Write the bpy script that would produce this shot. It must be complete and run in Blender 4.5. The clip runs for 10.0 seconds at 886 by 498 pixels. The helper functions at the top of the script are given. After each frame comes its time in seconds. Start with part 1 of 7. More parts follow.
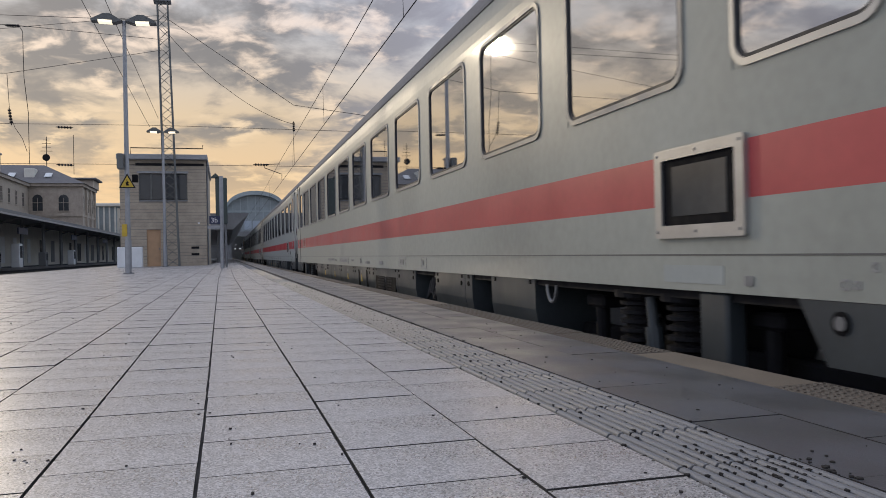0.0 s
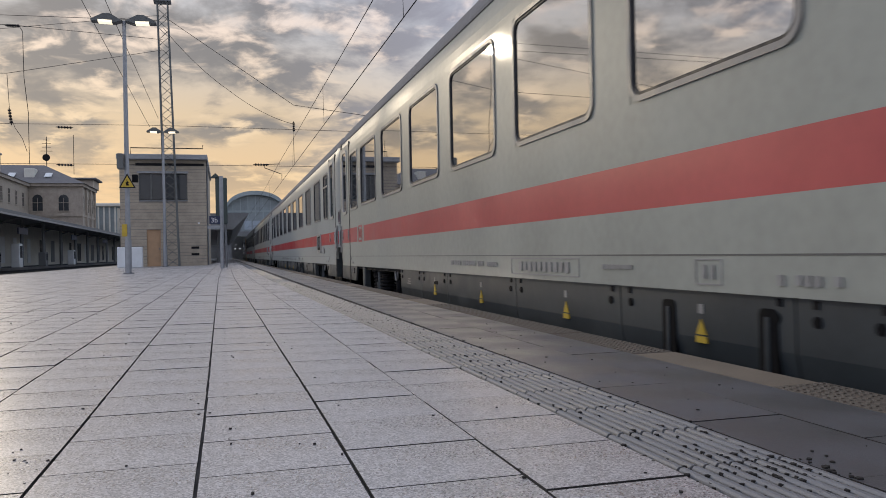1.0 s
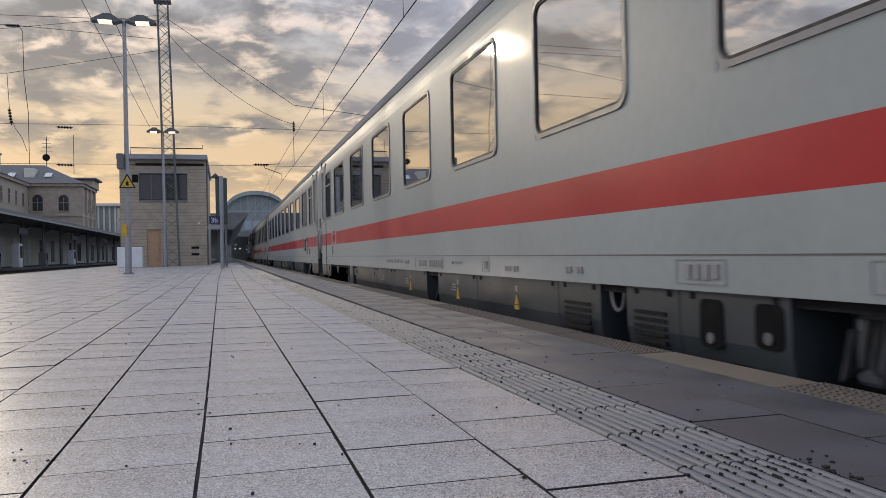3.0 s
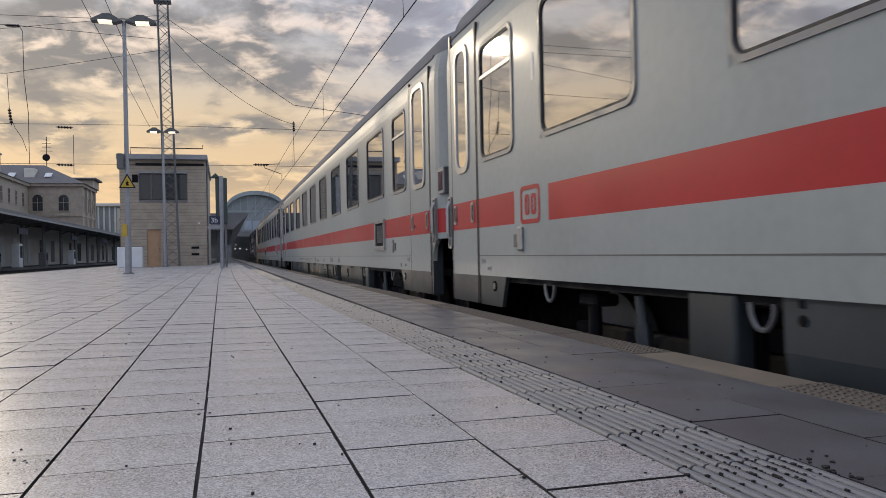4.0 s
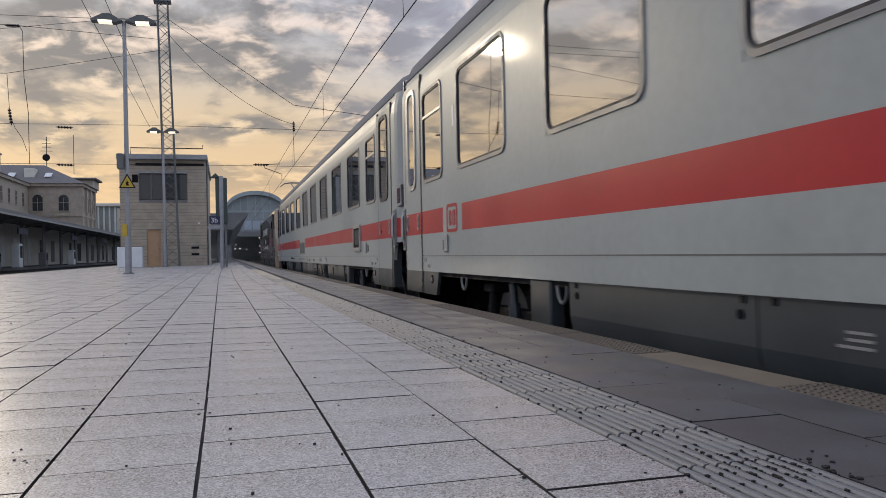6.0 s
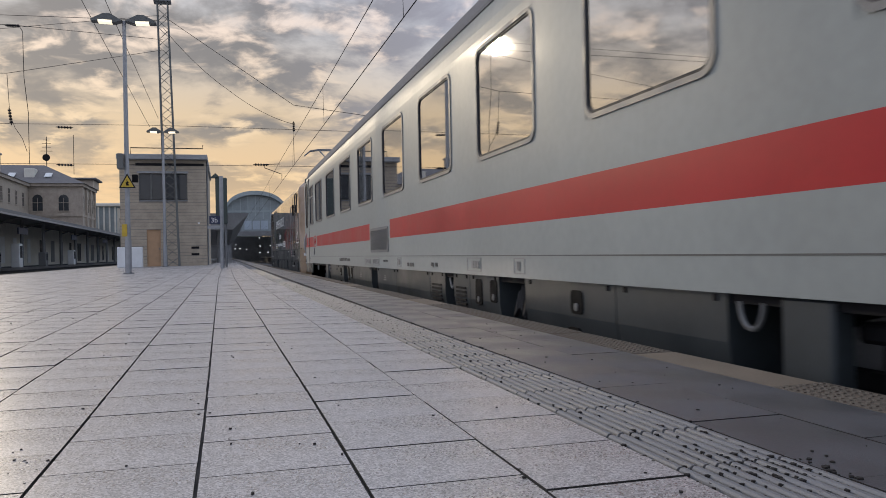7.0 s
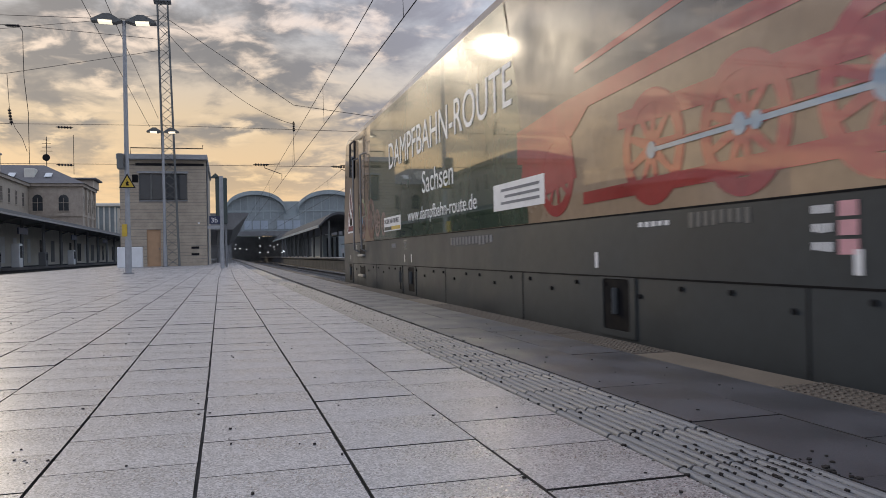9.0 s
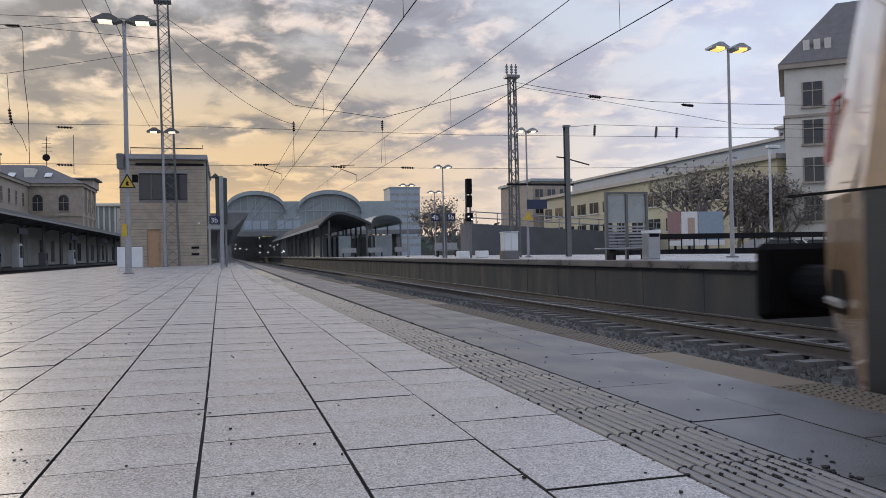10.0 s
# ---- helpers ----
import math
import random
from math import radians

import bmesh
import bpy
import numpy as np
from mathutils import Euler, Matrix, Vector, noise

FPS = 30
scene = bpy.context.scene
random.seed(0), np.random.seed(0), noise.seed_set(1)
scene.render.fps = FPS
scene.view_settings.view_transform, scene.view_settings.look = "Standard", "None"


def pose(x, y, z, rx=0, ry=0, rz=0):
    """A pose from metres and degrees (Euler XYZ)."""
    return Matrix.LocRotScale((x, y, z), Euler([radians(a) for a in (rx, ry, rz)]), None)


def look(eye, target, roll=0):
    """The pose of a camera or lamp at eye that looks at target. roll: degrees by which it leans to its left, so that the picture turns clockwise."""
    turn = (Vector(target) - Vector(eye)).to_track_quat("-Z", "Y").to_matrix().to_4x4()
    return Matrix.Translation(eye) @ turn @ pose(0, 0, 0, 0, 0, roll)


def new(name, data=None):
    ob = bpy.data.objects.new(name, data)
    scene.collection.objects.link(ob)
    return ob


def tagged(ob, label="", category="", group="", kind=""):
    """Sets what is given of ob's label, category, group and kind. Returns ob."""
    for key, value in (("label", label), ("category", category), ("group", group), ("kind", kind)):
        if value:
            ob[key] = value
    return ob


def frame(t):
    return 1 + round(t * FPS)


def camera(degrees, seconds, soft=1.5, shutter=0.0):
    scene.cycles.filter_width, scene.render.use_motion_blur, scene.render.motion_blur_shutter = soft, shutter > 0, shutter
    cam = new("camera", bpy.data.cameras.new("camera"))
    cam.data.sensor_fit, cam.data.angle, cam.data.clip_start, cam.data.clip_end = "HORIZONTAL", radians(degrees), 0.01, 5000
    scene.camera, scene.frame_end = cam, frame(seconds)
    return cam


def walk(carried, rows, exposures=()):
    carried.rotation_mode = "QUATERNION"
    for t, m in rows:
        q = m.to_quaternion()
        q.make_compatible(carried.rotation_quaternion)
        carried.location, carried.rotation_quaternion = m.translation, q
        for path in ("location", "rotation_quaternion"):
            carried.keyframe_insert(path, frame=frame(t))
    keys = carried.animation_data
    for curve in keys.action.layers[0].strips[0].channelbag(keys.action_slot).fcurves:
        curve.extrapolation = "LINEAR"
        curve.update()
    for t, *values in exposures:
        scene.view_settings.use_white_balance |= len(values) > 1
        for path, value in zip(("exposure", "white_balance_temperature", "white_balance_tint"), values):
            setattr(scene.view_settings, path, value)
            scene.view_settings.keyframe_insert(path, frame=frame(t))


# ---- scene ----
cam = camera(58.5, 10.0, soft=0.9, shutter=0.1)
EYE = (0.0, 0.0, 0.5)
POSE = Matrix.Translation(EYE) @ pose(0, 0, 0, 90.237, 0, -15.345) @ pose(0, 0, 0, 0, 0, -1.15)
walk(cam, [(0.0, POSE), (10.0, POSE)], exposures=[(0.0, 0.06), (10.0, 0.06)])

# ---- sky and sun ----
SUN_AZ = radians(-19.5)      # measured from +y towards +x
SUN_EL = radians(14.5)


def build_world():
    w = bpy.data.worlds.new("sky")
    scene.world = w
    w.use_nodes = True
    t = w.node_tree
    t.nodes.clear()

    def n(kind, **kw):
        nd = t.nodes.new(kind)
        for k, v in kw.items():
            if k == "op":
                nd.operation = v
            else:
                nd.inputs[int(k[1:])].default_value = v
        return nd

    def link(a, b, i=0, o=0):
        t.links.new(a.outputs[o], b.inputs[i])

    tc = n("ShaderNodeTexCoord")
    sep = n("ShaderNodeSeparateXYZ")
    link(tc, sep)
    # flat cloud deck: direction divided by its height
    up = n("ShaderNodeMath", op="MAXIMUM", i1=0.0)
    t.links.new(sep.outputs[2], up.inputs[0])
    den = n("ShaderNodeMath", op="ADD", i1=0.22)
    link(up, den)
    div = n("ShaderNodeVectorMath", op="DIVIDE")
    comb = n("ShaderNodeCombineXYZ")
    for k in range(3):
        link(den, comb, k)
    link(tc, div, 0)
    link(comb, div, 1)
    mapn = n("ShaderNodeMapping")
    link(div, mapn)
    mapn.inputs["Rotation"].default_value = (0, 0, radians(12))
    mapn.inputs["Scale"].default_value = (1.0, 1.0, 0.0)
    mapn.inputs["Location"].default_value = (3.3, 1.7, 0.0)

    def cloud(scale, detail, rough, lo, hi, dist=0.2):
        nz = n("ShaderNodeTexNoise")
        nz.inputs["Scale"].default_value = scale
        nz.inputs["Detail"].default_value = detail
        nz.inputs["Roughness"].default_value = rough
        nz.inputs["Distortion"].default_value = dist
        link(mapn, nz)
        mr = n("ShaderNodeMapRange", i1=lo, i2=hi)
        mr.interpolation_type = "SMOOTHSTEP"
        link(nz, mr)
        return mr

    thick = cloud(2.6, 7, 0.56, 0.40, 0.58)
    lumps = cloud(7.0, 6, 0.55, 0.47, 0.66, 0.3)
    # warmth low over the line, beside the sun
    dot = n("ShaderNodeVectorMath", op="DOT_PRODUCT")
    link(tc, dot, 0)
    dot.inputs[1].default_value = (math.sin(radians(-14)) * math.cos(radians(7)), math.cos(radians(-14)) * math.cos(radians(7)), math.sin(radians(7)))
    glow = n("ShaderNodeMapRange", i1=0.66, i2=0.955)
    t.links.new(dot.outputs["Value"], glow.inputs[0])
    ramp = n("ShaderNodeValToRGB")
    link(sep, ramp, 0, 2)
    r = ramp.color_ramp
    r.elements[0].position, r.elements[0].color = 0.0, (0.80, 0.56, 0.34, 1)
    r.elements[1].position, r.elements[1].color = 1.0, (1.05, 1.15, 1.35, 1)
    for p, c in ((0.09, (0.88, 0.60, 0.33, 1)), (0.17, (0.78, 0.60, 0.40, 1)), (0.26, (0.60, 0.58, 0.58, 1)), (0.45, (0.76, 0.82, 0.98, 1))):
        e = r.elements.new(p)
        e.color = c
    cool = n("ShaderNodeValToRGB")
    link(sep, cool, 0, 2)
    c = cool.color_ramp
    c.elements[0].position, c.elements[0].color = 0.0, (0.93, 0.92, 0.96, 1)
    c.elements[1].position, c.elements[1].color = 1.0, (1.05, 1.15, 1.4, 1)
    c.elements.new(0.5).color = (0.50, 0.69, 1.0, 1)
    base = n("ShaderNodeMix")
    base.data_type = "RGBA"
    link(glow, base, 0)
    t.links.new(cool.outputs[0], base.inputs[6])
    t.links.new(ramp.outputs[0], base.inputs[7])
    # cloud colour: grey bodies with lit, warm lumps
    cl = n("ShaderNodeMix")
    cl.data_type = "RGBA"
    link(lumps, cl, 0)
    dark = n("ShaderNodeMix")
    dark.data_type = "RGBA"
    link(glow, dark, 0)
    dark.inputs[6].default_value = (0.56, 0.57, 0.78, 1)
    dark.inputs[7].default_value = (0.20, 0.195, 0.205, 1)
    low = n("ShaderNodeMapRange", i1=0.12, i2=0.36, i3=1.0, i4=0.12)
    link(sep, low, 0, 2)
    warm = n("ShaderNodeMath", op="MULTIPLY")
    link(glow, warm, 0)
    link(low, warm, 1)
    lit = n("ShaderNodeMix")
    lit.data_type = "RGBA"
    link(warm, lit, 0)
    lit.inputs[6].default_value = (1.0, 0.88, 0.90, 1)
    lit.inputs[7].default_value = (1.0, 0.74, 0.44, 1)
    t.links.new(dark.outputs[2], cl.inputs[6])
    t.links.new(lit.outputs[2], cl.inputs[7])
    # clouds thin out to the cool side and at the very horizon
    cov = n("ShaderNodeMapRange", i1=0.02, i2=0.16)
    link(sep, cov, 0, 2)
    mul = n("ShaderNodeMath", op="MULTIPLY")
    link(thick, mul, 0)
    link(cov, mul, 1)
    east = n("ShaderNodeMapRange", i1=0.30, i2=0.68, i3=0.92, i4=0.35)
    link(sep, east)
    mul2 = n("ShaderNodeMath", op="MULTIPLY")
    link(mul, mul2)
    link(east, mul2, 1)
    mixc = n("ShaderNodeMix")
    mixc.data_type = "RGBA"
    link(mul2, mixc, 0)
    t.links.new(base.outputs[2], mixc.inputs[6])
    t.links.new(cl.outputs[2], mixc.inputs[7])
    sky = n("ShaderNodeTexSky")
    sky.sky_type = "NISHITA"
    sky.sun_disc = False
    sky.sun_elevation, sky.sun_rotation = SUN_EL, SUN_AZ
    bg1 = n("ShaderNodeBackground", i1=0.05)
    veil = n("ShaderNodeMix")
    veil.data_type = "RGBA"
    veil.inputs[0].default_value = 0.93      # haze in front of the clear sky
    link(sky, veil, 6)
    veil.inputs[7].default_value = (0.6, 0.55, 0.5, 1)
    t.links.new(veil.outputs[2], bg1.inputs[0])
    bg2 = n("ShaderNodeBackground", i1=0.86)
    t.links.new(mixc.outputs[2], bg2.inputs[0])
    add = n("ShaderNodeAddShader")
    link(bg1, add, 0)
    link(bg2, add, 1)
    out = n("ShaderNodeOutputWorld")
    link(add, out)


build_world()
sun = new("sun", bpy.data.lights.new("sun", "SUN"))
sun.data.energy, sun.data.angle, sun.data.color = 0.55, radians(1.2), (1.0, 0.84, 0.62)
sun.matrix_world = look((0, 0, 50), (-math.sin(SUN_AZ) * math.cos(SUN_EL), -math.cos(SUN_AZ) * math.cos(SUN_EL), 50 - math.sin(SUN_EL)))


# ---- materials ----
def mat(name, col, rough=0.7, metal=0.0, var=0.12, scale=6.0, bump=0.1, fine=60.0, spec=0.5, coat=0.0, emit=None, ior=None, streak=None, rnd=0.0):
    """A surface with stains at two scales and a fine relief."""
    m = bpy.data.materials.new(name)
    m.use_nodes = True
    t = m.node_tree
    b = t.nodes["Principled BSDF"]
    b.inputs["Roughness"].default_value = rough
    b.inputs["Metallic"].default_value = metal
    b.inputs["Specular IOR Level"].default_value = spec
    b.inputs["Coat Weight"].default_value = coat
    if ior:
        b.inputs["IOR"].default_value = ior
    if emit:
        b.inputs["Emission Color"].default_value = (*emit[:3], 1)
        b.inputs["Emission Strength"].default_value = emit[3]
    b.inputs["Base Color"].default_value = (*col, 1)
    if var <= 0:
        return m
    tc = t.nodes.new("ShaderNodeTexCoord")
    mp = t.nodes.new("ShaderNodeMapping")
    t.links.new(tc.outputs["Object"], mp.inputs[0])
    if streak:
        mp.inputs["Scale"].default_value = streak
    n1 = t.nodes.new("ShaderNodeTexNoise")
    n1.inputs["Scale"].default_value = scale
    n1.inputs["Detail"].default_value = 5
    n2 = t.nodes.new("ShaderNodeTexNoise")
    n2.inputs["Scale"].default_value = fine
    n2.inputs["Detail"].default_value = 3
    t.links.new(mp.outputs[0], n1.inputs["Vector"])
    t.links.new(tc.outputs["Object"], n2.inputs["Vector"])
    mx = t.nodes.new("ShaderNodeMath")
    mx.operation = "MULTIPLY_ADD"
    mx.inputs[1].default_value = 0.45
    t.links.new(n2.outputs[0], mx.inputs[0])
    t.links.new(n1.outputs[0], mx.inputs[2])
    last = mx
    if rnd:
        oi = t.nodes.new("ShaderNodeObjectInfo")
        gi = t.nodes.new("ShaderNodeNewGeometry")
        for src in (oi.outputs["Random"], gi.outputs["Random Per Island"]):
            ad = t.nodes.new("ShaderNodeMath")
            ad.operation = "MULTIPLY_ADD"
            ad.inputs[1].default_value = rnd
            t.links.new(src, ad.inputs[0])
            t.links.new(last.outputs[0], ad.inputs[2])
            last = ad
    mr = t.nodes.new("ShaderNodeMapRange")
    mr.inputs[1].default_value, mr.inputs[2].default_value = 0.42 + rnd * 0.6, 1.05 + rnd * 1.2
    mr.inputs[3].default_value, mr.inputs[4].default_value = 1 - var, 1 + var
    t.links.new(last.outputs[0], mr.inputs[0])
    sc = t.nodes.new("ShaderNodeVectorMath")
    sc.operation = "SCALE"
    sc.inputs[0].default_value = col
    t.links.new(mr.outputs[0], sc.inputs["Scale"])
    t.links.new(sc.outputs[0], b.inputs["Base Color"])
    rr = t.nodes.new("ShaderNodeMapRange")
    rr.inputs[1].default_value, rr.inputs[2].default_value = 0.3, 0.7
    rr.inputs[3].default_value, rr.inputs[4].default_value = max(0.02, rough * (1 - var)), min(1, rough * (1 + var))
    t.links.new(n1.outputs[0], rr.inputs[0])
    t.links.new(rr.outputs[0], b.inputs["Roughness"])
    if bump:
        bp = t.nodes.new("ShaderNodeBump")
        bp.inputs["Strength"].default_value = bump
        bp.inputs["Distance"].default_value = 0.01
        t.links.new(n2.outputs[0], bp.inputs["Height"])
        t.links.new(bp.outputs[0], b.inputs["Normal"])
    return m



def speckled(name, col, rough, grain, depth):
    """Exposed-aggregate concrete: fine light and dark grains, broad stains, a soft sheen."""
    m = mat(name, col, rough, var=0.2, scale=2.2, fine=90, bump=0.0, rnd=0.10)
    t = m.node_tree
    b = t.nodes["Principled BSDF"]
    tc = t.nodes.new("ShaderNodeTexCoord")
    vo = t.nodes.new("ShaderNodeTexVoronoi")
    vo.inputs["Scale"].default_value = grain
    t.links.new(tc.outputs["Object"], vo.inputs["Vector"])
    bw = t.nodes.new("ShaderNodeSeparateColor")
    t.links.new(vo.outputs["Color"], bw.inputs[0])
    mr = t.nodes.new("ShaderNodeMapRange")
    mr.inputs[3].default_value, mr.inputs[4].default_value = 1 - depth, 1 + depth
    t.links.new(bw.outputs[0], mr.inputs[0])
    src = b.inputs["Base Color"].links[0].from_socket
    sc = t.nodes.new("ShaderNodeVectorMath")
    sc.operation = "SCALE"
    t.links.new(src, sc.inputs[0])
    t.links.new(mr.outputs[0], sc.inputs["Scale"])
    t.links.new(sc.outputs[0], b.inputs["Base Color"])
    rs = b.inputs["Roughness"].links[0].from_socket
    ad = t.nodes.new("ShaderNodeMath")
    ad.operation = "MULTIPLY_ADD"
    ad.inputs[1].default_value = 0.15
    t.links.new(bw.outputs[1], ad.inputs[0])
    t.links.new(rs, ad.inputs[2])
    t.links.new(ad.outputs[0], b.inputs["Roughness"])
    bp = t.nodes.new("ShaderNodeBump")
    bp.inputs["Strength"].default_value = 0.12
    bp.inputs["Distance"].default_value = 0.002
    t.links.new(bw.outputs[2], bp.inputs["Height"])
    t.links.new(bp.outputs[0], b.inputs["Normal"])
    return m


M_TILE = speckled("concrete_slab", (0.318, 0.304, 0.298), 0.27, 230, 0.8)
M_TILE.node_tree.nodes["Principled BSDF"].inputs["IOR"].default_value = 2.9
M_EDGE_SLAB = mat("edge_slab_concrete", (0.060, 0.063, 0.070), 0.38, ior=1.9, var=0.35, scale=2.6, fine=140, bump=0.15, rnd=0.12)
M_GROOVE = mat("dark_groove", (0.018, 0.018, 0.018), 0.9, spec=0.1, var=0.3, scale=10, fine=120)
M_TACT = mat("tactile_white_concrete", (0.165, 0.168, 0.172), 0.6, ior=1.9, spec=0.5, var=0.25, scale=5, fine=160, bump=0.25)
M_JOINT = mat("dark_joint_sand", (0.035, 0.033, 0.032), 0.9, var=0.3, scale=10, fine=200, bump=0.3)
M_YELLOW = mat("worn_edge_stone", (0.125, 0.105, 0.08), 0.8, var=0.3, scale=4, fine=120, bump=0.4)
M_TAN = mat("smooth_tan_kerb", (0.20, 0.165, 0.12), 0.75, var=0.25, scale=3, fine=90, bump=0.3)
M_CRUMB = mat("dark_grit", (0.02, 0.018, 0.016), 0.9, var=0.3, scale=40)
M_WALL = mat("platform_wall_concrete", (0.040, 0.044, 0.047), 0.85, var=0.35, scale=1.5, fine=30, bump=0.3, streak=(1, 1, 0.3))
M_BALLAST = mat("ballast", (0.045, 0.044, 0.042), 0.95, var=0.5, scale=14, fine=50, bump=1.0)
M_STONES = mat("ballast_stone", (0.055, 0.054, 0.052), 0.9, var=0.4, scale=9, fine=60, bump=0.4, rnd=0.35)
M_SLEEPER = mat("concrete_sleeper", (0.10, 0.098, 0.093), 0.85, var=0.3, scale=6, fine=60)
M_RAIL = mat("rusty_rail_web", (0.05, 0.044, 0.04), 0.7, var=0.3, scale=8)
M_RAILTOP = mat("polished_rail_head", (0.55, 0.55, 0.56), 0.25, metal=1.0, var=0.1, scale=20)
M_WHITE = mat("light_grey_coach_paint", (0.35, 0.370, 0.342), 0.42, var=0.14, scale=0.9, fine=14, bump=0.015, spec=0.15, coat=0.10, streak=(1, 1, 0.25))
M_CREAM = mat("aged_coach_paint", (0.345, 0.352, 0.30), 0.44, var=0.18, scale=0.8, fine=14, bump=0.015, spec=0.15, coat=0.08, streak=(1, 1, 0.25))
M_RED = mat("traffic_red_paint", (0.43, 0.010, 0.018), 0.42, var=0.14, scale=1.2, fine=16, bump=0.015, spec=0.25, coat=0.14)
M_FADED = mat("faded_red_paint", (0.46, 0.075, 0.075), 0.38, var=0.15, scale=1.2, fine=16, bump=0.015, spec=0.3, coat=0.22)
M_SKIRT = mat("dark_grey_skirt_paint", (0.036, 0.045, 0.050), 0.45, var=0.25, scale=1.5, fine=20, bump=0.03)
M_ROOF = mat("grey_roof_paint", (0.24, 0.236, 0.232), 0.85, spec=0.1, var=0.2, scale=1.2, fine=12, bump=0.03)
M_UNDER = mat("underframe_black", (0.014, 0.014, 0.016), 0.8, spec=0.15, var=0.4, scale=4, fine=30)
M_STEEL = mat("grey_steel", (0.20, 0.205, 0.21), 0.5, metal=0.5, var=0.25, scale=6, fine=50)
M_ALU = mat("aluminium_frame", (0.40, 0.40, 0.39), 0.40, metal=0.7, var=0.1, scale=8)
M_RUBBER = mat("black_rubber", (0.015, 0.015, 0.017), 0.6, var=0.2, scale=20)
M_GLASS = mat("coated_window_glass", (0.012, 0.014, 0.018), 0.02, var=0.0, spec=0.5, ior=9.5)
M_SCREEN = mat("display_glass", (0.055, 0.058, 0.057), 0.22, var=0.2, scale=3, fine=20, bump=0.0)
M_LAMPRED = mat("tail_lamp_lens", (0.06, 0.012, 0.03), 0.15, var=0.2, scale=20, bump=0)
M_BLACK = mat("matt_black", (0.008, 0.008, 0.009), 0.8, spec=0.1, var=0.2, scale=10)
M_PRINT = mat("dark_print", (0.10, 0.10, 0.095), 0.5, var=0.15, scale=20, bump=0)
M_FAINT = mat("faint_grey_print", (0.28, 0.275, 0.26), 0.5, var=0.2, scale=20, bump=0)
M_LPRINT = mat("light_print", (0.76, 0.76, 0.74), 0.5, var=0.15, scale=20, bump=0)
M_SIGNYEL = mat("yellow_sign", (0.50, 0.34, 0.03), 0.5, var=0.15, scale=10, bump=0)
M_SIGNBLUE = mat("dark_blue_sign", (0.012, 0.02, 0.06), 0.4, var=0.15, scale=10, bump=0)
M_SIGNWHITE = mat("white_sign", (0.72, 0.72, 0.70), 0.5, var=0.1, scale=10, bump=0)
M_PINK = mat("pink_panel", (0.60, 0.30, 0.32), 0.5, var=0.15, scale=10, bump=0)
M_GOLD = mat("gold_beige_wrap", (0.33, 0.235, 0.15), 0.30, var=0.25, scale=0.9, fine=12, bump=0.004, spec=0.1, coat=1.0)
M_OLIVE = mat("dark_green_wrap", (0.03, 0.06, 0.035), 0.30, var=0.35, scale=0.6, fine=8, bump=0.004, spec=0.1, coat=1.0)
M_LOCOGREY = mat("loco_grey_paint", (0.034, 0.040, 0.042), 0.5, var=0.25, scale=1.2, fine=14, bump=0.02, spec=0.25)
M_WRAPRED = mat("red_wrap_print", (0.34, 0.028, 0.028), 0.36, var=0.25, scale=1.5, fine=10, bump=0.004, spec=0.1, coat=1.0)
M_WRAPBLUE = mat("steel_blue_print", (0.22, 0.33, 0.42), 0.36, var=0.2, scale=3, fine=10, bump=0.004, spec=0.1, coat=1.0)
M_WRAPGREY = mat("dark_print_field", (0.075, 0.07, 0.07), 0.36, var=0.4, scale=1.2, fine=10, bump=0.004, spec=0.1, coat=1.0)
M_PALEWRAP = mat("faded_wheel_print", (0.30, 0.165, 0.115), 0.36, var=0.25, scale=1.5, fine=10, bump=0.004, spec=0.1, coat=1.0)
M_GALV = mat("galvanised_steel", (0.30, 0.31, 0.32), 0.5, metal=0.4, var=0.2, scale=5, fine=40)
M_MAST = mat("mast_grey_green_paint", (0.12, 0.125, 0.12), 0.6, var=0.25, scale=4, fine=30)
M_LAMPGLOW = mat("lamp_light", (0.9, 0.8, 0.6), 0.4, var=0, emit=(1.0, 0.86, 0.62, 1.1))
M_LAMPAMB = mat("amber_lamp_light", (0.9, 0.6, 0.2), 0.4, var=0, emit=(1.0, 0.55, 0.12, 1.3))
M_FARGLOW = mat("distant_light", (0.9, 0.9, 0.9), 0.4, var=0, emit=(0.95, 0.95, 1.0, 1.2))
M_BRICK = mat("beige_brick", (0.39, 0.335, 0.26), 0.85, var=0.25, scale=2.0, fine=12, bump=0.3)
M_PLASTER = mat("ochre_plaster", (0.36, 0.31, 0.25), 0.85, var=0.2, scale=1.2, fine=8, bump=0.2)
# slate colour raised in place of distance haze
M_SLATE = mat("slate_roof", (0.17, 0.165, 0.165), 0.9, spec=0.2, var=0.25, scale=2, fine=14, bump=0.2)
M_SANDST = mat("sandstone", (0.36, 0.31, 0.255), 0.85, var=0.3, scale=1.2, fine=8, bump=0.3)
M_PALE = mat("pale_render", (0.62, 0.60, 0.53), 0.8, var=0.12, scale=1.0, fine=6, bump=0.1)
M_YELREND = mat("yellow_render", (0.52, 0.48, 0.33), 0.8, var=0.12, scale=0.6, fine=4, bump=0.1)
# facade, hall, canopy and felt colours are lifted to stand for haze
M_BLUEFAC = mat("blue_grey_facade", (0.34, 0.40, 0.46), 0.5, var=0.15, scale=0.4, fine=3, bump=0.05)
M_PALEGLASS = mat("dull_glass", (0.30, 0.32, 0.31), 0.3, var=0.2, scale=1.0, fine=5, bump=0)
M_HALL = mat("hall_metal_roof", (0.30, 0.35, 0.36), 0.5, var=0.2, scale=0.2, fine=2, bump=0.1)
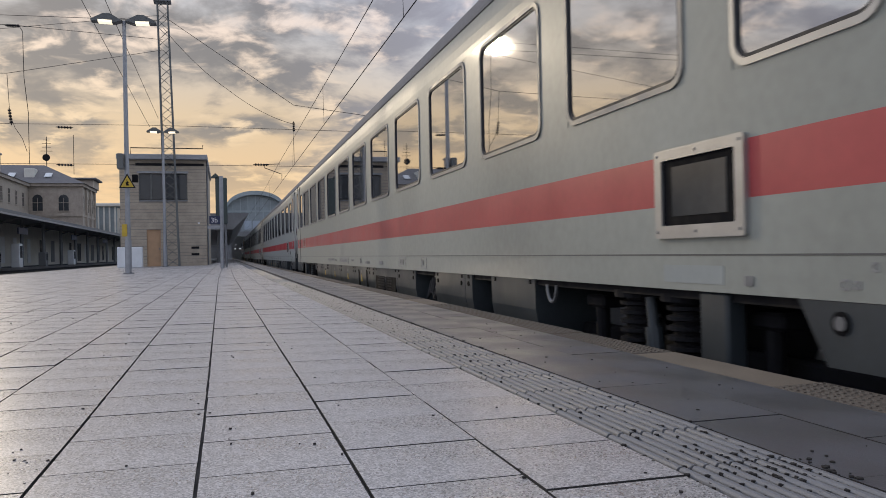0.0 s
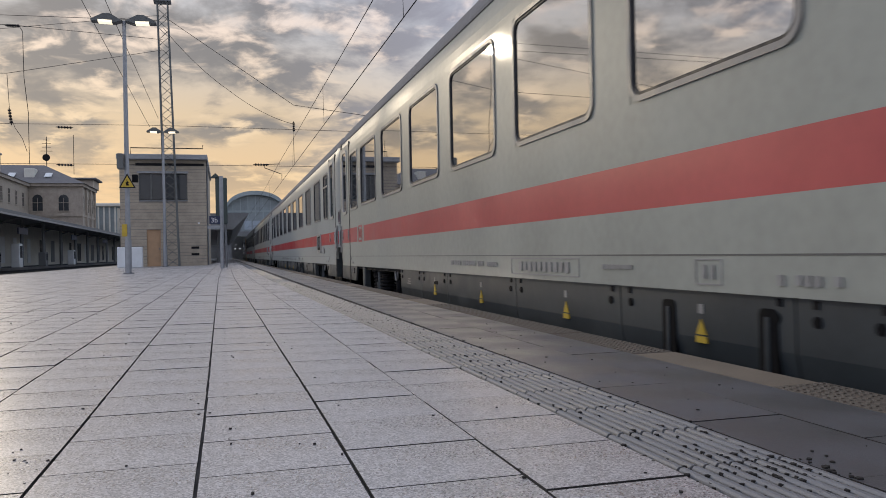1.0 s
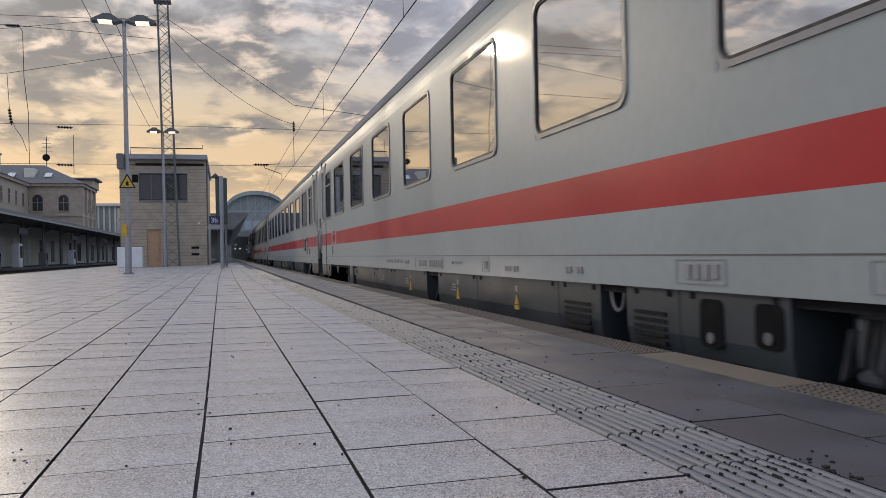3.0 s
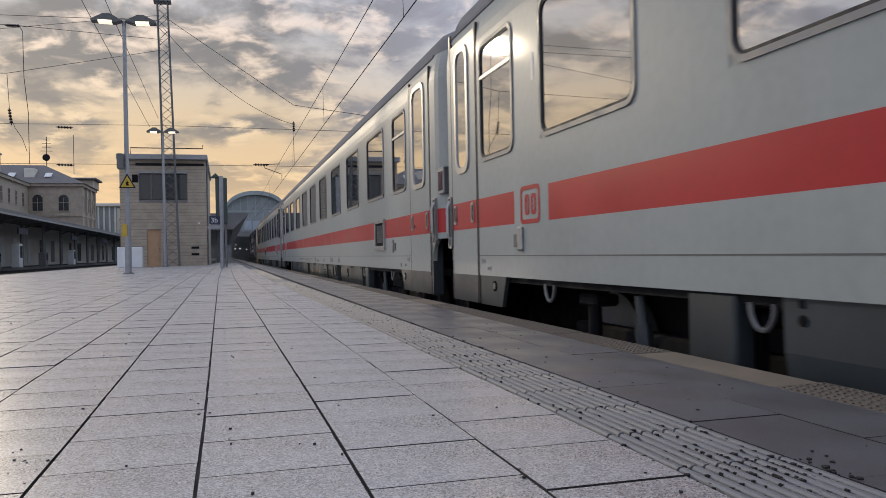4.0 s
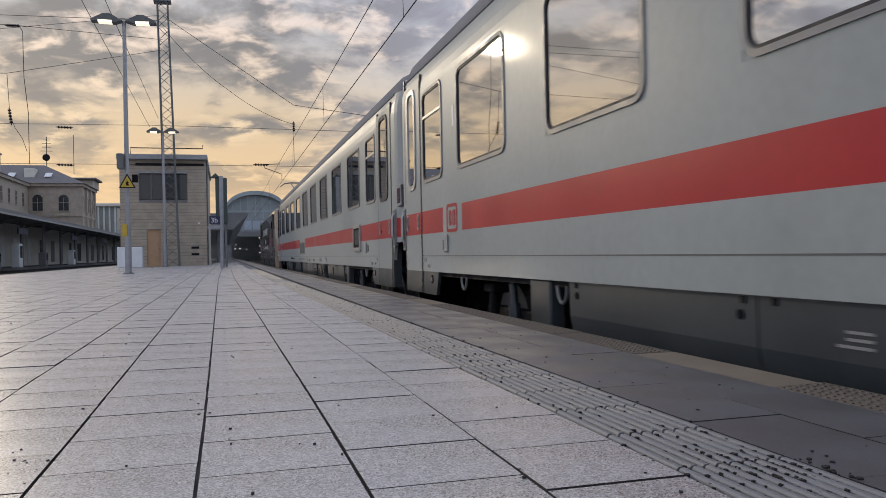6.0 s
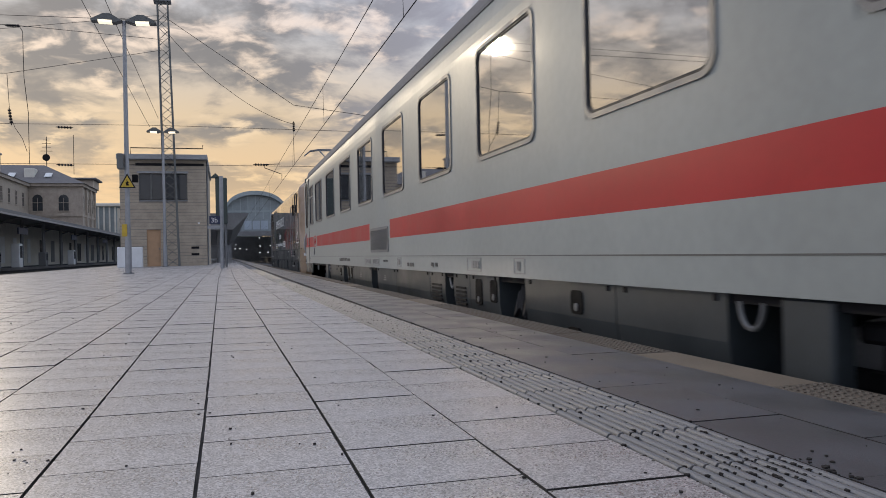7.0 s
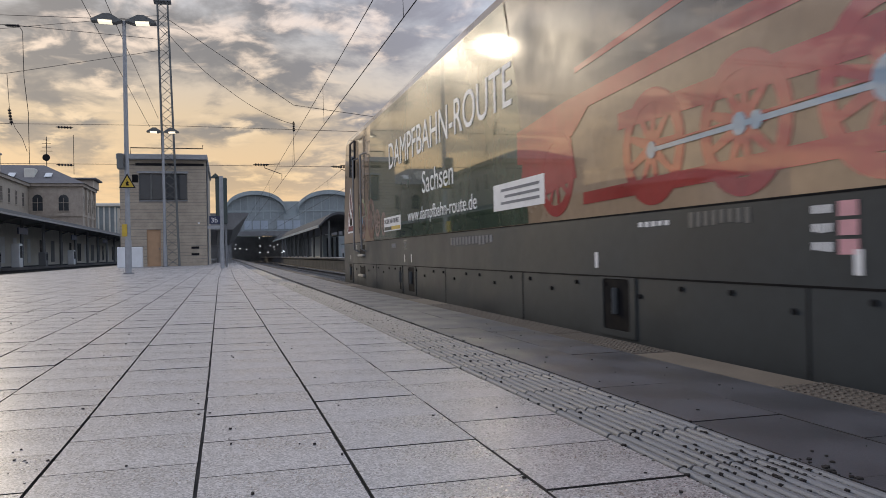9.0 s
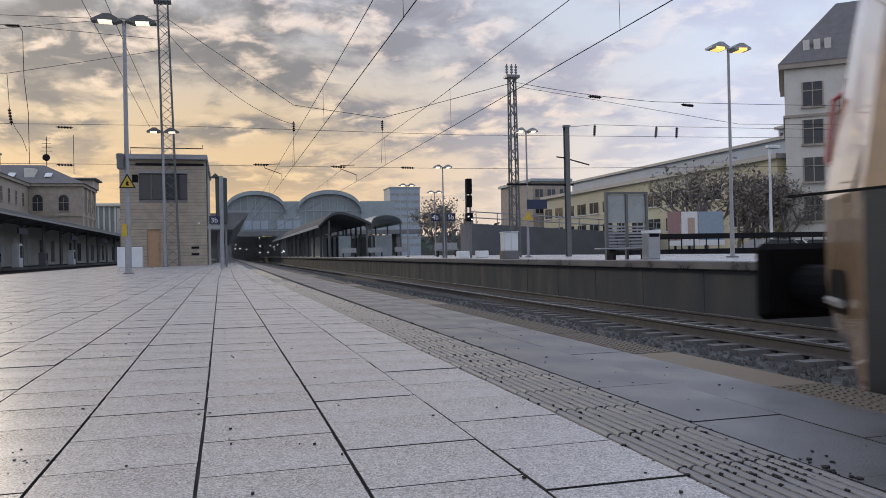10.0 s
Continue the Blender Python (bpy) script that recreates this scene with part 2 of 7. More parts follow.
M_HALLGLASS = mat("hall_glazing", (0.24, 0.28, 0.29), 0.35, var=0.25, scale=0.4, fine=3, bump=0.05)
M_DARKWIN = mat("dark_window", (0.03, 0.035, 0.04), 0.12, var=0.3, scale=0.8, fine=4, bump=0)
M_CANOPY = mat("dark_canopy", (0.17, 0.175, 0.178), 0.7, var=0.3, scale=0.8, fine=8, bump=0.1)
M_FELT = mat("dark_roofing_felt", (0.085, 0.088, 0.092), 0.9, var=0.3, scale=1.0, fine=8, spec=0.2)
M_PAINTDOOR = mat("orange_brown_door", (0.44, 0.28, 0.16), 0.6, var=0.15, scale=3)
M_WHITEBOX = mat("white_cabinet_paint", (0.66, 0.68, 0.68), 0.5, var=0.12, scale=2)
M_ASPHALT = mat("asphalt", (0.06, 0.06, 0.06), 0.8, var=0.3, scale=0.5, fine=20, bump=0.3)
# bark and leaves carry some distance haze in their lighter colour
M_BARK = mat("bark", (0.16, 0.145, 0.135), 0.9, var=0.3, scale=6)
M_LEAF = mat("brown_autumn_leaf", (0.22, 0.195, 0.16), 0.8, var=0.4, scale=3, rnd=0.15)
M_HILL = mat("distant_trees", (0.10, 0.12, 0.10), 0.9, var=0.4, scale=0.1, fine=1)
M_RAMP = mat("ramp_concrete", (0.12, 0.125, 0.13), 0.85, var=0.25, scale=1.0, fine=8, bump=0.2)
M_SIGGREEN = mat("dark_green_signal_paint", (0.045, 0.062, 0.056), 0.6, var=0.25, scale=4, fine=30)
M_GRAF = [mat("mural_red", (0.33, 0.20, 0.18), 0.6), mat("mural_blue", (0.28, 0.35, 0.42), 0.6), mat("mural_orange", (0.46, 0.34, 0.25), 0.6)]

for m in (M_WHITE, M_CREAM, M_RED, M_FADED):
    m.node_tree.nodes["Principled BSDF"].inputs["Coat Roughness"].default_value = 0.09
for m in (M_PALEWRAP, M_GOLD, M_OLIVE, M_WRAPRED, M_WRAPBLUE, M_WRAPGREY):
    m.node_tree.nodes["Principled BSDF"].inputs["Coat IOR"].default_value = 2.3
    m.node_tree.nodes["Principled BSDF"].inputs["Coat Roughness"].default_value = 0.03


M_GOLD.node_tree.nodes["Principled BSDF"].inputs["Coat IOR"].default_value = 1.6


# ---- mesh helpers ----
def part(name, bm, material, parent=None, label="", smooth=False):
    me = bpy.data.meshes.new(name)
    if smooth:
        for f in bm.faces:
            f.smooth = True
    bm.to_mesh(me)
    bm.free()
    for m in (material if isinstance(material, (list, tuple)) else [material]):
        me.materials.append(m)
    ob = new(name, me)
    if parent is not None:
        ob.parent = parent
    if label:
        tagged(ob, label)
    return ob


def box(bm, x0, x1, y0, y1, z0, z1, bevel=0.0, mi=0):
    co = [(x, y, z) for x in (x0, x1) for y in (y0, y1) for z in (z0, z1)]
    v = [bm.verts.new(c) for c in co]
    fs = [bm.faces.new([v[i] for i in q]) for q in ((0, 1, 3, 2), (4, 6, 7, 5), (0, 4, 5, 1), (2, 3, 7, 6), (0, 2, 6, 4), (1, 5, 7, 3))]
    for f in fs:
        f.material_index = mi
    if bevel:
        es = list({e for f in fs for e in f.edges})
        bmesh.ops.bevel(bm, geom=es, offset=bevel, segments=1, affect="EDGES")
    return bm


def tube(bm, a, b, r0, r1=None, n=8, caps=True):
    a, b = Vector(a), Vector(b)
    r1 = r0 if r1 is None else r1
    d = (b - a).normalized()
    s = d.orthogonal().normalized()
    u = d.cross(s)
    ra, rb = [], []
    for i in range(n):
        w = s * math.cos(2 * math.pi * i / n) + u * math.sin(2 * math.pi * i / n)
        ra.append(bm.verts.new(a + w * r0))
        rb.append(bm.verts.new(b + w * r1))
    for i in range(n):
        bm.faces.new((ra[i], ra[(i + 1) % n], rb[(i + 1) % n], rb[i]))
    if caps:
        bm.faces.new(ra[::-1])
        bm.faces.new(rb)
    return bm


def path_tube(bm, pts, r, n=6):
    """One continuous tube along the points."""
    pts = [Vector(p) for p in pts]
    rings = []
    s = None
    for k, p in enumerate(pts):
        d = (pts[min(k + 1, len(pts) - 1)] - pts[max(k - 1, 0)]).normalized()
        s = d.orthogonal().normalized() if s is None else (s - d * s.dot(d)).normalized()
        u = d.cross(s)
        rings.append([bm.verts.new(p + (s * math.cos(math.tau * i / n) + u * math.sin(math.tau * i / n)) * r) for i in range(n)])
    for a, b in zip(rings, rings[1:]):
        for i in range(n):
            bm.faces.new((a[i], a[(i + 1) % n], b[(i + 1) % n], b[i]))
    bm.faces.new(rings[0][::-1])
    bm.faces.new(rings[-1])
    return bm


def lathe(bm, cx, cy, prof, n=18):
    """A round body about an upright axis from its outline of (radius, height)."""
    rows = [[bm.verts.new((cx + r * math.cos(math.tau * i / n), cy + r * math.sin(math.tau * i / n), z)) for i in range(n)] for r, z in prof]
    for a, b in zip(rows, rows[1:]):
        for i in range(n):
            bm.faces.new((a[i], a[(i + 1) % n], b[(i + 1) % n], b[i]))
    bm.faces.new(rows[0][::-1])
    bm.faces.new(rows[-1])
    return bm


def prism(bm, outline, axis, a, b, mi=0):
    """A closed outline of 2D points, pushed from a to b along axis (0, 1 or 2)."""
    def at(p, k):
        c = list(p)
        c.insert(axis, k)
        return c
    va = [bm.verts.new(at(p, a)) for p in outline]
    vb = [bm.verts.new(at(p, b)) for p in outline]
    n = len(outline)
    fs = [bm.faces.new((va[i], va[(i + 1) % n], vb[(i + 1) % n], vb[i])) for i in range(n)]
    fs += [bm.faces.new(va[::-1]), bm.faces.new(vb)]
    for f in fs:
        f.material_index = mi
    bmesh.ops.recalc_face_normals(bm, faces=fs)
    return bm


def rrect(y0, y1, z0, z1, r, n=5):
    pts = []
    for cy, cz, a0 in ((y1 - r, z1 - r, 0), (y0 + r, z1 - r, 90), (y0 + r, z0 + r, 180), (y1 - r, z0 + r, 270)):
        for i in range(n + 1):
            a = radians(a0 + 90 * i / n)
            pts.append((cy + r * math.cos(a), cz + r * math.sin(a)))
    return pts


def ring(bm, outer, inner, x_out, x_in, mi=0):
    """A frame in the y-z plane between two outlines with as many points, from x_out (proud) back to x_in."""
    n = len(outer)
    vo = [bm.verts.new((x_out, *p)) for p in outer]
    vi = [bm.verts.new((x_out, *p)) for p in inner]
    bo = [bm.verts.new((x_in, *p)) for p in outer]
    bi = [bm.verts.new((x_in, *p)) for p in inner]
    fs = []
    for i in range(n):
        j = (i + 1) % n
        fs += [bm.faces.new((vo[i], vo[j], vi[j], vi[i])), bm.faces.new((vo[j], vo[i], bo[i], bo[j])), bm.faces.new((vi[i], vi[j], bi[j], bi[i]))]
    for f in fs:
        f.material_index = mi
    return bm


def empty(name, m, label, category, group=""):
    ob = new(name)
    ob.matrix_world = m
    return tagged(ob, label, category, group)


def text(body, size, m, material, parent=None, name="lettering", label="", align="LEFT", squash=1.0):
    cu = bpy.data.curves.new(name, "FONT")
    cu.body, cu.size, cu.align_x, cu.extrude = body, size, align, 0.001
    cu.resolution_u = 4
    cu.materials.append(material)
    tmp = bpy.data.objects.new(name, cu)
    me = bpy.data.meshes.new_from_object(tmp)
    bpy.data.objects.remove(tmp)
    ob = new(name, me)
    if parent is not None:
        ob.parent = parent
    ob.matrix_local = m @ Matrix.Diagonal((squash, 1, 1, 1))
    if label:
        tagged(ob, label)
    return ob


# lettering on a side that faces -x and reads along -y
SIDE = Matrix(((0, 0, -1, 0), (-1, 0, 0, 0), (0, 1, 0, 0), (0, 0, 0, 1)))
# lettering on a face that faces -y
FRONT = Matrix(((1, 0, 0, 0), (0, 0, -1, 0), (0, 1, 0, 0), (0, 0, 0, 1)))
RAIL_Z = -0.76
TRACK_X = 3.79
SIDE_X = -1.41

# ---- platform ----
TILE = 0.35
EDGE = 2.10         # outer edge of the platform towards the train
LEFT = -8.0         # edge towards the tracks on the other side


def slab_mesh(name, w, l, h, mats, bevel=0.006):
    """A slab whose top is clean and whose sides are dark with dirt."""
    bm = bmesh.new()
    box(bm, -w / 2, w / 2, -l / 2, l / 2, -h, 0)
    for f in bm.faces:
        f.normal_update()
        f.material_index = 0 if f.normal.z > 0.9 else 1
    me = bpy.data.meshes.new(name)
    bm.to_mesh(me)
    bm.free()
    me.materials.append(mats)
    me.materials.append(M_JOINT)
    return me


def build_platform():
    bm = bmesh.new()
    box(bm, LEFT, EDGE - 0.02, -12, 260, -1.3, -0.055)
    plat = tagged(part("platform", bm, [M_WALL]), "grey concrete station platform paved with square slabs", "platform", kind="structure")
    bm = bmesh.new()
    box(bm, LEFT + 0.3, 1.9, -12, 260, -0.054, -0.010)
    part("joint_bed", bm, M_JOINT, plat, "dark sand bed in the joints")
    # slabs: columns along the track, every second one half a slab further
    rnd = random.Random(4)
    rows = []

    def slabs(x0, w, y0, y1, l, shift):
        k0 = math.floor((y0 - shift) / l)
        y = shift + k0 * l
        while y < y1:
            rows.append((x0 + w / 2, y + l / 2, w, l))
            y += l

    cols = [(0.281 + k * 0.3535, 0.265 if k % 2 == 0 else 0.135, 0.3535) for k in range(-24, 1)] + [(0.631, 0.135, 0.334)]
    for cx, sh, cw in cols:
        if cx < LEFT + 0.3:
            continue
        slabs(cx, cw, 0.2 if cx > -1.2 else 0.9, 75, TILE, sh)
    near = sorted(rows, key=lambda r: (r[1] > 9) * 1000 + r[0] ** 2 * 0.5 + r[1])
    protos = {(w, g): slab_mesh("paving_slab", w - 0.0085, TILE - g, 0.05, M_TILE) for w in (0.3535, 0.334) for g in (0.0035, 0.0055, 0.009)}

    def drift(y):
        """The columns swing a hand's width to the left down the platform."""
        return -min(0.105, 0.0064 * max(0.0, y - 2.5))
    for k, (cx, cy, w, l) in enumerate(near[:300]):
        ob = new("paving_slab", protos[w, rnd.choice((0.0035, 0.0055, 0.0055, 0.009))])
        ob.parent = plat
        ob.location = (cx + drift(cy), cy, rnd.uniform(-0.0015, 0.0015))
        ob.rotation_euler = (rnd.uniform(-0.002, 0.002), rnd.uniform(-0.002, 0.002), rnd.uniform(-0.003, 0.003))
    # the rest in one sheet
    verts, faces = [], []
    for cx, cy, w, l in near[300:]:
        n = len(verts)
        cx += drift(cy)
        a, b, z, bv = (w - 0.0085) / 2, (l - rnd.choice((0.004, 0.006, 0.010))) / 2, rnd.uniform(-0.0012, 0.0012), 0.0003
        tx, ty = rnd.uniform(-0.002, 0.002), rnd.uniform(-0.002, 0.002)
        for sx, sy in ((-1, -1), (1, -1), (1, 1), (-1, 1)):
            verts.append((cx + sx * (a - bv), cy + sy * (b - bv), z + sx * a * tx + sy * b * ty))
        for sx, sy in ((-1, -1), (1, -1), (1, 1), (-1, 1)):
            verts.append((cx + sx * a, cy + sy * b, z - 0.010))
        faces.append((n, n + 1, n + 2, n + 3))
        for i in range(4):
            j = (i + 1) % 4
            faces.append((n + 4 + i, n + 4 + j, n + j, n + i))
    me = bpy.data.meshes.new("far_paving_slabs")
    me.from_pydata(verts, [], faces)
    me.materials.append(M_TILE)
    me.materials.append(M_JOINT)
    me.polygons.foreach_set("material_index", [0 if k % 5 == 0 else 1 for k in range(len(faces))])
    ob = new("far_paving_slabs", me)
    ob.parent = plat
    tagged(ob, "grey square paving slabs stretching along the platform", kind="stuff")
    bm = bmesh.new()
    box(bm, LEFT + 0.3, 0.985, 75, 260, -0.05, -0.004)
    part("far_paving", bm, M_TILE, plat, "grey paving far down the platform")
    part("rear_paving", box(bmesh.new(), LEFT + 0.3, 1.884, -12, -0.25, -0.05, -0.008), M_TILE, plat, "grey paving on the near stretch of the platform")
    # ribbed tactile strip
    def tactile(y):
        bm = bmesh.new()
        # bed between the ribs is far darker than the ribs
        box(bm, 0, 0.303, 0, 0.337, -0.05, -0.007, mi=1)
        for i in range(9):
            xx = 0.003 + i * 0.0333
            prism(bm, [(xx, -0.008), (xx + 0.023, -0.008), (xx + 0.021, 0.0), (xx + 0.0165, 0.005), (xx + 0.0065, 0.005), (xx + 0.002, 0.0)], 1, 0.003, 0.335)
        me = bpy.data.meshes.new("tactile_slab")
        bm.to_mesh(me)
        bm.free()
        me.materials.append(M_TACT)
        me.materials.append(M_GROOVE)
        return me
    tm = tactile(0)
    for k in range(190):
        ob = new("tactile_slab", tm)
        ob.parent = plat
        ob.location = (0.968 + drift(k * 0.3415), 0.219 + k * 0.3415, rnd.uniform(-0.001, 0.001))
    bm = bmesh.new()
    box(bm, 0.865, 1.168, 65.1, 260, -0.05, 0.0)
    part("far_tactile_strip", bm, M_TACT, plat, "pale ribbed guide strip far down the platform")
    # smooth slabs between strip and edge
    sa = slab_mesh("edge_slab", 0.299, 0.596, 0.05, M_EDGE_SLAB)
    sb = slab_mesh("edge_slab", 0.279, 0.596, 0.05, M_EDGE_SLAB)
    for k in range(120):
        for me, cx, sh in ((sa, 1.4245, 0.1), (sb, 1.7165, 0.38)):
            ob = new("edge_slab", me)
            ob.parent = plat
            ob.location = (cx, -0.2 + sh + k * 0.6, rnd.uniform(-0.0012, 0.0012))
    bm = bmesh.new()
    box(bm, 1.312, 1.884, 72, 260, -0.05, -0.001)
    part("far_edge_paving", bm, M_EDGE_SLAB, plat, "smooth grey edge paving far down the platform")
    # kerb stones with a studded top
    def kerb(studs):
        bm = bmesh.new()
        box(bm, 0, 0.240, 0, 0.99, -0.2, -0.004, 0.008)
        for i in range(6 if studs else 0):
            for j in range(27):
                x0, y0 = 0.016 + i * 0.036, 0.02 + j * 0.0355 + (i % 2) * 0.012
                prism(bm, [(x0, -0.005), (x0 + 0.018, -0.005), (x0 + 0.013, -0.001), (x0 + 0.005, -0.001)], 1, y0, y0 + 0.018)
        me = bpy.data.meshes.new("kerb_stone")
        bm.to_mesh(me)
        bm.free()
        me.materials.append(M_YELLOW if studs else M_TAN)
        return me
    km, kp = kerb(True), kerb(False)
    for k in range(60):
        ob = new("kerb_stone", kp if k in (2, 7, 12, 18, 19, 27, 35) else km)
        ob.parent = plat
        ob.location = (1.860, 0.43 + k, rnd.uniform(-0.003, 0.003))
    bm = bmesh.new()
    box(bm, 1.860, EDGE, 60.4, 260, -0.2, -0.003)
    part("far_kerb", bm, M_YELLOW, plat, "worn kerb far down the platform")
    bm = bmesh.new()
    box(bm, LEFT - 0.02, LEFT + 0.29, -12, 260, -0.2, 0.0, 0.01)
    part("left_kerb", bm, M_EDGE_SLAB, plat, "pale concrete kerb of the platform's other edge")
    # grit
    bm = bmesh.new()
    for k in range(1900):
        if k < 1000:
            gx, gy = rnd.uniform(0.955, 1.285), 0.5 + rnd.random() ** 2 * 14
        elif k < 1180:
            gx, gy = rnd.gauss(1.17, 0.07), rnd.gauss(1.5, 0.08)
        elif k < 1230:
            gx, gy = rnd.gauss(-0.62, 0.09), rnd.gauss(2.1, 0.12)
        else:
            gx, gy = rnd.uniform(-3, 1.8), 0.8 + rnd.random() ** 1.6 * 16
        s = rnd.uniform(0.002, 0.007) * (1.25 if k < 1180 else 0.8)
        prism(bm, [(gx + s * math.cos(a) * rnd.uniform(0.6, 1.3), gy + s * math.sin(a) * rnd.uniform(0.6, 1.3)) for a in (0, 1.3, 2.5, 3.8, 5.0)], 2, -0.004, s * (0.45 if k < 1180 else 0.7))
    tagged(part("grit", bm, M_CRUMB), "dark crumbs and dirt scattered on the paving", "dirt", kind="stuff")


def build_tracks():
    bm = bmesh.new()
    box(bm, -3000, 3000, -1500, 4000, -1.8, -1.32)
    tagged(part("ground", bm, M_ASPHALT), "dark ground reaching to the horizon", "ground", kind="structure")
    for nm, x0, x1 in (("trackbed", EDGE - 0.02, 10.0), ("left_trackbed", -16.0, LEFT)):
        bm = bmesh.new()
        nx, ny = 26, 260
        rnd = random.Random(7)
        vs = [[bm.verts.new((x0 + (x1 - x0) * i / nx, -10 + 260 * (j / ny) ** 1.5, -0.985 + rnd.uniform(-0.03, 0.03))) for i in range(nx + 1)] for j in range(ny + 1)]
        for j in range(ny):
            for i in range(nx):
                bm.faces.new((vs[j][i], vs[j][i + 1], vs[j + 1][i + 1], vs[j + 1][i]))
        tagged(part("ballast", bm, M_BALLAST), "dark brown ballast bed between the platforms", "ballast", kind="stuff")
    # loose stones on the bed, thickest where they lie near
    rnd = random.Random(17)
    verts, faces = [], []
    for k in range(16000):
        x, y = rnd.uniform(2.15, 9.9), 2.5 + rnd.random() ** 1.7 * 45
        s = rnd.uniform(0.018, 0.042)
        z = -0.975 + rnd.uniform(-0.01, 0.03)
        n = len(verts)
        for sx, sy, sz in ((-1, -1, -0.6), (1, -0.8, -0.6), (0.2, 1, -0.6), (-0.5, 0.2, 0.9), (0.6, -0.1, 0.8)):
            verts.append((x + sx * s * rnd.uniform(0.6, 1.3), y + sy * s * rnd.uniform(0.6, 1.3), z + sz * s * rnd.uniform(0.6, 1.2)))
        faces += [(n, n + 1, n + 4, n + 3), (n + 1, n + 2, n + 4), (n + 2, n + 3, n + 4), (n + 2, n, n + 3)]
    me = bpy.data.meshes.new("ballast_stones")
    me.from_pydata(verts, [], faces)
    me.materials.append(M_STONES)
    tagged(new("ballast_stones", me), "loose dark ballast stones between the rails", "ballast", kind="stuff")
    # sleepers and rails
    def track(cx, y1, group, n_sep):
        tr = empty("railway_track", Matrix.Translation((cx, 0, RAIL_Z)), "railway track with polished rails on concrete sleepers", "track", group)
        tr["kind"] = "structure"
        for s in (-1, 1):
            bm = bmesh.new()
            prism(bm, [(s * 0.7525 - 0.075, -0.172), (s * 0.7525 + 0.075, -0.172), (s * 0.7525 + 0.02, -0.14), (s * 0.7525 + 0.012, -0.05), (s * 0.7525 + 0.036, -0.035), (s * 0.7525 + 0.036, -0.006),
                       (s * 0.7525 - 0.036, -0.006), (s * 0.7525 - 0.036, -0.035), (s * 0.7525 - 0.012, -0.05), (s * 0.7525 - 0.02, -0.14)], 1, -10, 240)
            rail = part("rail", bm, M_RAIL, tr, "rusty steel rail")
            bm = bmesh.new()
            box(bm, s * 0.7525 - 0.03, s * 0.7525 + 0.03, -10, 240, -0.006, 0.0)
            part("rail_head", bm, M_RAILTOP, rail, "polished rail head")
        bm = bmesh.new()
        prism(bm, [(-0.13, -0.3), (0.13, -0.3), (0.10, -0.165), (-0.10, -0.165)], 0, -1.3, 1.3)
        me = bpy.data.meshes.new("sleeper")
        bm.to_mesh(me)
        bm.free()
        me.materials.append(M_SLEEPER)
        for k in range(n_sep):
            ob = new("sleeper", me)
            ob.parent = tr
            ob.location = (0, 2 + k * 0.62, 0)
    track(TRACK_X, 200, "tracks between the platforms", 120)
    track(8.05, 200, "tracks between the platforms", 140)
    track(-11.0, 200, "tracks beside the platform's other edge", 110)
    # platform on the far side of the two tracks
    bm = bmesh.new()
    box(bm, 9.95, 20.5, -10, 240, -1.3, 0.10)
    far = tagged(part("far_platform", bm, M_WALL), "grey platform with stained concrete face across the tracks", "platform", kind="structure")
    bm = bmesh.new()
    box(bm, 9.80, 10.3, -10, 240, 0.02, 0.20, 0.015)
    part("far_platform_kerb", bm, M_EDGE_SLAB, far, "pale overhanging kerb slab")
    bm = bmesh.new()
    box(bm, 10.304, 20.5, -10, 240, 0.10, 0.196)
    part("far_platform_paving", bm, M_TILE, far, "pale paving")
    for k in range(45):
        part("face_joint", box(bmesh.new(), 9.944, 9.952, 2 + k * 2.6, 2.012 + k * 2.6, -1.2, 0.02), M_JOINT, far)
    bm = bmesh.new()
    box(bm, -30, -14.0, 20, 240, -1.3, 0.0)
    lp = tagged(part("left_platform", bm, M_WALL), "covered station platform beyond the other tracks", "platform", kind="structure")
    bm = bmesh.new()
    box(bm, -14.3, -13.9, 20, 240, -0.15, 0.02)
    part("left_platform_kerb", bm, M_EDGE_SLAB, lp, "pale kerb")


build_platform()
build_tracks()

# ---- the train ----
COACH = 27.0
BOT, SEAM, ST0, ST1, WIN0, WIN1, GUT = 1.03, 1.22, 1.49, 1.77, 2.13, 3.22, 3.60


def side_x(z):
    """Half width of the coach at a height above the rail: upright, drawn in a little above the windows."""
    return 1.41 - max(0.0, z - 3.25) ** 2 * 0.45


def taper(y, s):
    """How far the near end is drawn in; s: where the end stands."""
    return 0.0 if y - s > 0.80 else 0.13 * ((0.80 - y + s) / 0.47) ** 2


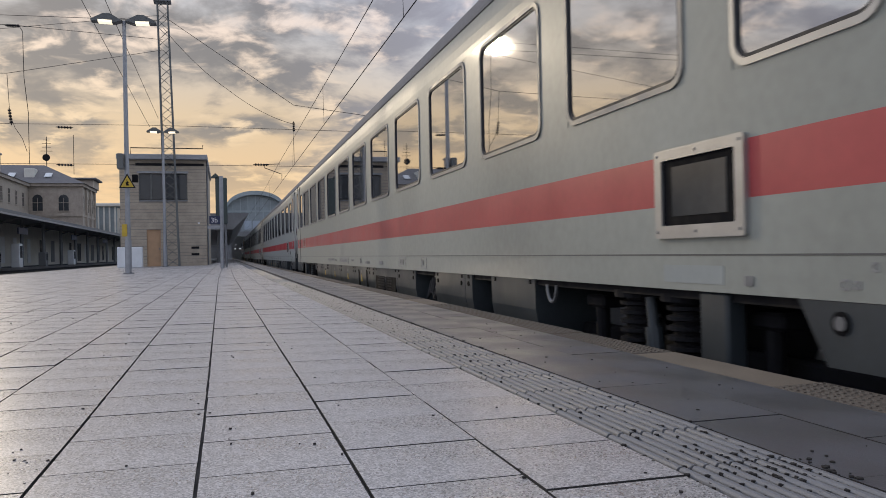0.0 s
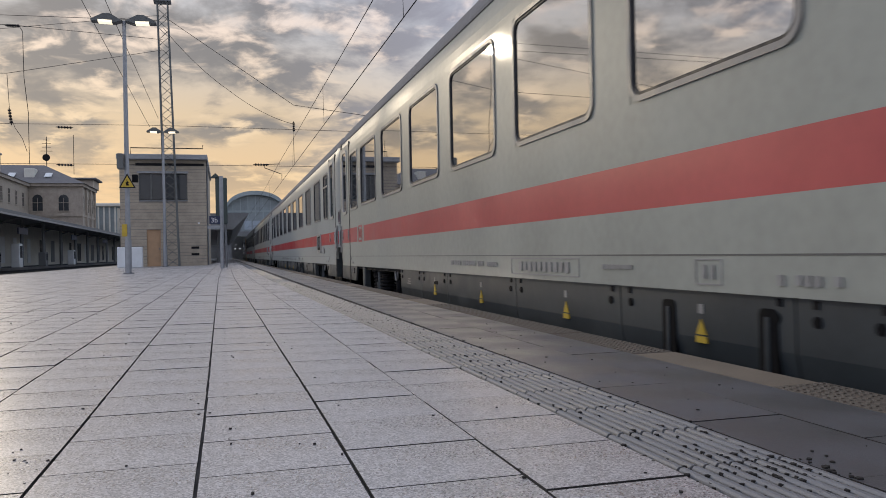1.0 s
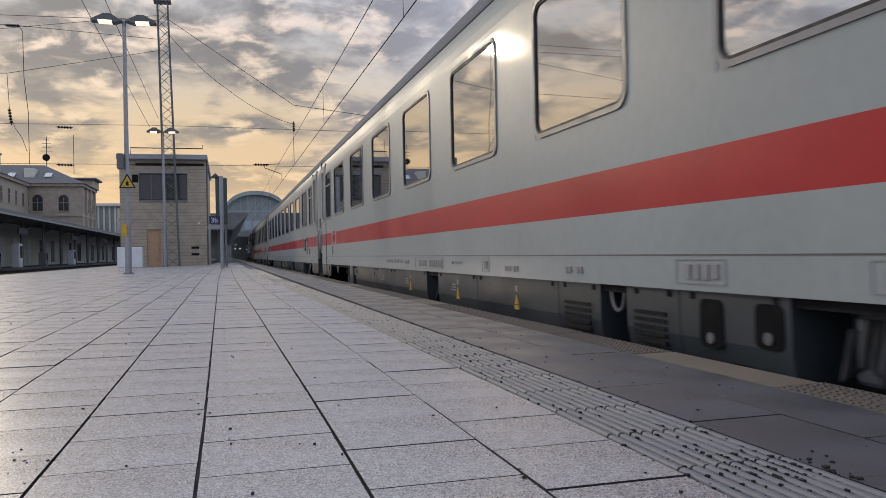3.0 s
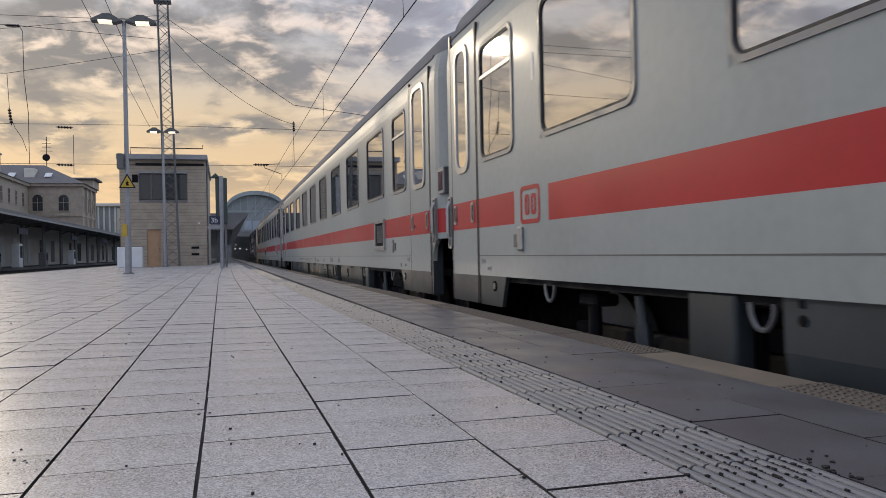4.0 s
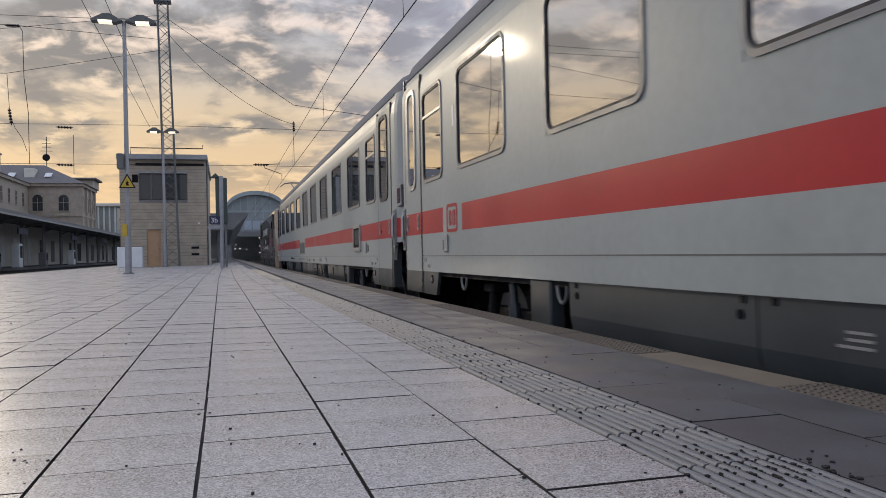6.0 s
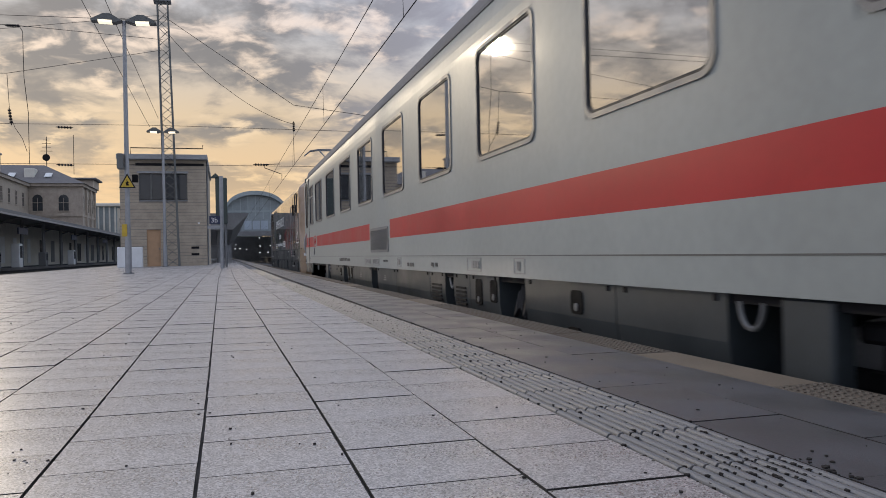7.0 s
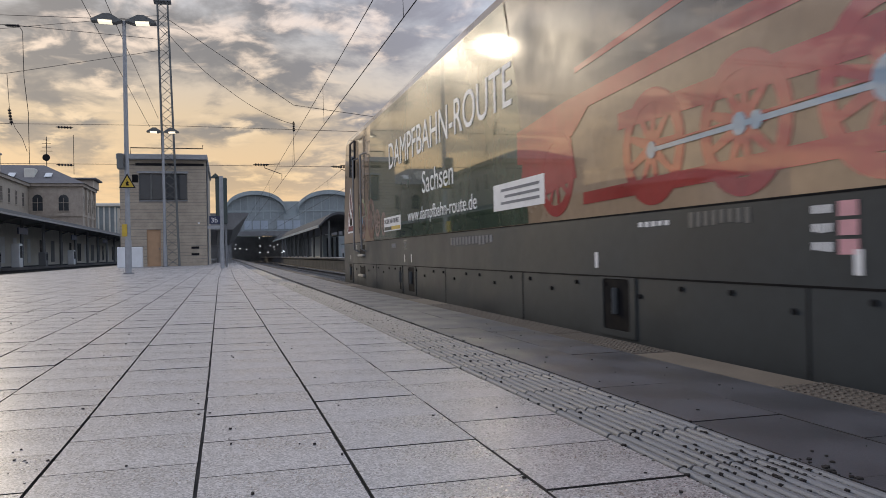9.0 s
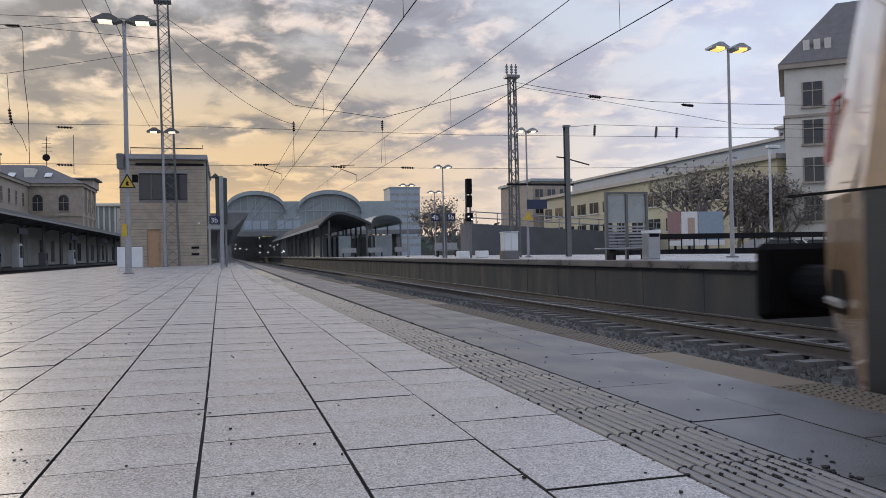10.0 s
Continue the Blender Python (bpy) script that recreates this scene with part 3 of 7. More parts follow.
def build_wall(holes, L, sgn, paints, gap, s):
    """One side wall: a sheet of panels with openings; paints: white, red. gap: stretch without the stripe."""
    ys = sorted({*[s + v for v in (0.33, 0.38, 0.46, 0.56, 0.66, 0.80)], L, *[v for g in gap for v in g], *[h[0] for h in holes], *[h[1] for h in holes]})
    zs = sorted({BOT, SEAM, ST0, ST1, WIN0, WIN1, 3.3, 3.4, 3.5, GUT, *[h[2] for h in holes], *[h[3] for h in holes]})
    bm = bmesh.new()
    grid = {}

    def vert(i, j):
        if (i, j) not in grid:
            grid[i, j] = bm.verts.new((sgn * (side_x(zs[j]) - taper(ys[i], s)), ys[i], zs[j]))
        return grid[i, j]
    for i in range(len(ys) - 1):
        for j in range(len(zs) - 1):
            cy, cz = (ys[i] + ys[i + 1]) / 2, (zs[j] + zs[j + 1]) / 2
            if any(h[0] < cy < h[1] and h[2] < cz < h[3] for h in holes):
                continue
            q = [vert(i, j), vert(i + 1, j), vert(i + 1, j + 1), vert(i, j + 1)]
            f = bm.faces.new(q if sgn > 0 else q[::-1])
            f.material_index = 1 if ST0 < cz < ST1 and not any(g[0] < cy < g[1] for g in gap) else 0
    return bm


def window(parent, y0, y1, z0, z1, r, split=False, alu=False, name="window"):
    """A bonded pane in a rounded frame that stands a little proud of the side."""
    x = SIDE_X
    bm = bmesh.new()
    outer, inner = rrect(y0, y1, z0, z1, r), rrect(y0 + 0.035, y1 - 0.035, z0 + 0.035, z1 - 0.035, max(0.03, r - 0.03))
    ring(bm, outer, inner, x - 0.012, x + 0.03)
    win = part(name, bm, M_ALU if alu else M_STEEL, parent, "rounded metal window frame", smooth=False)
    # filler behind the rounded corners
    bm = bmesh.new()
    o2 = rrect(y0 - 0.02, y1 + 0.02, z0 - 0.02, z1 + 0.02, 0.004)
    ring(bm, o2, rrect(y0 + 0.012, y1 - 0.012, z0 + 0.012, z1 - 0.012, max(0.03, r - 0.012)), x + 0.004, x + 0.02)
    part("corner_filler", bm, parent["paint"], win)
    bm = bmesh.new()
    ring(bm, rrect(y0 + 0.033, y1 - 0.033, z0 + 0.033, z1 - 0.033, max(0.03, r - 0.03)), rrect(y0 + 0.055, y1 - 0.055, z0 + 0.055, z1 - 0.055, max(0.03, r - 0.045)), x - 0.004, x + 0.03)
    part("seal", bm, M_RUBBER, win, "black rubber seal")
    bm = bmesh.new()
    pts = rrect(y0 + 0.05, y1 - 0.05, z0 + 0.05, z1 - 0.05, max(0.03, r - 0.045))
    # panes lean by a hair, as glass in real frames does
    vs = [bm.verts.new((x + 0.006, *p)) for p in pts]
    bm.faces.new(vs[::-1])
    part("pane", bm, M_GLASS, win, "reflecting tinted pane")
    if split:
        bm = bmesh.new()
        box(bm, x - 0.012, x + 0.02, y0 + 0.04, y1 - 0.04, z1 - 0.34, z1 - 0.31)
        part("transom", bm, M_ALU, win, "transom of the tilting upper pane")
    return win


def door(parent, y0, y1, wy0, wy1, paints, frame_metal):
    """A plug door: leaf 8 mm proud, seams, rounded window, recessed handles, dark lower part."""
    x = SIDE_X
    bm = bmesh.new()
    ys = [y0 + 0.02, wy0, wy1, y1 - 0.02]
    zs = [0.76, BOT, ST0, ST1, WIN0 - 0.03, WIN1 + 0.13, 3.45]
    vv = [[bm.verts.new((x - 0.008, a, z)) for z in zs] for a in ys]
    for i in range(3):
        for k in range(6):
            if i == 1 and k == 4:
                continue
            f = bm.faces.new((vv[i][k], vv[i][k + 1], vv[i + 1][k + 1], vv[i + 1][k]))
            f.material_index = 2 if k == 0 else 1 if k == 2 else 0
    bmesh.ops.solidify(bm, geom=bm.faces[:], thickness=0.03)
    leaf = part("door", bm, [paints[0], paints[1], M_SKIRT], parent, "plug door with a rounded window")
    bm = bmesh.new()
    ring(bm, rrect(wy0 - 0.03, wy1 + 0.03, WIN0 - 0.06, WIN1 + 0.16, 0.15), rrect(wy0 + 0.03, wy1 - 0.03, WIN0 + 0.0, WIN1 + 0.10, 0.11), x - 0.024, x + 0.02)
    part("door_window_frame", bm, frame_metal, leaf, "thick rounded window frame")
    bm = bmesh.new()
    vs = [bm.verts.new((x - 0.010, *p)) for p in rrect(wy0 + 0.02, wy1 - 0.02, WIN0 - 0.01, WIN1 + 0.11, 0.11)]
    bm.faces.new(vs[::-1])
    part("door_pane", bm, M_GLASS, leaf, "reflecting door pane")
    bm = bmesh.new()
    for yy in (y0, y1):
        box(bm, x - 0.004, x + 0.02, yy - 0.018, yy + 0.018, 0.76, 3.5)
    part("door_seal", bm, M_RUBBER, leaf, "black rubber door seals")
    for yy in (y0 + 0.14, y1 - 0.12):
        bm = bmesh.new()
        ring(bm, rrect(yy - 0.04, yy + 0.04, 1.55, 1.75, 0.015, 2), rrect(yy - 0.024, yy + 0.024, 1.575, 1.725, 0.01, 2), x - 0.020, x - 0.006)
        h = part("handle", bm, M_ALU, leaf, "recessed handle bowl")
        bm = bmesh.new()
        box(bm, x - 0.010, x - 0.007, yy - 0.026, yy + 0.026, 1.57, 1.73)
        part("handle_recess", bm, M_BLACK, h)
    bm = bmesh.new()
    tube(bm, (x - 0.012, (y0 + y1) / 2 + 0.28, 1.60), (x - 0.006, (y0 + y1) / 2 + 0.28, 1.60), 0.022, n=10)
    part("lock", bm, M_BLACK, leaf, "small round lock")
    return leaf


def bars(bm, y0, y1, z0, z1, n, rnd, x, gap=0.35):
    """A line of unreadable writing as short upright bars between y0 and y1."""
    w = (y1 - y0) / n
    for i in range(n):
        if rnd.random() < 0.12:
            continue
        box(bm, x - 0.0105, x - 0.004, y0 + i * w, y0 + i * w + w * (1 - gap), z0 + rnd.uniform(0, 0.15) * (z1 - z0), z1)
    return bm


def bogie(parent, yc, coils):
    """Two axles with wheels, side frame, coil springs and damper, seen in the dark under the body."""
    b = part("bogie", box(bmesh.new(), -1.02, -0.90, yc - 1.55, yc + 1.55, 0.52, 0.68, 0.02), M_UNDER, parent, "dark bogie with coil springs")
    for dy in (-1.25, 1.25):
        for s in (-1, 1):
            bm = bmesh.new()
            tube(bm, (s * 0.68, yc + dy, 0.46), (s * 0.82, yc + dy, 0.46), 0.46, n=28)
            tube(bm, (s * 0.82, yc + dy, 0.46), (s * 0.92, yc + dy, 0.46), 0.14, n=16)
            part("wheel", bm, M_STEEL, b, "steel wheel")
        bm = bmesh.new()
        tube(bm, (-0.7, yc + dy, 0.46), (0.7, yc + dy, 0.46), 0.08, n=12)
        part("axle", bm, M_UNDER, b)
        bm = bmesh.new()
        box(bm, -1.12, -0.95, yc + dy - 0.16, yc + dy + 0.16, 0.34, 0.60, 0.03)
        part("axle_box", bm, M_UNDER, b)
    for dy in (-0.28, 0.28) if coils else ():
        prof = [(0.10, 0.62)]
        for k in range(5):
            z = 0.66 + k * 0.058
            prof += [(0.095, z), (0.135, z + 0.008), (0.135, z + 0.030), (0.095, z + 0.038)]
        prof += [(0.095, 0.945), (0.17, 0.95), (0.17, 1.0)]
        bm = lathe(bmesh.new(), -1.20, yc + dy, prof)
        part("coil_spring", bm, M_UNDER, b, "stacked coil spring")
    bm = bmesh.new()
    tube(bm, (-1.28, yc - 0.05, 0.55), (-1.28, yc + 0.02, 0.96), 0.035, n=10)
    tube(bm, (-1.28, yc - 0.05, 0.55), (-1.28, yc - 0.01, 0.78), 0.055, n=10)
    part("damper", bm, M_SKIRT, b, "dark grey damper rod")
    for dy in (-0.95, 0.92):
        bm = bmesh.new()
        box(bm, -1.22, -1.02, yc + dy - 0.14, yc + dy + 0.14, 0.84, 0.93, 0.02)
        tube(bm, (-1.15, yc + dy, 0.50), (-1.15, yc + dy, 0.86), 0.05, n=10)
        part("bracket", bm, M_UNDER, b)
    return b


def build_coach(q, paints, first, pitch, count, dx, label, seed, grille=None, roofed=0.0):
    """A coach whose near end lies q along the train. first, pitch, count: its saloon windows. dx: how far its display sits from the near end."""
    rnd = random.Random(seed)
    lead = seed == 11              # the leading coach, with a longer far end
    L = COACH + (0.46 if lead else 0.05)
    c = empty("railway_coach", Matrix.Translation((TRACK_X, 0, RAIL_Z)), label, "railway coach", "coaches of the train")
    F = COACH           # far-end datum
    old = seed == 3
    s = -0.34 if old else 0.0       # the older coach stands a little nearer
    d0, d1 = (F - 1.22, F - 0.17) if old else (F - 0.81, F + 0.16) if lead else (F - 0.97, F - 0.10)
    w_near = (1.74, 2.68) if old else (2.17, 3.06)
    w_far = (F - 2.24, F - 1.33) if old else (F - 1.99, F - 1.08)
    logo = F - 2.66 if old else F - 2.54
    wins = [(first + pitch * k, first + pitch * k + 1.5) for k in range(count)]
    holes = [(a, b, WIN0, WIN1) for a, b in wins]
    holes += [(*w_near, WIN0 - 0.02, WIN1 + 0.02), (*w_far, WIN0 - 0.02, WIN1 + 0.02)]
    doors = [(0.88 + s, 1.93 + s, 1.11 + s, 1.72 + s), (d0, d1, d0 + 0.26, d1 - 0.20)]
    holes += [(a, b, BOT, 3.46) for a, b, _, _ in doors] + [(0.33 + s, 0.80 + s, BOT, 1.42), (d1 + 0.05, L, BOT, 1.42)]
    gap = [(logo - 0.17, logo + 0.57)] + ([(grille[0] - 0.12, grille[1] + 0.12)] if grille else [])
    wall = part("side_wall", build_wall(holes, L, -1, paints, gap, s), list(paints), c, "painted side with a red stripe")
    part("far_side_wall", build_wall([], L, 1, paints, [], s), list(paints), c, "painted side")
    c["paint"] = paints[0]
    for a, b in wins:
        window(c, a, b, WIN0, WIN1, 0.13)
    for a, b in (w_near, w_far):
        window(c, a, b, WIN0 - 0.02, WIN1 + 0.02, 0.13, split=not old, alu=old)
    del c["paint"]
    for d in doors:
        door(c, *d, paints, M_RUBBER if lead else M_ALU)
    # roof with rounded shoulders and gutter
    def roof_pts(inset=0.0):
        pts = []
        for k in range(13):
            a = math.pi * k / 12
            pts.append((-(side_x(GUT) - inset) * math.copysign(abs(math.cos(a)) ** 0.75, math.cos(a)), GUT + (0.46 - inset) * math.sin(a) ** 0.8))
        return pts
    bm = bmesh.new()
    rings = []
    for y, ins in ((0.35 + s, 0.26), (0.44 + s, 0.13), (0.62 + s, 0.04), (0.85 + s, 0.0), (L - 0.3, 0.0), (L, 0.03)):
        rings.append([bm.verts.new((x, y, z)) for x, z in roof_pts(ins)])
    for r0, r1 in zip(rings, rings[1:]):
        for i in range(12):
            bm.faces.new((r0[i], r0[i + 1], r1[i + 1], r1[i]))
    bm.faces.new(rings[0])
    bm.faces.new(rings[-1][::-1])
    part("roof", bm, M_ROOF, c, "grey rounded roof", smooth=True)
    bm = bmesh.new()
    box(bm, -side_x(GUT) - 0.018, -side_x(GUT) + 0.03, 0.8 + s, L, GUT - 0.02, GUT + 0.012)
    part("gutter", bm, M_ROOF, c, "thin gutter rail")
    bm = bmesh.new()
    box(bm, SIDE_X - 0.003, SIDE_X + 0.01, 1.96 + s, d0 - 0.03, SEAM - 0.004, SEAM + 0.004)
    part("seam", bm, M_PRINT, c, "thin horizontal seam")
    # ends
    bm = bmesh.new()
    box(bm, -1.27, 1.27, 0.36 + s, 0.40 + s, 1.43, 3.72)
    part("end_wall", bm, M_SKIRT, c, "dark end wall")
    bm = bmesh.new()
    box(bm, -1.39, 1.39, L - 0.05, L - 0.005, 1.43, 3.62)
    part("end_wall", bm, M_SKIRT, c)
    # solid black block stands in for the shade inside the far end
    part("end_recess", box(bmesh.new(), -1.24, 1.24, d1 + 0.06, L - 0.03, 0.35, 1.425), M_BLACK, c, "black block standing for the shade below the end")
    part("far_corner_post", box(bmesh.new(), SIDE_X + 0.002, SIDE_X + 0.10, d1 + 0.02, d1 + 0.055, 0.76, 1.45), M_SKIRT, c)
    bm = bmesh.new()
    ring(bm, [(p[0], p[1]) for p in rrect(-0.75, 0.75, 1.1, 3.45, 0.25)], rrect(-0.5, 0.5, 1.3, 3.2, 0.2), 0, 0.34)
    bmesh.ops.transform(bm, matrix=Matrix(((0, 1, 0, 0), (-1, 0, 0, 0.38 + s), (0, 0, 1, 0), (0, 0, 0, 1))), verts=bm.verts)
    part("gangway", bm, M_RUBBER, c, "black rubber gangway bellows")
    # body floor, solebar and dark underside
    bm = bmesh.new()
    box(bm, -1.36, 1.36, 0.85 + s, L - 0.06, 0.98, 1.06)
    part("solebar", bm, M_UNDER, c)
    # skirt: end panels and the long middle run with flaps
    def skirt(y0, y1, s0, s1, z0=0.755):
        bm = bmesh.new()
        prism(bm, [(y0 - s0, 1.028), (y1 + s1, 1.028), (y1, z0), (y0, z0)], 0, SIDE_X + 0.004, SIDE_X + 0.04)
        return part("skirt_panel", bm, M_SKIRT, c, "dark grey skirt panel")
    skirt(1.95 + s, 2.43 + s, 0.0, 0.17)
    skirt(d0 - 0.63, d0 - 0.02, 0.12, 0.0)
    # underfloor casings: start, end and what they carry
    if old:
        run = [(5.35, 6.45, ""), (7.05, 7.30, "k"), (7.30, 8.52, "k"), (8.52, 9.54, "b"), (9.54, 10.70, "k"), (10.70, 12.50, "gl"), (12.52, 13.12, "k"), (13.12, 14.72, "swk"),
               (14.72, 16.60, "wk"), (16.60, 18.79, "wk"), (18.79, 20.01, "twk"), (20.01, 21.27, "pk")]
    else:
        run = [(6.12, 7.30, ""), (7.30, 8.90, "o"), (8.90, 9.55, "b"), (9.55, 10.45, "O"), (10.45, 11.05, "l"), (11.05, 11.40, "e"), (11.40, 12.10, "l"), (12.10, 14.10, "w"),
               (14.10, 15.60, "wp"), (15.60, 16.15, "b"), (16.15, 18.20, "wp"), (18.20, 19.60, "p"), (19.60, 21.72, "k")]
    if lead:
        run = run[:-2] + [(18.20, 18.95, "O"), (18.95, 19.50, "b"), (19.50, 20.40, "o"), (20.40, 21.72, "k")]
    for y, y_end, has in run:
        w = y_end - y
        bay = "b" in has or "e" in has
        inset = 0.34 if bay else 0.028
        X = SIDE_X + inset
        bm = prism(bmesh.new(), [(X, 1.028), (X + 0.005, 0.78), (X + 0.025, 0.66), (X + 0.07, 0.54), (X + 0.15, 0.45), (X + 0.25, 0.40), (-0.4, 0.40), (-0.4, 1.028)], 1, y, y_end - 0.012)
        p = part("underfloor_box", bm, M_SKIRT, c, "dark grey underfloor equipment casing")
        if "e" in has:
            part("hook", path_tube(bmesh.new(), [(-1.34, y + w / 2 + 0.09 * math.cos(a), 0.99 + 0.13 * math.sin(a)) for a in np.linspace(math.pi, math.tau, 11)], 0.014), M_STEEL, p, "steel lifting eye")
        elif bay:
            bm = box(bmesh.new(), SIDE_X + 0.20, SIDE_X + 0.36, y + 0.10, y + w * 0.72, 0.66, 0.96, 0.02)
            part("apparatus", bm, M_GALV, p, "pale apparatus in an open bay")
            for f0, f1, r in ((0.20, 0.34, 0.022), (0.42, 0.30, 0.016), (0.50, 0.66, 0.020)):
                bm = path_tube(bmesh.new(), [(SIDE_X + 0.15, y + w * f0, 0.95), (SIDE_X + 0.11, y + w * f0, 0.76), (SIDE_X + 0.11, y + w * f1, 0.68), (SIDE_X + 0.16, y + w * f1, 0.9)], r, 8)
                part("hose", bm, M_RUBBER, p, "black hose")
            part("bay_floor", box(bmesh.new(), SIDE_X + 0.06, SIDE_X + 0.36, y + 0.01, y_end - 0.02, 0.50, 0.55, 0.01), M_SKIRT, p)
        if "k" in has:
            for yy in (y + 0.12, y_end - 0.14):
                part("lock", tube(bmesh.new(), (X - 0.006, yy, 0.93), (X + 0.01, yy, 0.93), 0.026, n=12), M_BLACK, p)
        if "g" in has:
            for yy in (y + w * 0.06, y + w * 0.54):
                part("grille", box(bmesh.new(), X - 0.003, X + 0.03, yy, yy + w * 0.40, 0.68, 0.90, 0.004), M_BLACK, p, "dark grille")
        if "s" in has:
            for yy in (y + 0.11, y_end - 0.64):
                sl = part("slot", prism(bmesh.new(), rrect(yy, yy + 0.13, 0.62, 0.97, 0.03, 2), 0, X - 0.004, X + 0.03), M_BLACK, p, "long dark slot")
                part("slot_bar", box(bmesh.new(), X - 0.012, X + 0.0, yy + 0.055, yy + 0.085, 0.66, 0.93, 0.004), M_SKIRT, sl)
        if "w" in has and not lead:
            yy = y + w * 0.42
            part("warning_mark", prism(bmesh.new(), [(yy, 0.80), (yy + 0.085, 0.80), (yy + 0.042, 0.88)], 0, X - 0.004, X + 0.02), M_SIGNYEL, p, "yellow triangular warning mark")
            part("warning_plate", box(bmesh.new(), X - 0.003, X + 0.02, yy - 0.005, yy + 0.09, 0.755, 0.79), M_SIGNYEL, p, "worn yellow plate")
            part("small_print", box(bmesh.new(), X - 0.003, X + 0.02, yy + 0.02, yy + 0.065, 0.91, 0.96), M_FAINT, p, "faint pale printed bar")
        if "t" in has:
            part("flap_recess", prism(bmesh.new(), rrect(y + 0.42, y + 0.58, 0.88, 0.92, 0.015, 2), 0, X - 0.003, X + 0.03), M_BLACK, p, "dark recess")
        if "p" in has:
            for i in range(3):
                part("small_print", box(bmesh.new(), X - 0.002, X + 0.01, y + w * 0.5, y + w * 0.5 + 0.14 + 0.05 * (i == 0), 0.84 + i * 0.03, 0.852 + i * 0.03), M_FAINT, p, "faint pale printed bar")
        if "l" in has:
            for i in range(6):
                part("louvre", box(bmesh.new(), X - 0.006, X + 0.03, y + w * 0.22, y + w * 0.82, 0.66 + i * 0.042, 0.682 + i * 0.042), M_UNDER, p, "louvred vent")
        if "o" in has or "O" in has:
            for f0, z0, z1 in ((0.30, 0.80, 0.97), (0.34, 0.56, 0.70)) if "o" in has else ((0.05, 0.78, 0.99), (0.30, 0.52, 0.68), (0.55, 0.74, 0.99)):
                op = part("opening", prism(bmesh.new(), rrect(y + w * f0, y + w * f0 + 0.20, z0, z1, 0.04, 3), 0, X - 0.004, X + 0.05), M_BLACK, p, "rounded dark opening")
                part("valve", tube(bmesh.new(), (X - 0.012, y + w * f0 + 0.10, z0 + 0.05), (X + 0.0, y + w * f0 + 0.10, z0 + 0.05), 0.03, n=10), M_STEEL, op, "grey valve in the opening")
        for yy in (y + 0.08, y_end - 0.15):
            part("latch", box(bmesh.new(), X - 0.008, X + 0.02, yy, yy + 0.03, 0.985, 1.02), M_UNDER, p)
    for yc in ((3.69, F - 3.63) if old else (4.40, F - 3.86)):
        bogie(c, yc, old)
    # towing eyes and steps by the bogies
    for yy in ((5.05, F - 5.36) if old else (3.42, 5.96, F - 2.59, F - 5.12)):
        bm = bmesh.new()
        pts = [(-1.36, yy + 0.09 * math.cos(a), 0.99 + 0.13 * math.sin(a)) for a in [math.pi + math.pi * i / 10 for i in range(11)]]
        path_tube(bm, pts, 0.014)
        part("lifting_eye", bm, M_STEEL, c, "steel lifting eye")
    for a, b in (((2.79, 3.03), (F - 2.74, F - 2.52)) if old else ((5.40, 5.72), (F - 4.95, F - 4.54))):
        hp = part("hanger_plate", box(bmesh.new(), SIDE_X + 0.02, SIDE_X + 0.14, a, b, 0.62 if old else 0.56, 1.03, 0.015), M_SKIRT, c, "grey hanger plate")
        for yy in (a + 0.03, b - 0.03):
            part("hanger_bolt", tube(bmesh.new(), (SIDE_X + 0.05, yy, 0.45), (SIDE_X + 0.05, yy, 0.64), 0.028, n=8), M_STEEL, hp)
    for yy in (2.35 + s, d0 - 0.45):
        bm = bmesh.new()
        tube(bm, (SIDE_X - 0.004, yy, 0.94), (SIDE_X + 0.02, yy, 0.94), 0.05, n=14)
        fil = part("filler", bm, M_BLACK, c, "round filler opening")
        bm = bmesh.new()
        tube(bm, (SIDE_X - 0.008, yy, 0.94), (SIDE_X + 0.02, yy, 0.94), 0.030, n=14)
        part("filler_cap", bm, M_STEEL, fil, "pale cap")
    # small marks by the doors
    for e, sg in ((2.0 + s, 1), (d0 - 0.02, -1)):
        for d, w, z0, z1 in ((0.06, 0.05, 1.14, 1.20), (0.15, 0.03, 1.15, 1.19), (0.24, 0.035, 1.08, 1.115), (0.30, 0.04, 1.075, 1.12)):
            a = e + sg * d
            bm = bmesh.new()
            ring(bm, rrect(min(a, a + sg * w), max(a, a + sg * w), z0, z1, 0.004, 1), rrect(min(a, a + sg * w) + 0.008, max(a, a + sg * w) - 0.008, z0 + 0.010, z1 - 0.010, 0.003, 1), SIDE_X - 0.004, SIDE_X + 0.001)
            part("mark", bm, M_FAINT, c, "small faint framed mark")
    # black block painted in as the shade under the drawn-in end, with buffers
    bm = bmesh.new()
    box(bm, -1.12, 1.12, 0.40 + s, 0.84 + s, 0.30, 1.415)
    part("end_recess", bm, M_BLACK, c, "black block standing for the shade below the end")
    bm = bmesh.new()
    prism(bm, [(0.80 + s, 1.16)] + [(0.54 + s + 0.26 * math.cos(a), 1.16 + 0.26 * math.sin(a)) for a in np.linspace(0.1, 1.5, 6)] + [(0.54 + s, 1.42), (0.80 + s, 1.42)], 0, SIDE_X + 0.002, SIDE_X + 0.05)
    part("recess_corner", bm, paints[0], c)
    # far plate and underfloor block are added to stop light leaking through
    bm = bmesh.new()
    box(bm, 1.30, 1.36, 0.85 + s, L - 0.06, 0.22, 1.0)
    part("far_skirt", bm, M_UNDER, c, "added plate on the far side that blocks light")
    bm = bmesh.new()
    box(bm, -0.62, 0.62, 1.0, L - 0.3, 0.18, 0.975)
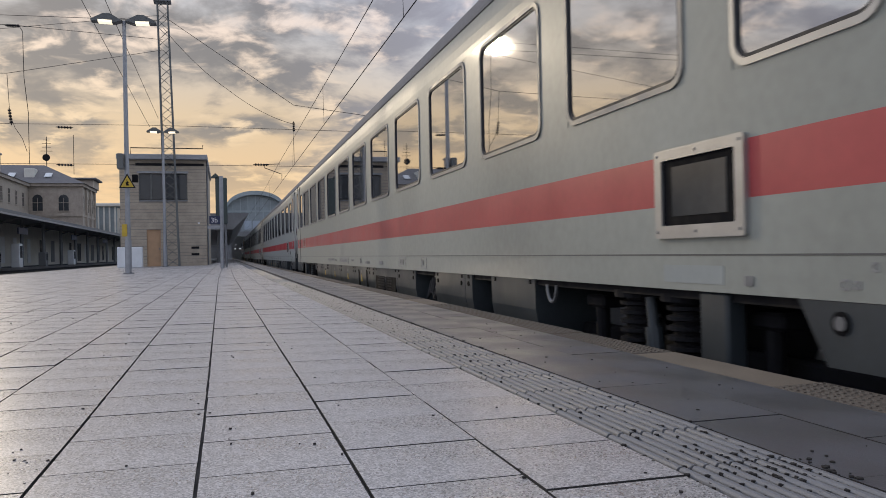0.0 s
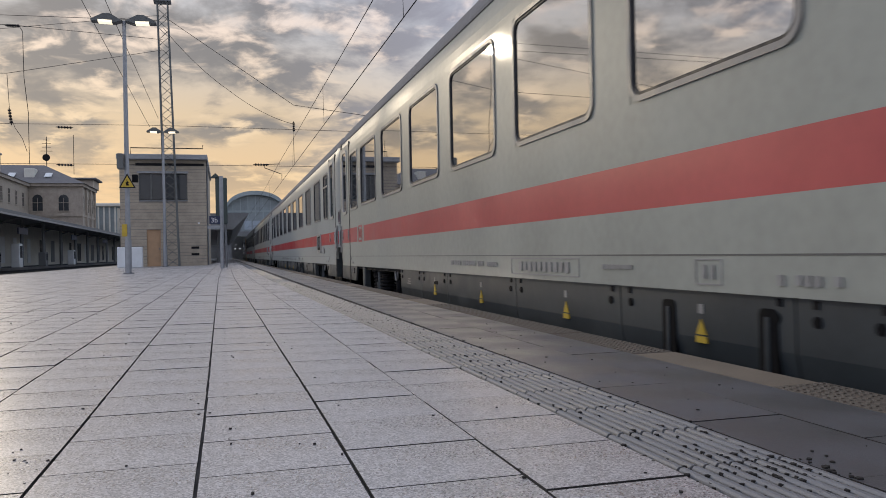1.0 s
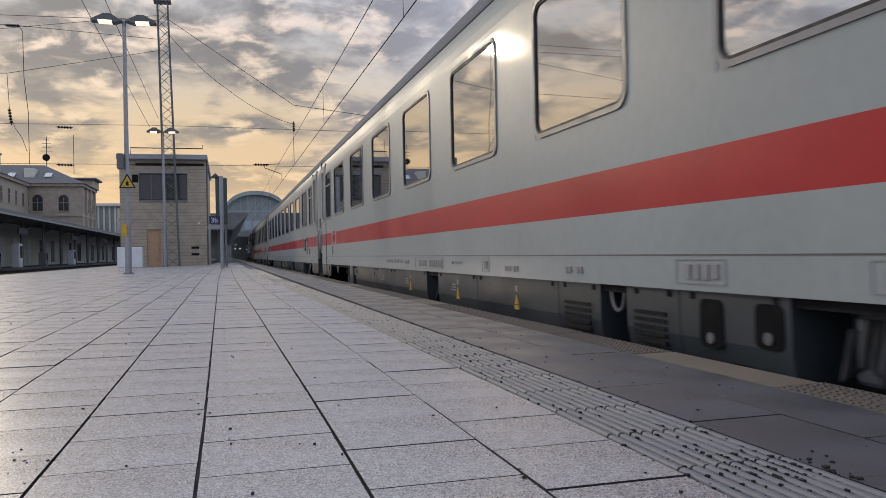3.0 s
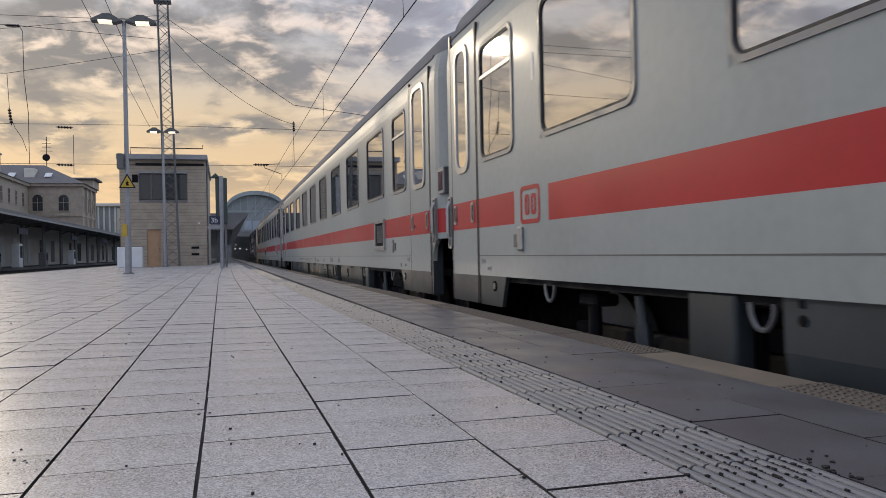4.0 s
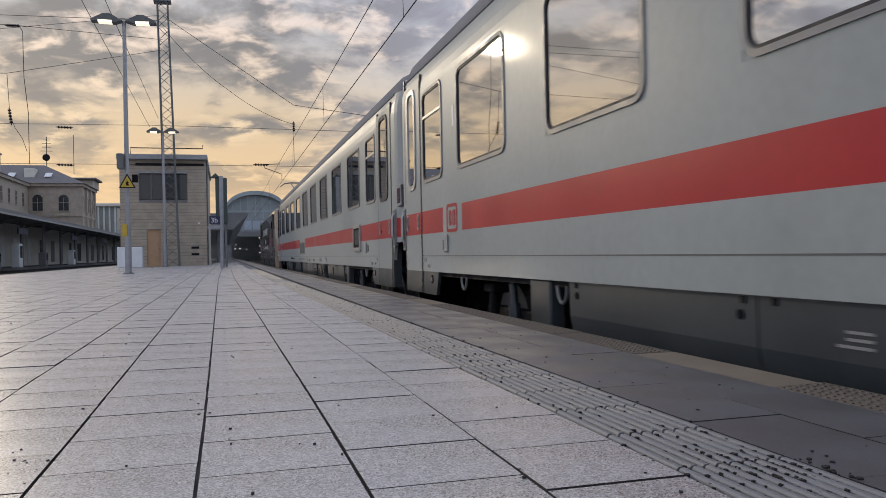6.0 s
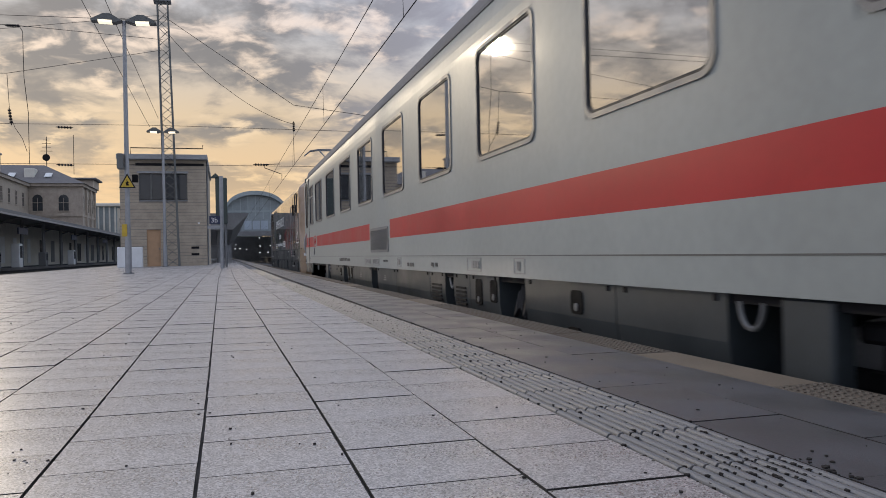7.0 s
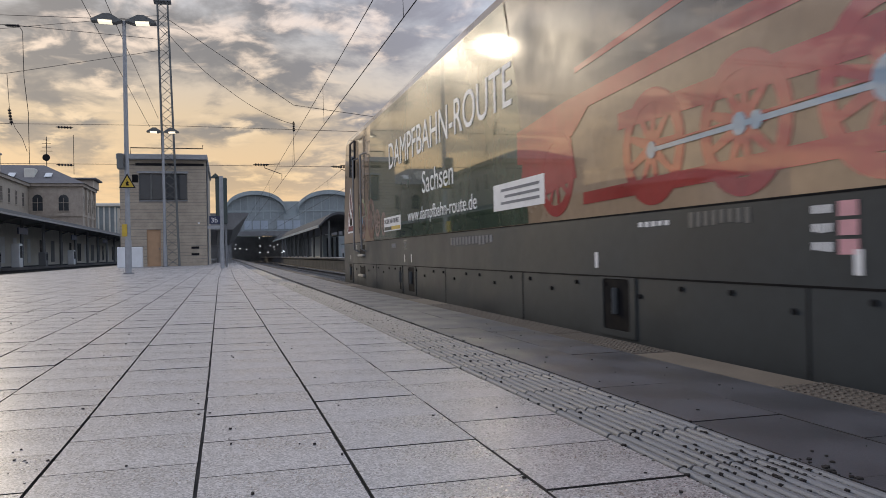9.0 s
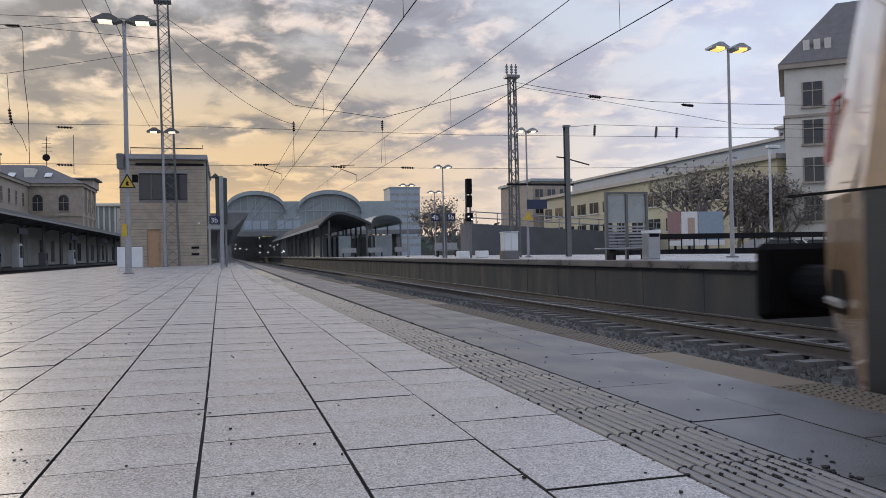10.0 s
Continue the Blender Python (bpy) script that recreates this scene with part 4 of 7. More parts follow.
    part("underframe", bm, M_UNDER, c, "added dark block filling the shaded space below the floor")
    bm = bmesh.new()
    box(bm, SIDE_X - 0.001, SIDE_X + 0.12, 0.80 + s, 0.858 + s, 0.76, 1.45)
    part("corner_post", bm, M_SKIRT, c)
    for sx in (-1, 1):
        for y0, y1 in ((0.38 + s, 0.22 + s), (L, L + 0.15)):
            bm = bmesh.new()
            tube(bm, (sx * 0.875, y0, 1.05), (sx * 0.875, (y0 + y1) / 2, 1.05), 0.10, n=14)
            tube(bm, (sx * 0.875, (y0 + y1) / 2, 1.05), (sx * 0.875, y1, 1.05), 0.22, n=18)
            part("buffer", bm, M_UNDER, c, "black buffer")
    # grab handle niche, tail lamp, pictograms
    def handle(yc, z0, z1):
        ax = -(1.41 - taper(yc, s))
        bm = bmesh.new()
        ring(bm, rrect(yc - 0.06, yc + 0.06, z0, z1, 0.02, 2), rrect(yc - 0.042, yc + 0.042, z0 + 0.02, z1 - 0.02, 0.015, 2), ax - 0.022, ax + 0.02)
        h = part("grab_handle", bm, M_ALU, c, "aluminium grab handle in a niche")
        bm = bmesh.new()
        box(bm, ax - 0.012, ax - 0.006, yc - 0.045, yc + 0.045, z0 + 0.015, z1 - 0.015)
        part("niche", bm, M_PRINT, h)
        bm = bmesh.new()
        path_tube(bm, [(ax - 0.012, yc, z0 + 0.10), (ax - 0.04, yc, z0 + 0.16), (ax - 0.04, yc, z1 - 0.12), (ax - 0.012, yc, z1 - 0.05)], 0.022, 8)
        part("grip", bm, M_ALU, h, "pale grip")
    handle(0.69 + s, 1.35, 1.90)
    handle((d1 + L) / 2 + 0.01, 1.30, 1.86)
    if lead:
        part("door_button", box(bmesh.new(), SIDE_X - 0.02, SIDE_X, d1 - 0.30, d1 - 0.12, 1.71, 1.93, 0.02), M_ALU, c, "door button plate")
        part("red_button", box(bmesh.new(), SIDE_X - 0.028, SIDE_X - 0.018, d1 - 0.25, d1 - 0.17, 1.75, 1.89, 0.006), M_RED, c, "red door button")
    bm = bmesh.new()
    ax = -(1.41 - taper(0.50 + s, s))
    box(bm, ax - 0.03, ax + 0.06, 0.36 + s, 0.62 + s, 1.93, 2.24, 0.012)
    tl = part("tail_lamp", bm, M_STEEL, c, "tail lamp in a metal frame")
    bm = bmesh.new()
    box(bm, ax - 0.036, ax - 0.01, 0.395 + s, 0.585 + s, 1.97, 2.20, 0.01)
    part("lens", bm, M_LAMPRED, tl, "dark red lens")
    # destination display
    bm = bmesh.new()
    ring(bm, rrect(dx, dx + 0.80, 1.31, 1.80, 0.015, 2), rrect(dx + 0.07, dx + 0.73, 1.38, 1.74, 0.01, 2), SIDE_X - 0.03, SIDE_X + 0.01)
    dsp = part("display", bm, M_ALU, c, "destination display in an aluminium frame")
    bm = bmesh.new()
    box(bm, SIDE_X - 0.014, SIDE_X - 0.004, dx + 0.06, dx + 0.74, 1.37, 1.75)
    part("bezel", bm, M_BLACK, dsp, "black bezel")
    bm = bmesh.new()
    box(bm, SIDE_X - 0.018, SIDE_X - 0.013, dx + 0.15, dx + 0.64, 1.43, 1.70)
    part("screen", bm, M_SCREEN, dsp, "dark switched-off screen")
    bm = bmesh.new()
    for yy in (dx + 0.03, dx + 0.4, dx + 0.77):
        for zz in (1.345, 1.77):
            tube(bm, (SIDE_X - 0.034, yy, zz), (SIDE_X - 0.028, yy, zz), 0.008, n=6)
    tagged(part("screw_heads", bm, M_STEEL, dsp), kind="stuff")
    # bracket with a lamp by the display
    if not old:
        br = part("socket_cover", box(bmesh.new(), SIDE_X - 0.03, SIDE_X + 0.0, 3.08, 3.19, 1.27, 1.46, 0.012), M_ALU, c, "small aluminium cover")
        part("socket", box(bmesh.new(), SIDE_X - 0.012, SIDE_X + 0.0, 2.93, 3.0, 1.30, 1.41), M_PRINT, br)
    if not old:
        part("socket_cover", box(bmesh.new(), SIDE_X - 0.03, SIDE_X, F - 2.18, F - 2.08, 1.26, 1.46, 0.012), M_ALU, c, "small aluminium cover")
        part("socket", box(bmesh.new(), SIDE_X - 0.012, SIDE_X, F - 2.04, F - 1.97, 1.29, 1.40), M_PRINT, c)
    # operator's emblem in plain shapes
    bm = bmesh.new()
    ring(bm, rrect(logo, logo + 0.42, ST0 - 0.01, ST1 + 0.02, 0.05, 3), rrect(logo + 0.035, logo + 0.385, ST0 + 0.025, ST1 - 0.015, 0.03, 3), SIDE_X - 0.004, SIDE_X + 0.001)
    for a, b in ((0.06, 0.165), (0.205, 0.30)):
        ring(bm, rrect(logo + a + 0.02, logo + b + 0.02, ST0 + 0.06, ST1 - 0.05, 0.03, 3), rrect(logo + a + 0.055, logo + b - 0.015, ST0 + 0.095, ST1 - 0.085, 0.006, 3), SIDE_X - 0.004, SIDE_X + 0.001)
    part("emblem", bm, paints[1], c, "red square emblem of plain shapes")
    # unreadable lettering along the sill
    bm = bmesh.new()
    if lead:
        bars(bm, F - 8.20, F - 7.17, 1.115, 1.185, 17, rnd, SIDE_X)
        bars(bm, F - 8.65, F - 8.30, 1.115, 1.175, 6, rnd, SIDE_X)
    else:
        bars(bm, F - 9.62, F - 8.48, 1.115, 1.17, 18, rnd, SIDE_X)
        bars(bm, F - 10.02, F - 9.72, 1.115, 1.16, 7, rnd, SIDE_X)
    bars(bm, F - 12.5, F - 12.1, 1.13, 1.16, 9, rnd, SIDE_X)
    bars(bm, F - 14.2, F - 13.8, 1.08, 1.13, 7, rnd, SIDE_X)
    bars(bm, F - 15.4, F - 15.1, 1.09, 1.14, 5, rnd, SIDE_X)
    bars(bm, 2.55, 2.62, 1.07, 1.12, 2, rnd, SIDE_X)
    tagged(part("lettering", bm, M_PRINT if seed == 11 else M_FAINT, c, "line of small unreadable lettering"), kind="stuff")
    for a, b in ((F - 11.75, F - 10.39), (F - 13.40, F - 13.17), (F - 17.03, F - 16.58), (F - 18.19, F - 17.94)):
        bm = bmesh.new()
        ring(bm, rrect(a, b, 1.065, 1.20, 0.004, 1), rrect(a + 0.008, b - 0.008, 1.073, 1.192, 0.003, 1), SIDE_X - 0.0045, SIDE_X + 0.001)
        bars(bm, a + 0.06, b - 0.06, 1.09, 1.17, max(3, int((b - a) * 9)), rnd, SIDE_X)
        part("data_panel", bm, M_FAINT, c, "framed data panel with unreadable marks")
    bm = bmesh.new()
    box(bm, SIDE_X - 0.003, SIDE_X + 0.001, 2.78, 3.33, 1.07, 1.165)
    part("patch", bm, M_WHITE, c, "pale patch of fresh paint")
    bm = bmesh.new()
    box(bm, SIDE_X - 0.003, SIDE_X + 0.001, F - 2.46, F - 2.42, 2.62, 2.84)
    part("pictogram", bm, M_LPRINT, c, "pale upright class figure")
    if grille:
        bm = bmesh.new()
        a, b = grille
        ring(bm, rrect(a, b, 1.28, 1.68, 0.06, 4), rrect(a + 0.04, b - 0.04, 1.32, 1.64, 0.04, 4), SIDE_X - 0.012, SIDE_X + 0.01)
        g = part("grille", bm, M_STEEL, c, "rounded ventilation grille")
        bm = bmesh.new()
        box(bm, SIDE_X - 0.005, SIDE_X - 0.002, a + 0.03, b - 0.03, 1.31, 1.65)
        part("grille_back", bm, M_BLACK, g)
        bm = bmesh.new()
        for i in range(44):
            yy = a + 0.06 + (b - a - 0.12) * i / 43
            box(bm, SIDE_X - 0.010, SIDE_X - 0.004, yy, yy + 0.012, 1.32, 1.64)
        part("slats", bm, M_STEEL, g, "fine upright slats")
    return c


COACHES = [
    (-COACH, (M_CREAM, M_FADED), 3.09, 1.98, 11, 2.57, "cream passenger coach with a faded red stripe", 3, None),
    (0.0, (M_WHITE, M_RED), 3.72, 2.40, 9, 3.69, "light grey passenger coach with a bright red stripe", 5, None),
    (COACH, (M_WHITE, M_RED), 3.72, 2.40, 9, 3.69, "light grey passenger coach with a glossy red stripe", 8, None),
    (2 * COACH, (M_WHITE, M_RED), 3.72, 2.40, 9, 3.69, "light grey passenger coach with a black ventilation grille", 11, (14.47, 15.97)),
]
train = [(build_coach(*spec), spec[0]) for spec in COACHES]


# ---- the locomotive ----
def build_loco(q):
    """Electric locomotive with a printed wrap: bevelled noses, grey band and skirt, handrails, steps, pantograph."""
    c = empty("locomotive", Matrix.Translation((TRACK_X, 0, RAIL_Z)), "electric locomotive in a gold and dark green printed wrap", "locomotive")
    HW, Y0, Y1 = 1.475, 0.62, 18.94
    XS = -HW

    def ring_pts(y, w, top):
        """Half outline from the skirt over the roof, as (x, z)."""
        half = [(w - 0.06, 0.40) if w == HW else (w - 0.24, 0.60), (w, 0.55) if w == HW else (w - 0.04, 0.86), (w, 1.09), (w, 1.47), (w, 2.2), (w, 2.9), (w - 0.015, 3.40), (w - 0.05, 3.50), (w - 0.30, 3.50 + 0.55 * (top - 3.5)), (w - 0.62, top - 0.02), (0.0, top)]
        return half

    # stations along the body: distance from the nose, half width, roof height, backward lean of the upper nose
    st = [(0.0, 1.02, 3.55, 0.55), (0.28, 1.20, 3.72, 0.50), (0.72, HW, 3.86, 0.40), (0.98, HW, 3.88, 0.30), (1.5, HW, 3.92, 0.10), (2.4, HW, 3.92, 0.0)]
    stations = st + [(5.0, HW, 3.92, 0.0), (9.16, HW, 3.92, 0.0)]
    full = [(Y0 + d, w, t, l) for d, w, t, l in stations] + [(Y1 - d, w, t, -l) for d, w, t, l in reversed(stations[:-1])]
    bm = bmesh.new()
    rings = []
    for y, w, top, lean in full:
        row = []
        half = ring_pts(y, w, top)
        for x, z in [(-x, z) for x, z in half] + [(x, z) for x, z in reversed(half[:-1])]:
            k = min(1.0, max(0.0, (z - 1.47) / 2.0))
            row.append(bm.verts.new((x, y + lean * k, z)))
        rings.append(row)
    n = len(rings[0])
    for a, b in zip(rings, rings[1:]):
        for i in range(n - 1):
            f = bm.faces.new((a[i], b[i], b[i + 1], a[i + 1]))
            zz = sum(v.co.z for v in f.verts) / 4
            yy = sum(v.co.y for v in f.verts) / 4
            nose = yy < Y0 + 0.98 or yy > Y1 - 0.75
            f.material_index = 1 if zz < 1.47 and not nose else (2 if zz > 3.5 and abs(sum(v.co.x for v in f.verts) / 4) < 1.4 and 1.6 < yy < Y1 - 1.0 else 0)
    bm.faces.new(rings[0])
    bm.faces.new(rings[-1][::-1])
    bmesh.ops.recalc_face_normals(bm, faces=bm.faces[:])
    part("body", bm, [M_GOLD, M_LOCOGREY, M_ROOF], c, "gold-beige body with a grey lower band")

    def decal(name, outline, material, lift=0.003, label="", parent=c):
        bm = bmesh.new()
        vs = [bm.verts.new((XS - lift, *p)) for p in outline]
        f = bm.faces.new(vs)
        bmesh.ops.recalc_face_normals(bm, faces=[f])
        if f.normal.x > 0:
            f.normal_flip()
        return part(name, bm, material, parent, label)

    def rect(a, b, z0, z1):
        return [(a, z0), (b, z0), (b, z1), (a, z1)]

    # printed fields of the wrap
    decal("green_field", [(8.1, 1.475), (14.9, 1.475), (15.3, 2.2), (15.0, 3.38), (8.6, 3.38), (8.3, 2.6)], M_OLIVE, 0.002, "dark green printed field")
    decal("dark_field", [(3.05, 2.36), (5.6, 2.30), (7.4, 2.22), (8.20, 2.1), (8.31, 2.6), (8.55, 3.37), (3.05, 3.37)], M_WRAPGREY, 0.002, "dark printed field with a painted engine")
    # red steam engine wheels with spokes
    def wheel(yc, zc, r, lift=0.004):
        zmax = 3.37
        bm = bmesh.new()
        ring(bm, [(yc + r * math.cos(a), min(zmax, zc + r * math.sin(a))) for a in np.linspace(0, 6.2, 36)], [(yc + r * 0.74 * math.cos(a), min(zmax, zc + r * 0.74 * math.sin(a))) for a in np.linspace(0, 6.2, 36)], XS - lift, XS)
        rim = part("printed_wheel", bm, M_WRAPRED if yc < 10 else M_PALEWRAP, c, "red printed engine wheel")
        for k in range(9):
            bm = bmesh.new()
            a = k * math.tau / 9 + 0.3
            d, s = Vector((math.cos(a), math.sin(a))), Vector((-math.sin(a), math.cos(a)))
            pts = [d * r * 0.12 + s * r * 0.10, d * r * 0.8 + s * r * 0.055, d * r * 0.8 - s * r * 0.055, d * r * 0.12 - s * r * 0.10]
            vs = [bm.verts.new((XS - lift + 0.0005, yc + p.x, zc + p.y)) for p in pts]
            bm.faces.new(vs)
            part("spoke", bm, M_WRAPRED if yc < 10 else M_PALEWRAP, rim)
        bm = bmesh.new()
        vs = [bm.verts.new((XS - lift + 0.0002, yc + r * 0.24 * math.cos(a), zc + r * 0.24 * math.sin(a))) for a in np.linspace(0, 6.0, 20)]
        bm.faces.new(vs)
        part("wheel_hub", bm, M_WRAPRED if yc < 10 else M_PALEWRAP, rim)
        return rim
    for yc, zc, r in ((7.55, 1.81, 0.31), (6.21, 1.83, 0.33), (5.40, 1.83, 0.34), (4.55, 1.86, 0.37), (15.93, 1.84, 0.32), (15.10, 1.84, 0.33), (14.55, 1.74, 0.22), (14.05, 1.71, 0.18)):
        wheel(yc, zc, r)
    decal("red_frame", [(8.32, 1.96), (8.32, 2.22), (7.4, 2.30), (5.6, 2.36), (3.1, 2.42), (3.1, 2.32), (5.6, 2.26), (7.0, 2.20), (7.25, 2.05), (7.8, 1.90)], M_WRAPRED, 0.003, "red printed running board")
    decal("red_cylinder", [(8.05, 1.62), (8.25, 1.75), (8.20, 2.00), (7.3, 2.10), (7.2, 1.75)], M_WRAPRED, 0.0025, "red printed cylinder")
    decal("red_frame", [(3.1, 1.62), (7.1, 1.56), (7.1, 1.64), (3.1, 1.72)], M_WRAPRED, 0.0035, "red printed frame")
    decal("red_valance", [(3.3, 1.95), (6.6, 1.98), (6.6, 2.08), (3.3, 2.12)], M_WRAPRED, 0.0028, "red printed valance")
    decal("red_bar", [(4.0, 2.66), (7.2, 2.46), (7.2, 2.50), (4.0, 2.72)], M_WRAPRED, 0.0045, "red printed pipe")
    decal("rod", [(4.4, 1.835), (6.25, 1.795), (6.25, 1.82), (4.4, 1.865)], M_WRAPBLUE, 0.007, "pale blue printed coupling rod")
    decal("rod_edge", [(4.4, 1.87), (6.25, 1.825), (6.25, 1.835), (4.4, 1.885)], M_WRAPRED, 0.0072, "red edge of the printed rod")
    for yy, zz, rr in ((6.21, 1.81, 0.05), (5.42, 1.83, 0.055), (5.30, 1.83, 0.045), (4.55, 1.86, 0.09), (15.93, 1.84, 0.07)):
        decal("rod_bearing", [(yy + rr * math.cos(a), zz + rr * math.sin(a)) for a in np.linspace(0, 6.0, 14)], M_WRAPBLUE, 0.008)
    bm = bmesh.new()
    ring(bm, [(15.93 + 0.40 * math.cos(a), 1.82 + 0.40 * math.sin(a)) for a in np.linspace(0.2, 2.9, 14)], [(15.93 + 0.34 * math.cos(a), 1.82 + 0.34 * math.sin(a)) for a in np.linspace(0.2, 2.9, 14)], XS - 0.009, XS)
    part("green_arc", bm, mat("green_print", (0.17, 0.19, 0.10), 0.3, var=0.2, scale=3, bump=0), c, "green printed ribbon")
    # lettering
    at = lambda y, z: Matrix.Translation((XS - 0.006, y, z)) @ SIDE
    text("DAMPFBAHN-ROUTE", 0.53, at(13.58, 2.48), M_LPRINT, c, "lettering", "large pale lettering", squash=1.03)
    text("Sachsen", 0.38, at(11.58, 1.98), M_LPRINT, c, "lettering", "pale lettering", squash=1.15)
    text("www.dampfbahn-route.de", 0.225, at(12.38, 1.67), M_LPRINT, c, "lettering", "pale web address", squash=1.25)
    rnd = random.Random(2)
    def bars2(y0, y1, z0, z1, nn, material, label, lift=0.004):
        bm = bmesh.new()
        w = (y1 - y0) / nn
        for i in range(nn):
            box(bm, XS - lift, XS - 0.001, y0 + i * w, y0 + i * w + w * 0.62, z0 + rnd.uniform(0, 0.2) * (z1 - z0), z1)
        tagged(part("lettering", bm, material, c, label), kind="stuff")
    for y0, y1, z0, z1 in ((7.76, 8.93, 1.61, 1.84), (12.82, 14.0, 1.585, 1.79)):
        decal("label_plate", rect(y0, y1, z0, z1), M_SIGNWHITE, 0.0045, "white label field")
        bm = bmesh.new()
        for i in range(3 if y0 < 10 else 0):
            zz = z0 + 0.05 + i * 0.055
            box(bm, XS - 0.007, XS - 0.004, y0 + 0.1, y1 - 0.2 - 0.1 * (i % 2), zz, zz + 0.022)
        if y0 < 10:
            part("lettering", bm, M_ROOF, c, "unreadable lines")
        else:
            bm.free()
            text("SACHSEN. LAND VON WELT.", 0.098, at(13.95, 1.695), M_PRINT, c, "lettering", "dark capital lettering", squash=0.80)
    decal("label_stripe", rect(12.85, 13.45, 1.60, 1.65), M_SIGNYEL, 0.0065, "yellow stripe")
    decal("label_stripe", rect(13.45, 13.97, 1.60, 1.65), M_OLIVE, 0.0065, "green stripe")
    bars2(9.0, 10.40, 1.325, 1.41, 13, M_ROOF, "row of pale bars in place of a vehicle number")
    bars2(5.36, 5.88, 1.36, 1.44, 8, M_PRINT, "framed unreadable data")
    text("200", 0.115, at(12.66, 1.335), M_FAINT, c, "lettering", "faint pale figures", squash=0.95)
    decal("figure_line", rect(12.47, 12.66, 1.425, 1.435), M_FAINT, 0.004)
    decal("figure_line", rect(12.47, 12.66, 1.31, 1.318), M_FAINT, 0.004)
    bars2(13.2, 13.5, 1.33, 1.40, 5, M_ROOF, "faint unreadable lettering")
    bars2(6.05, 6.4, 1.38, 1.41, 5, M_LPRINT, "small unreadable lettering")
    for k in range(3):
        decal("pink_mark", rect(4.72, 4.82, 1.22 + k * 0.075, 1.28 + k * 0.075), M_PINK, 0.004, "pink marking")
        bars2(4.86, 4.98, 1.23 + k * 0.075, 1.27 + k * 0.075, 3, M_LPRINT, "small unreadable lettering")
    for yy in (2.0, 2.45, 4.7, 6.9, 12.2, 12.6, 17.35):
        decal("pale_mark", rect(yy, yy + 0.045, 1.14, 1.24), M_LPRINT, 0.004, "small pale mark")
    bars2(2.86, 2.93, 1.30, 1.44, 1, M_LPRINT, "cab figure")
    bars2(16.62, 16.68, 1.28, 1.42, 1, M_LPRINT, "cab figure")
    # triangular signs with a steam engine
    def tri(yc):
        t0 = decal("triangle_sign", [(yc - 0.45, 1.70), (yc - 0.38, 1.66), (yc + 0.38, 1.66), (yc + 0.45, 1.70), (yc + 0.06, 2.47), (yc, 2.52), (yc - 0.06, 2.47)], M_SIGNWHITE, 0.0042, "triangular warning sign with a steam engine")
        for i, (s, m, l) in enumerate(((0.95, M_WRAPRED, 0.0052), (0.60, M_SIGNWHITE, 0.0062))):
            cz = 1.96
            decal("triangle_face", [(yc + s * a, cz + s * (b - cz) * (1 if i == 0 else 1.0)) for a, b in ((-0.42, 1.68), (0.42, 1.68), (0.0, 2.50))], m, l, "red rim" if i == 0 else "white field", t0)
        eng = [(0.13, 1.80), (-0.14, 1.80), (-0.14, 1.93), (-0.10, 1.93), (-0.10, 2.00), (-0.07, 2.00), (-0.07, 1.94), (0.04, 1.94), (0.04, 2.02), (0.13, 2.02)]
        decal("engine_shape", [(yc + a, z) for a, z in eng], M_BLACK, 0.0072, "black steam engine shape", t0)
        decal("smoke_shape", [(yc + a, z) for a, z in ((-0.09, 2.03), (-0.03, 2.06), (0.02, 2.14), (0.03, 2.22), (0.0, 2.26), (-0.03, 2.20), (-0.05, 2.12), (-0.11, 2.07))], M_BLACK, 0.0072, "black smoke shape", t0)
    tri(2.20)
    tri(17.25)
    # seam lines, skirt panels, bolts
    bm = bmesh.new()
    box(bm, XS - 0.003, XS + 0.01, 1.85, Y1 - 1.2, 1.083, 1.093)
    for yy in (2.9, 5.0, 8.26, 10.6, 14.7):
        box(bm, XS - 0.003, XS + 0.01, yy - 0.005, yy + 0.005, 0.70, 1.085)
    part("panel_joint", bm, M_BLACK, c, "dark joints between skirt panels")
    bm = bmesh.new()
    box(bm, XS - 0.003, XS + 0.02, 0.9, Y1 - 0.3, 1.462, 1.472)
    part("belt_joint", bm, M_BLACK, c, "dark belt line")
    for k in range(34):
        yy, zz = 2.5 + k * 0.43, 1.04 if k % 3 else 0.98
        part("bolt_head", tube(bmesh.new(), (XS - 0.012, yy, zz), (XS, yy, zz), 0.014, n=8), M_BLACK, c)
    # sand box openings
    for yy in (2.01, 6.66, 12.22, 17.33, 12.88):
        w = 0.24 if yy != 12.88 else 0.12
        bm = bmesh.new()
        ring(bm, rrect(yy - w, yy + w, 0.72, 1.085, 0.01, 2), rrect(yy - w + 0.07, yy + w - 0.07, 0.76, 1.075, 0.02, 2), XS - 0.010, XS + 0.02)
        s = part("sand_filler", bm, M_LOCOGREY, c, "sand filler with a dark opening")
        bm = bmesh.new()
        box(bm, XS - 0.004, XS - 0.001, yy - w + 0.06, yy + w - 0.06, 0.75, 1.08)
        part("opening", bm, M_BLACK, s)
        bm = bmesh.new()
        tube(bm, (XS - 0.014, yy, 0.86), (XS - 0.014, yy, 1.02), 0.022, n=8)
        part("latch", bm, M_SKIRT, s)
    # cab doors with long handrails and recessed steps
    for yc in (3.58, 16.02):
        s = 1 if yc < 9 else -1
        bm = bmesh.new()
        ring(bm, rrect(yc - 0.33, yc + 0.33, 1.62, 3.30, 0.06, 3), rrect(yc - 0.318, yc + 0.318, 1.632, 3.288, 0.05, 3), XS - 0.006, XS)
        d = part("cab_door", bm, M_LOCOGREY, c, "cab door with a dark outline")
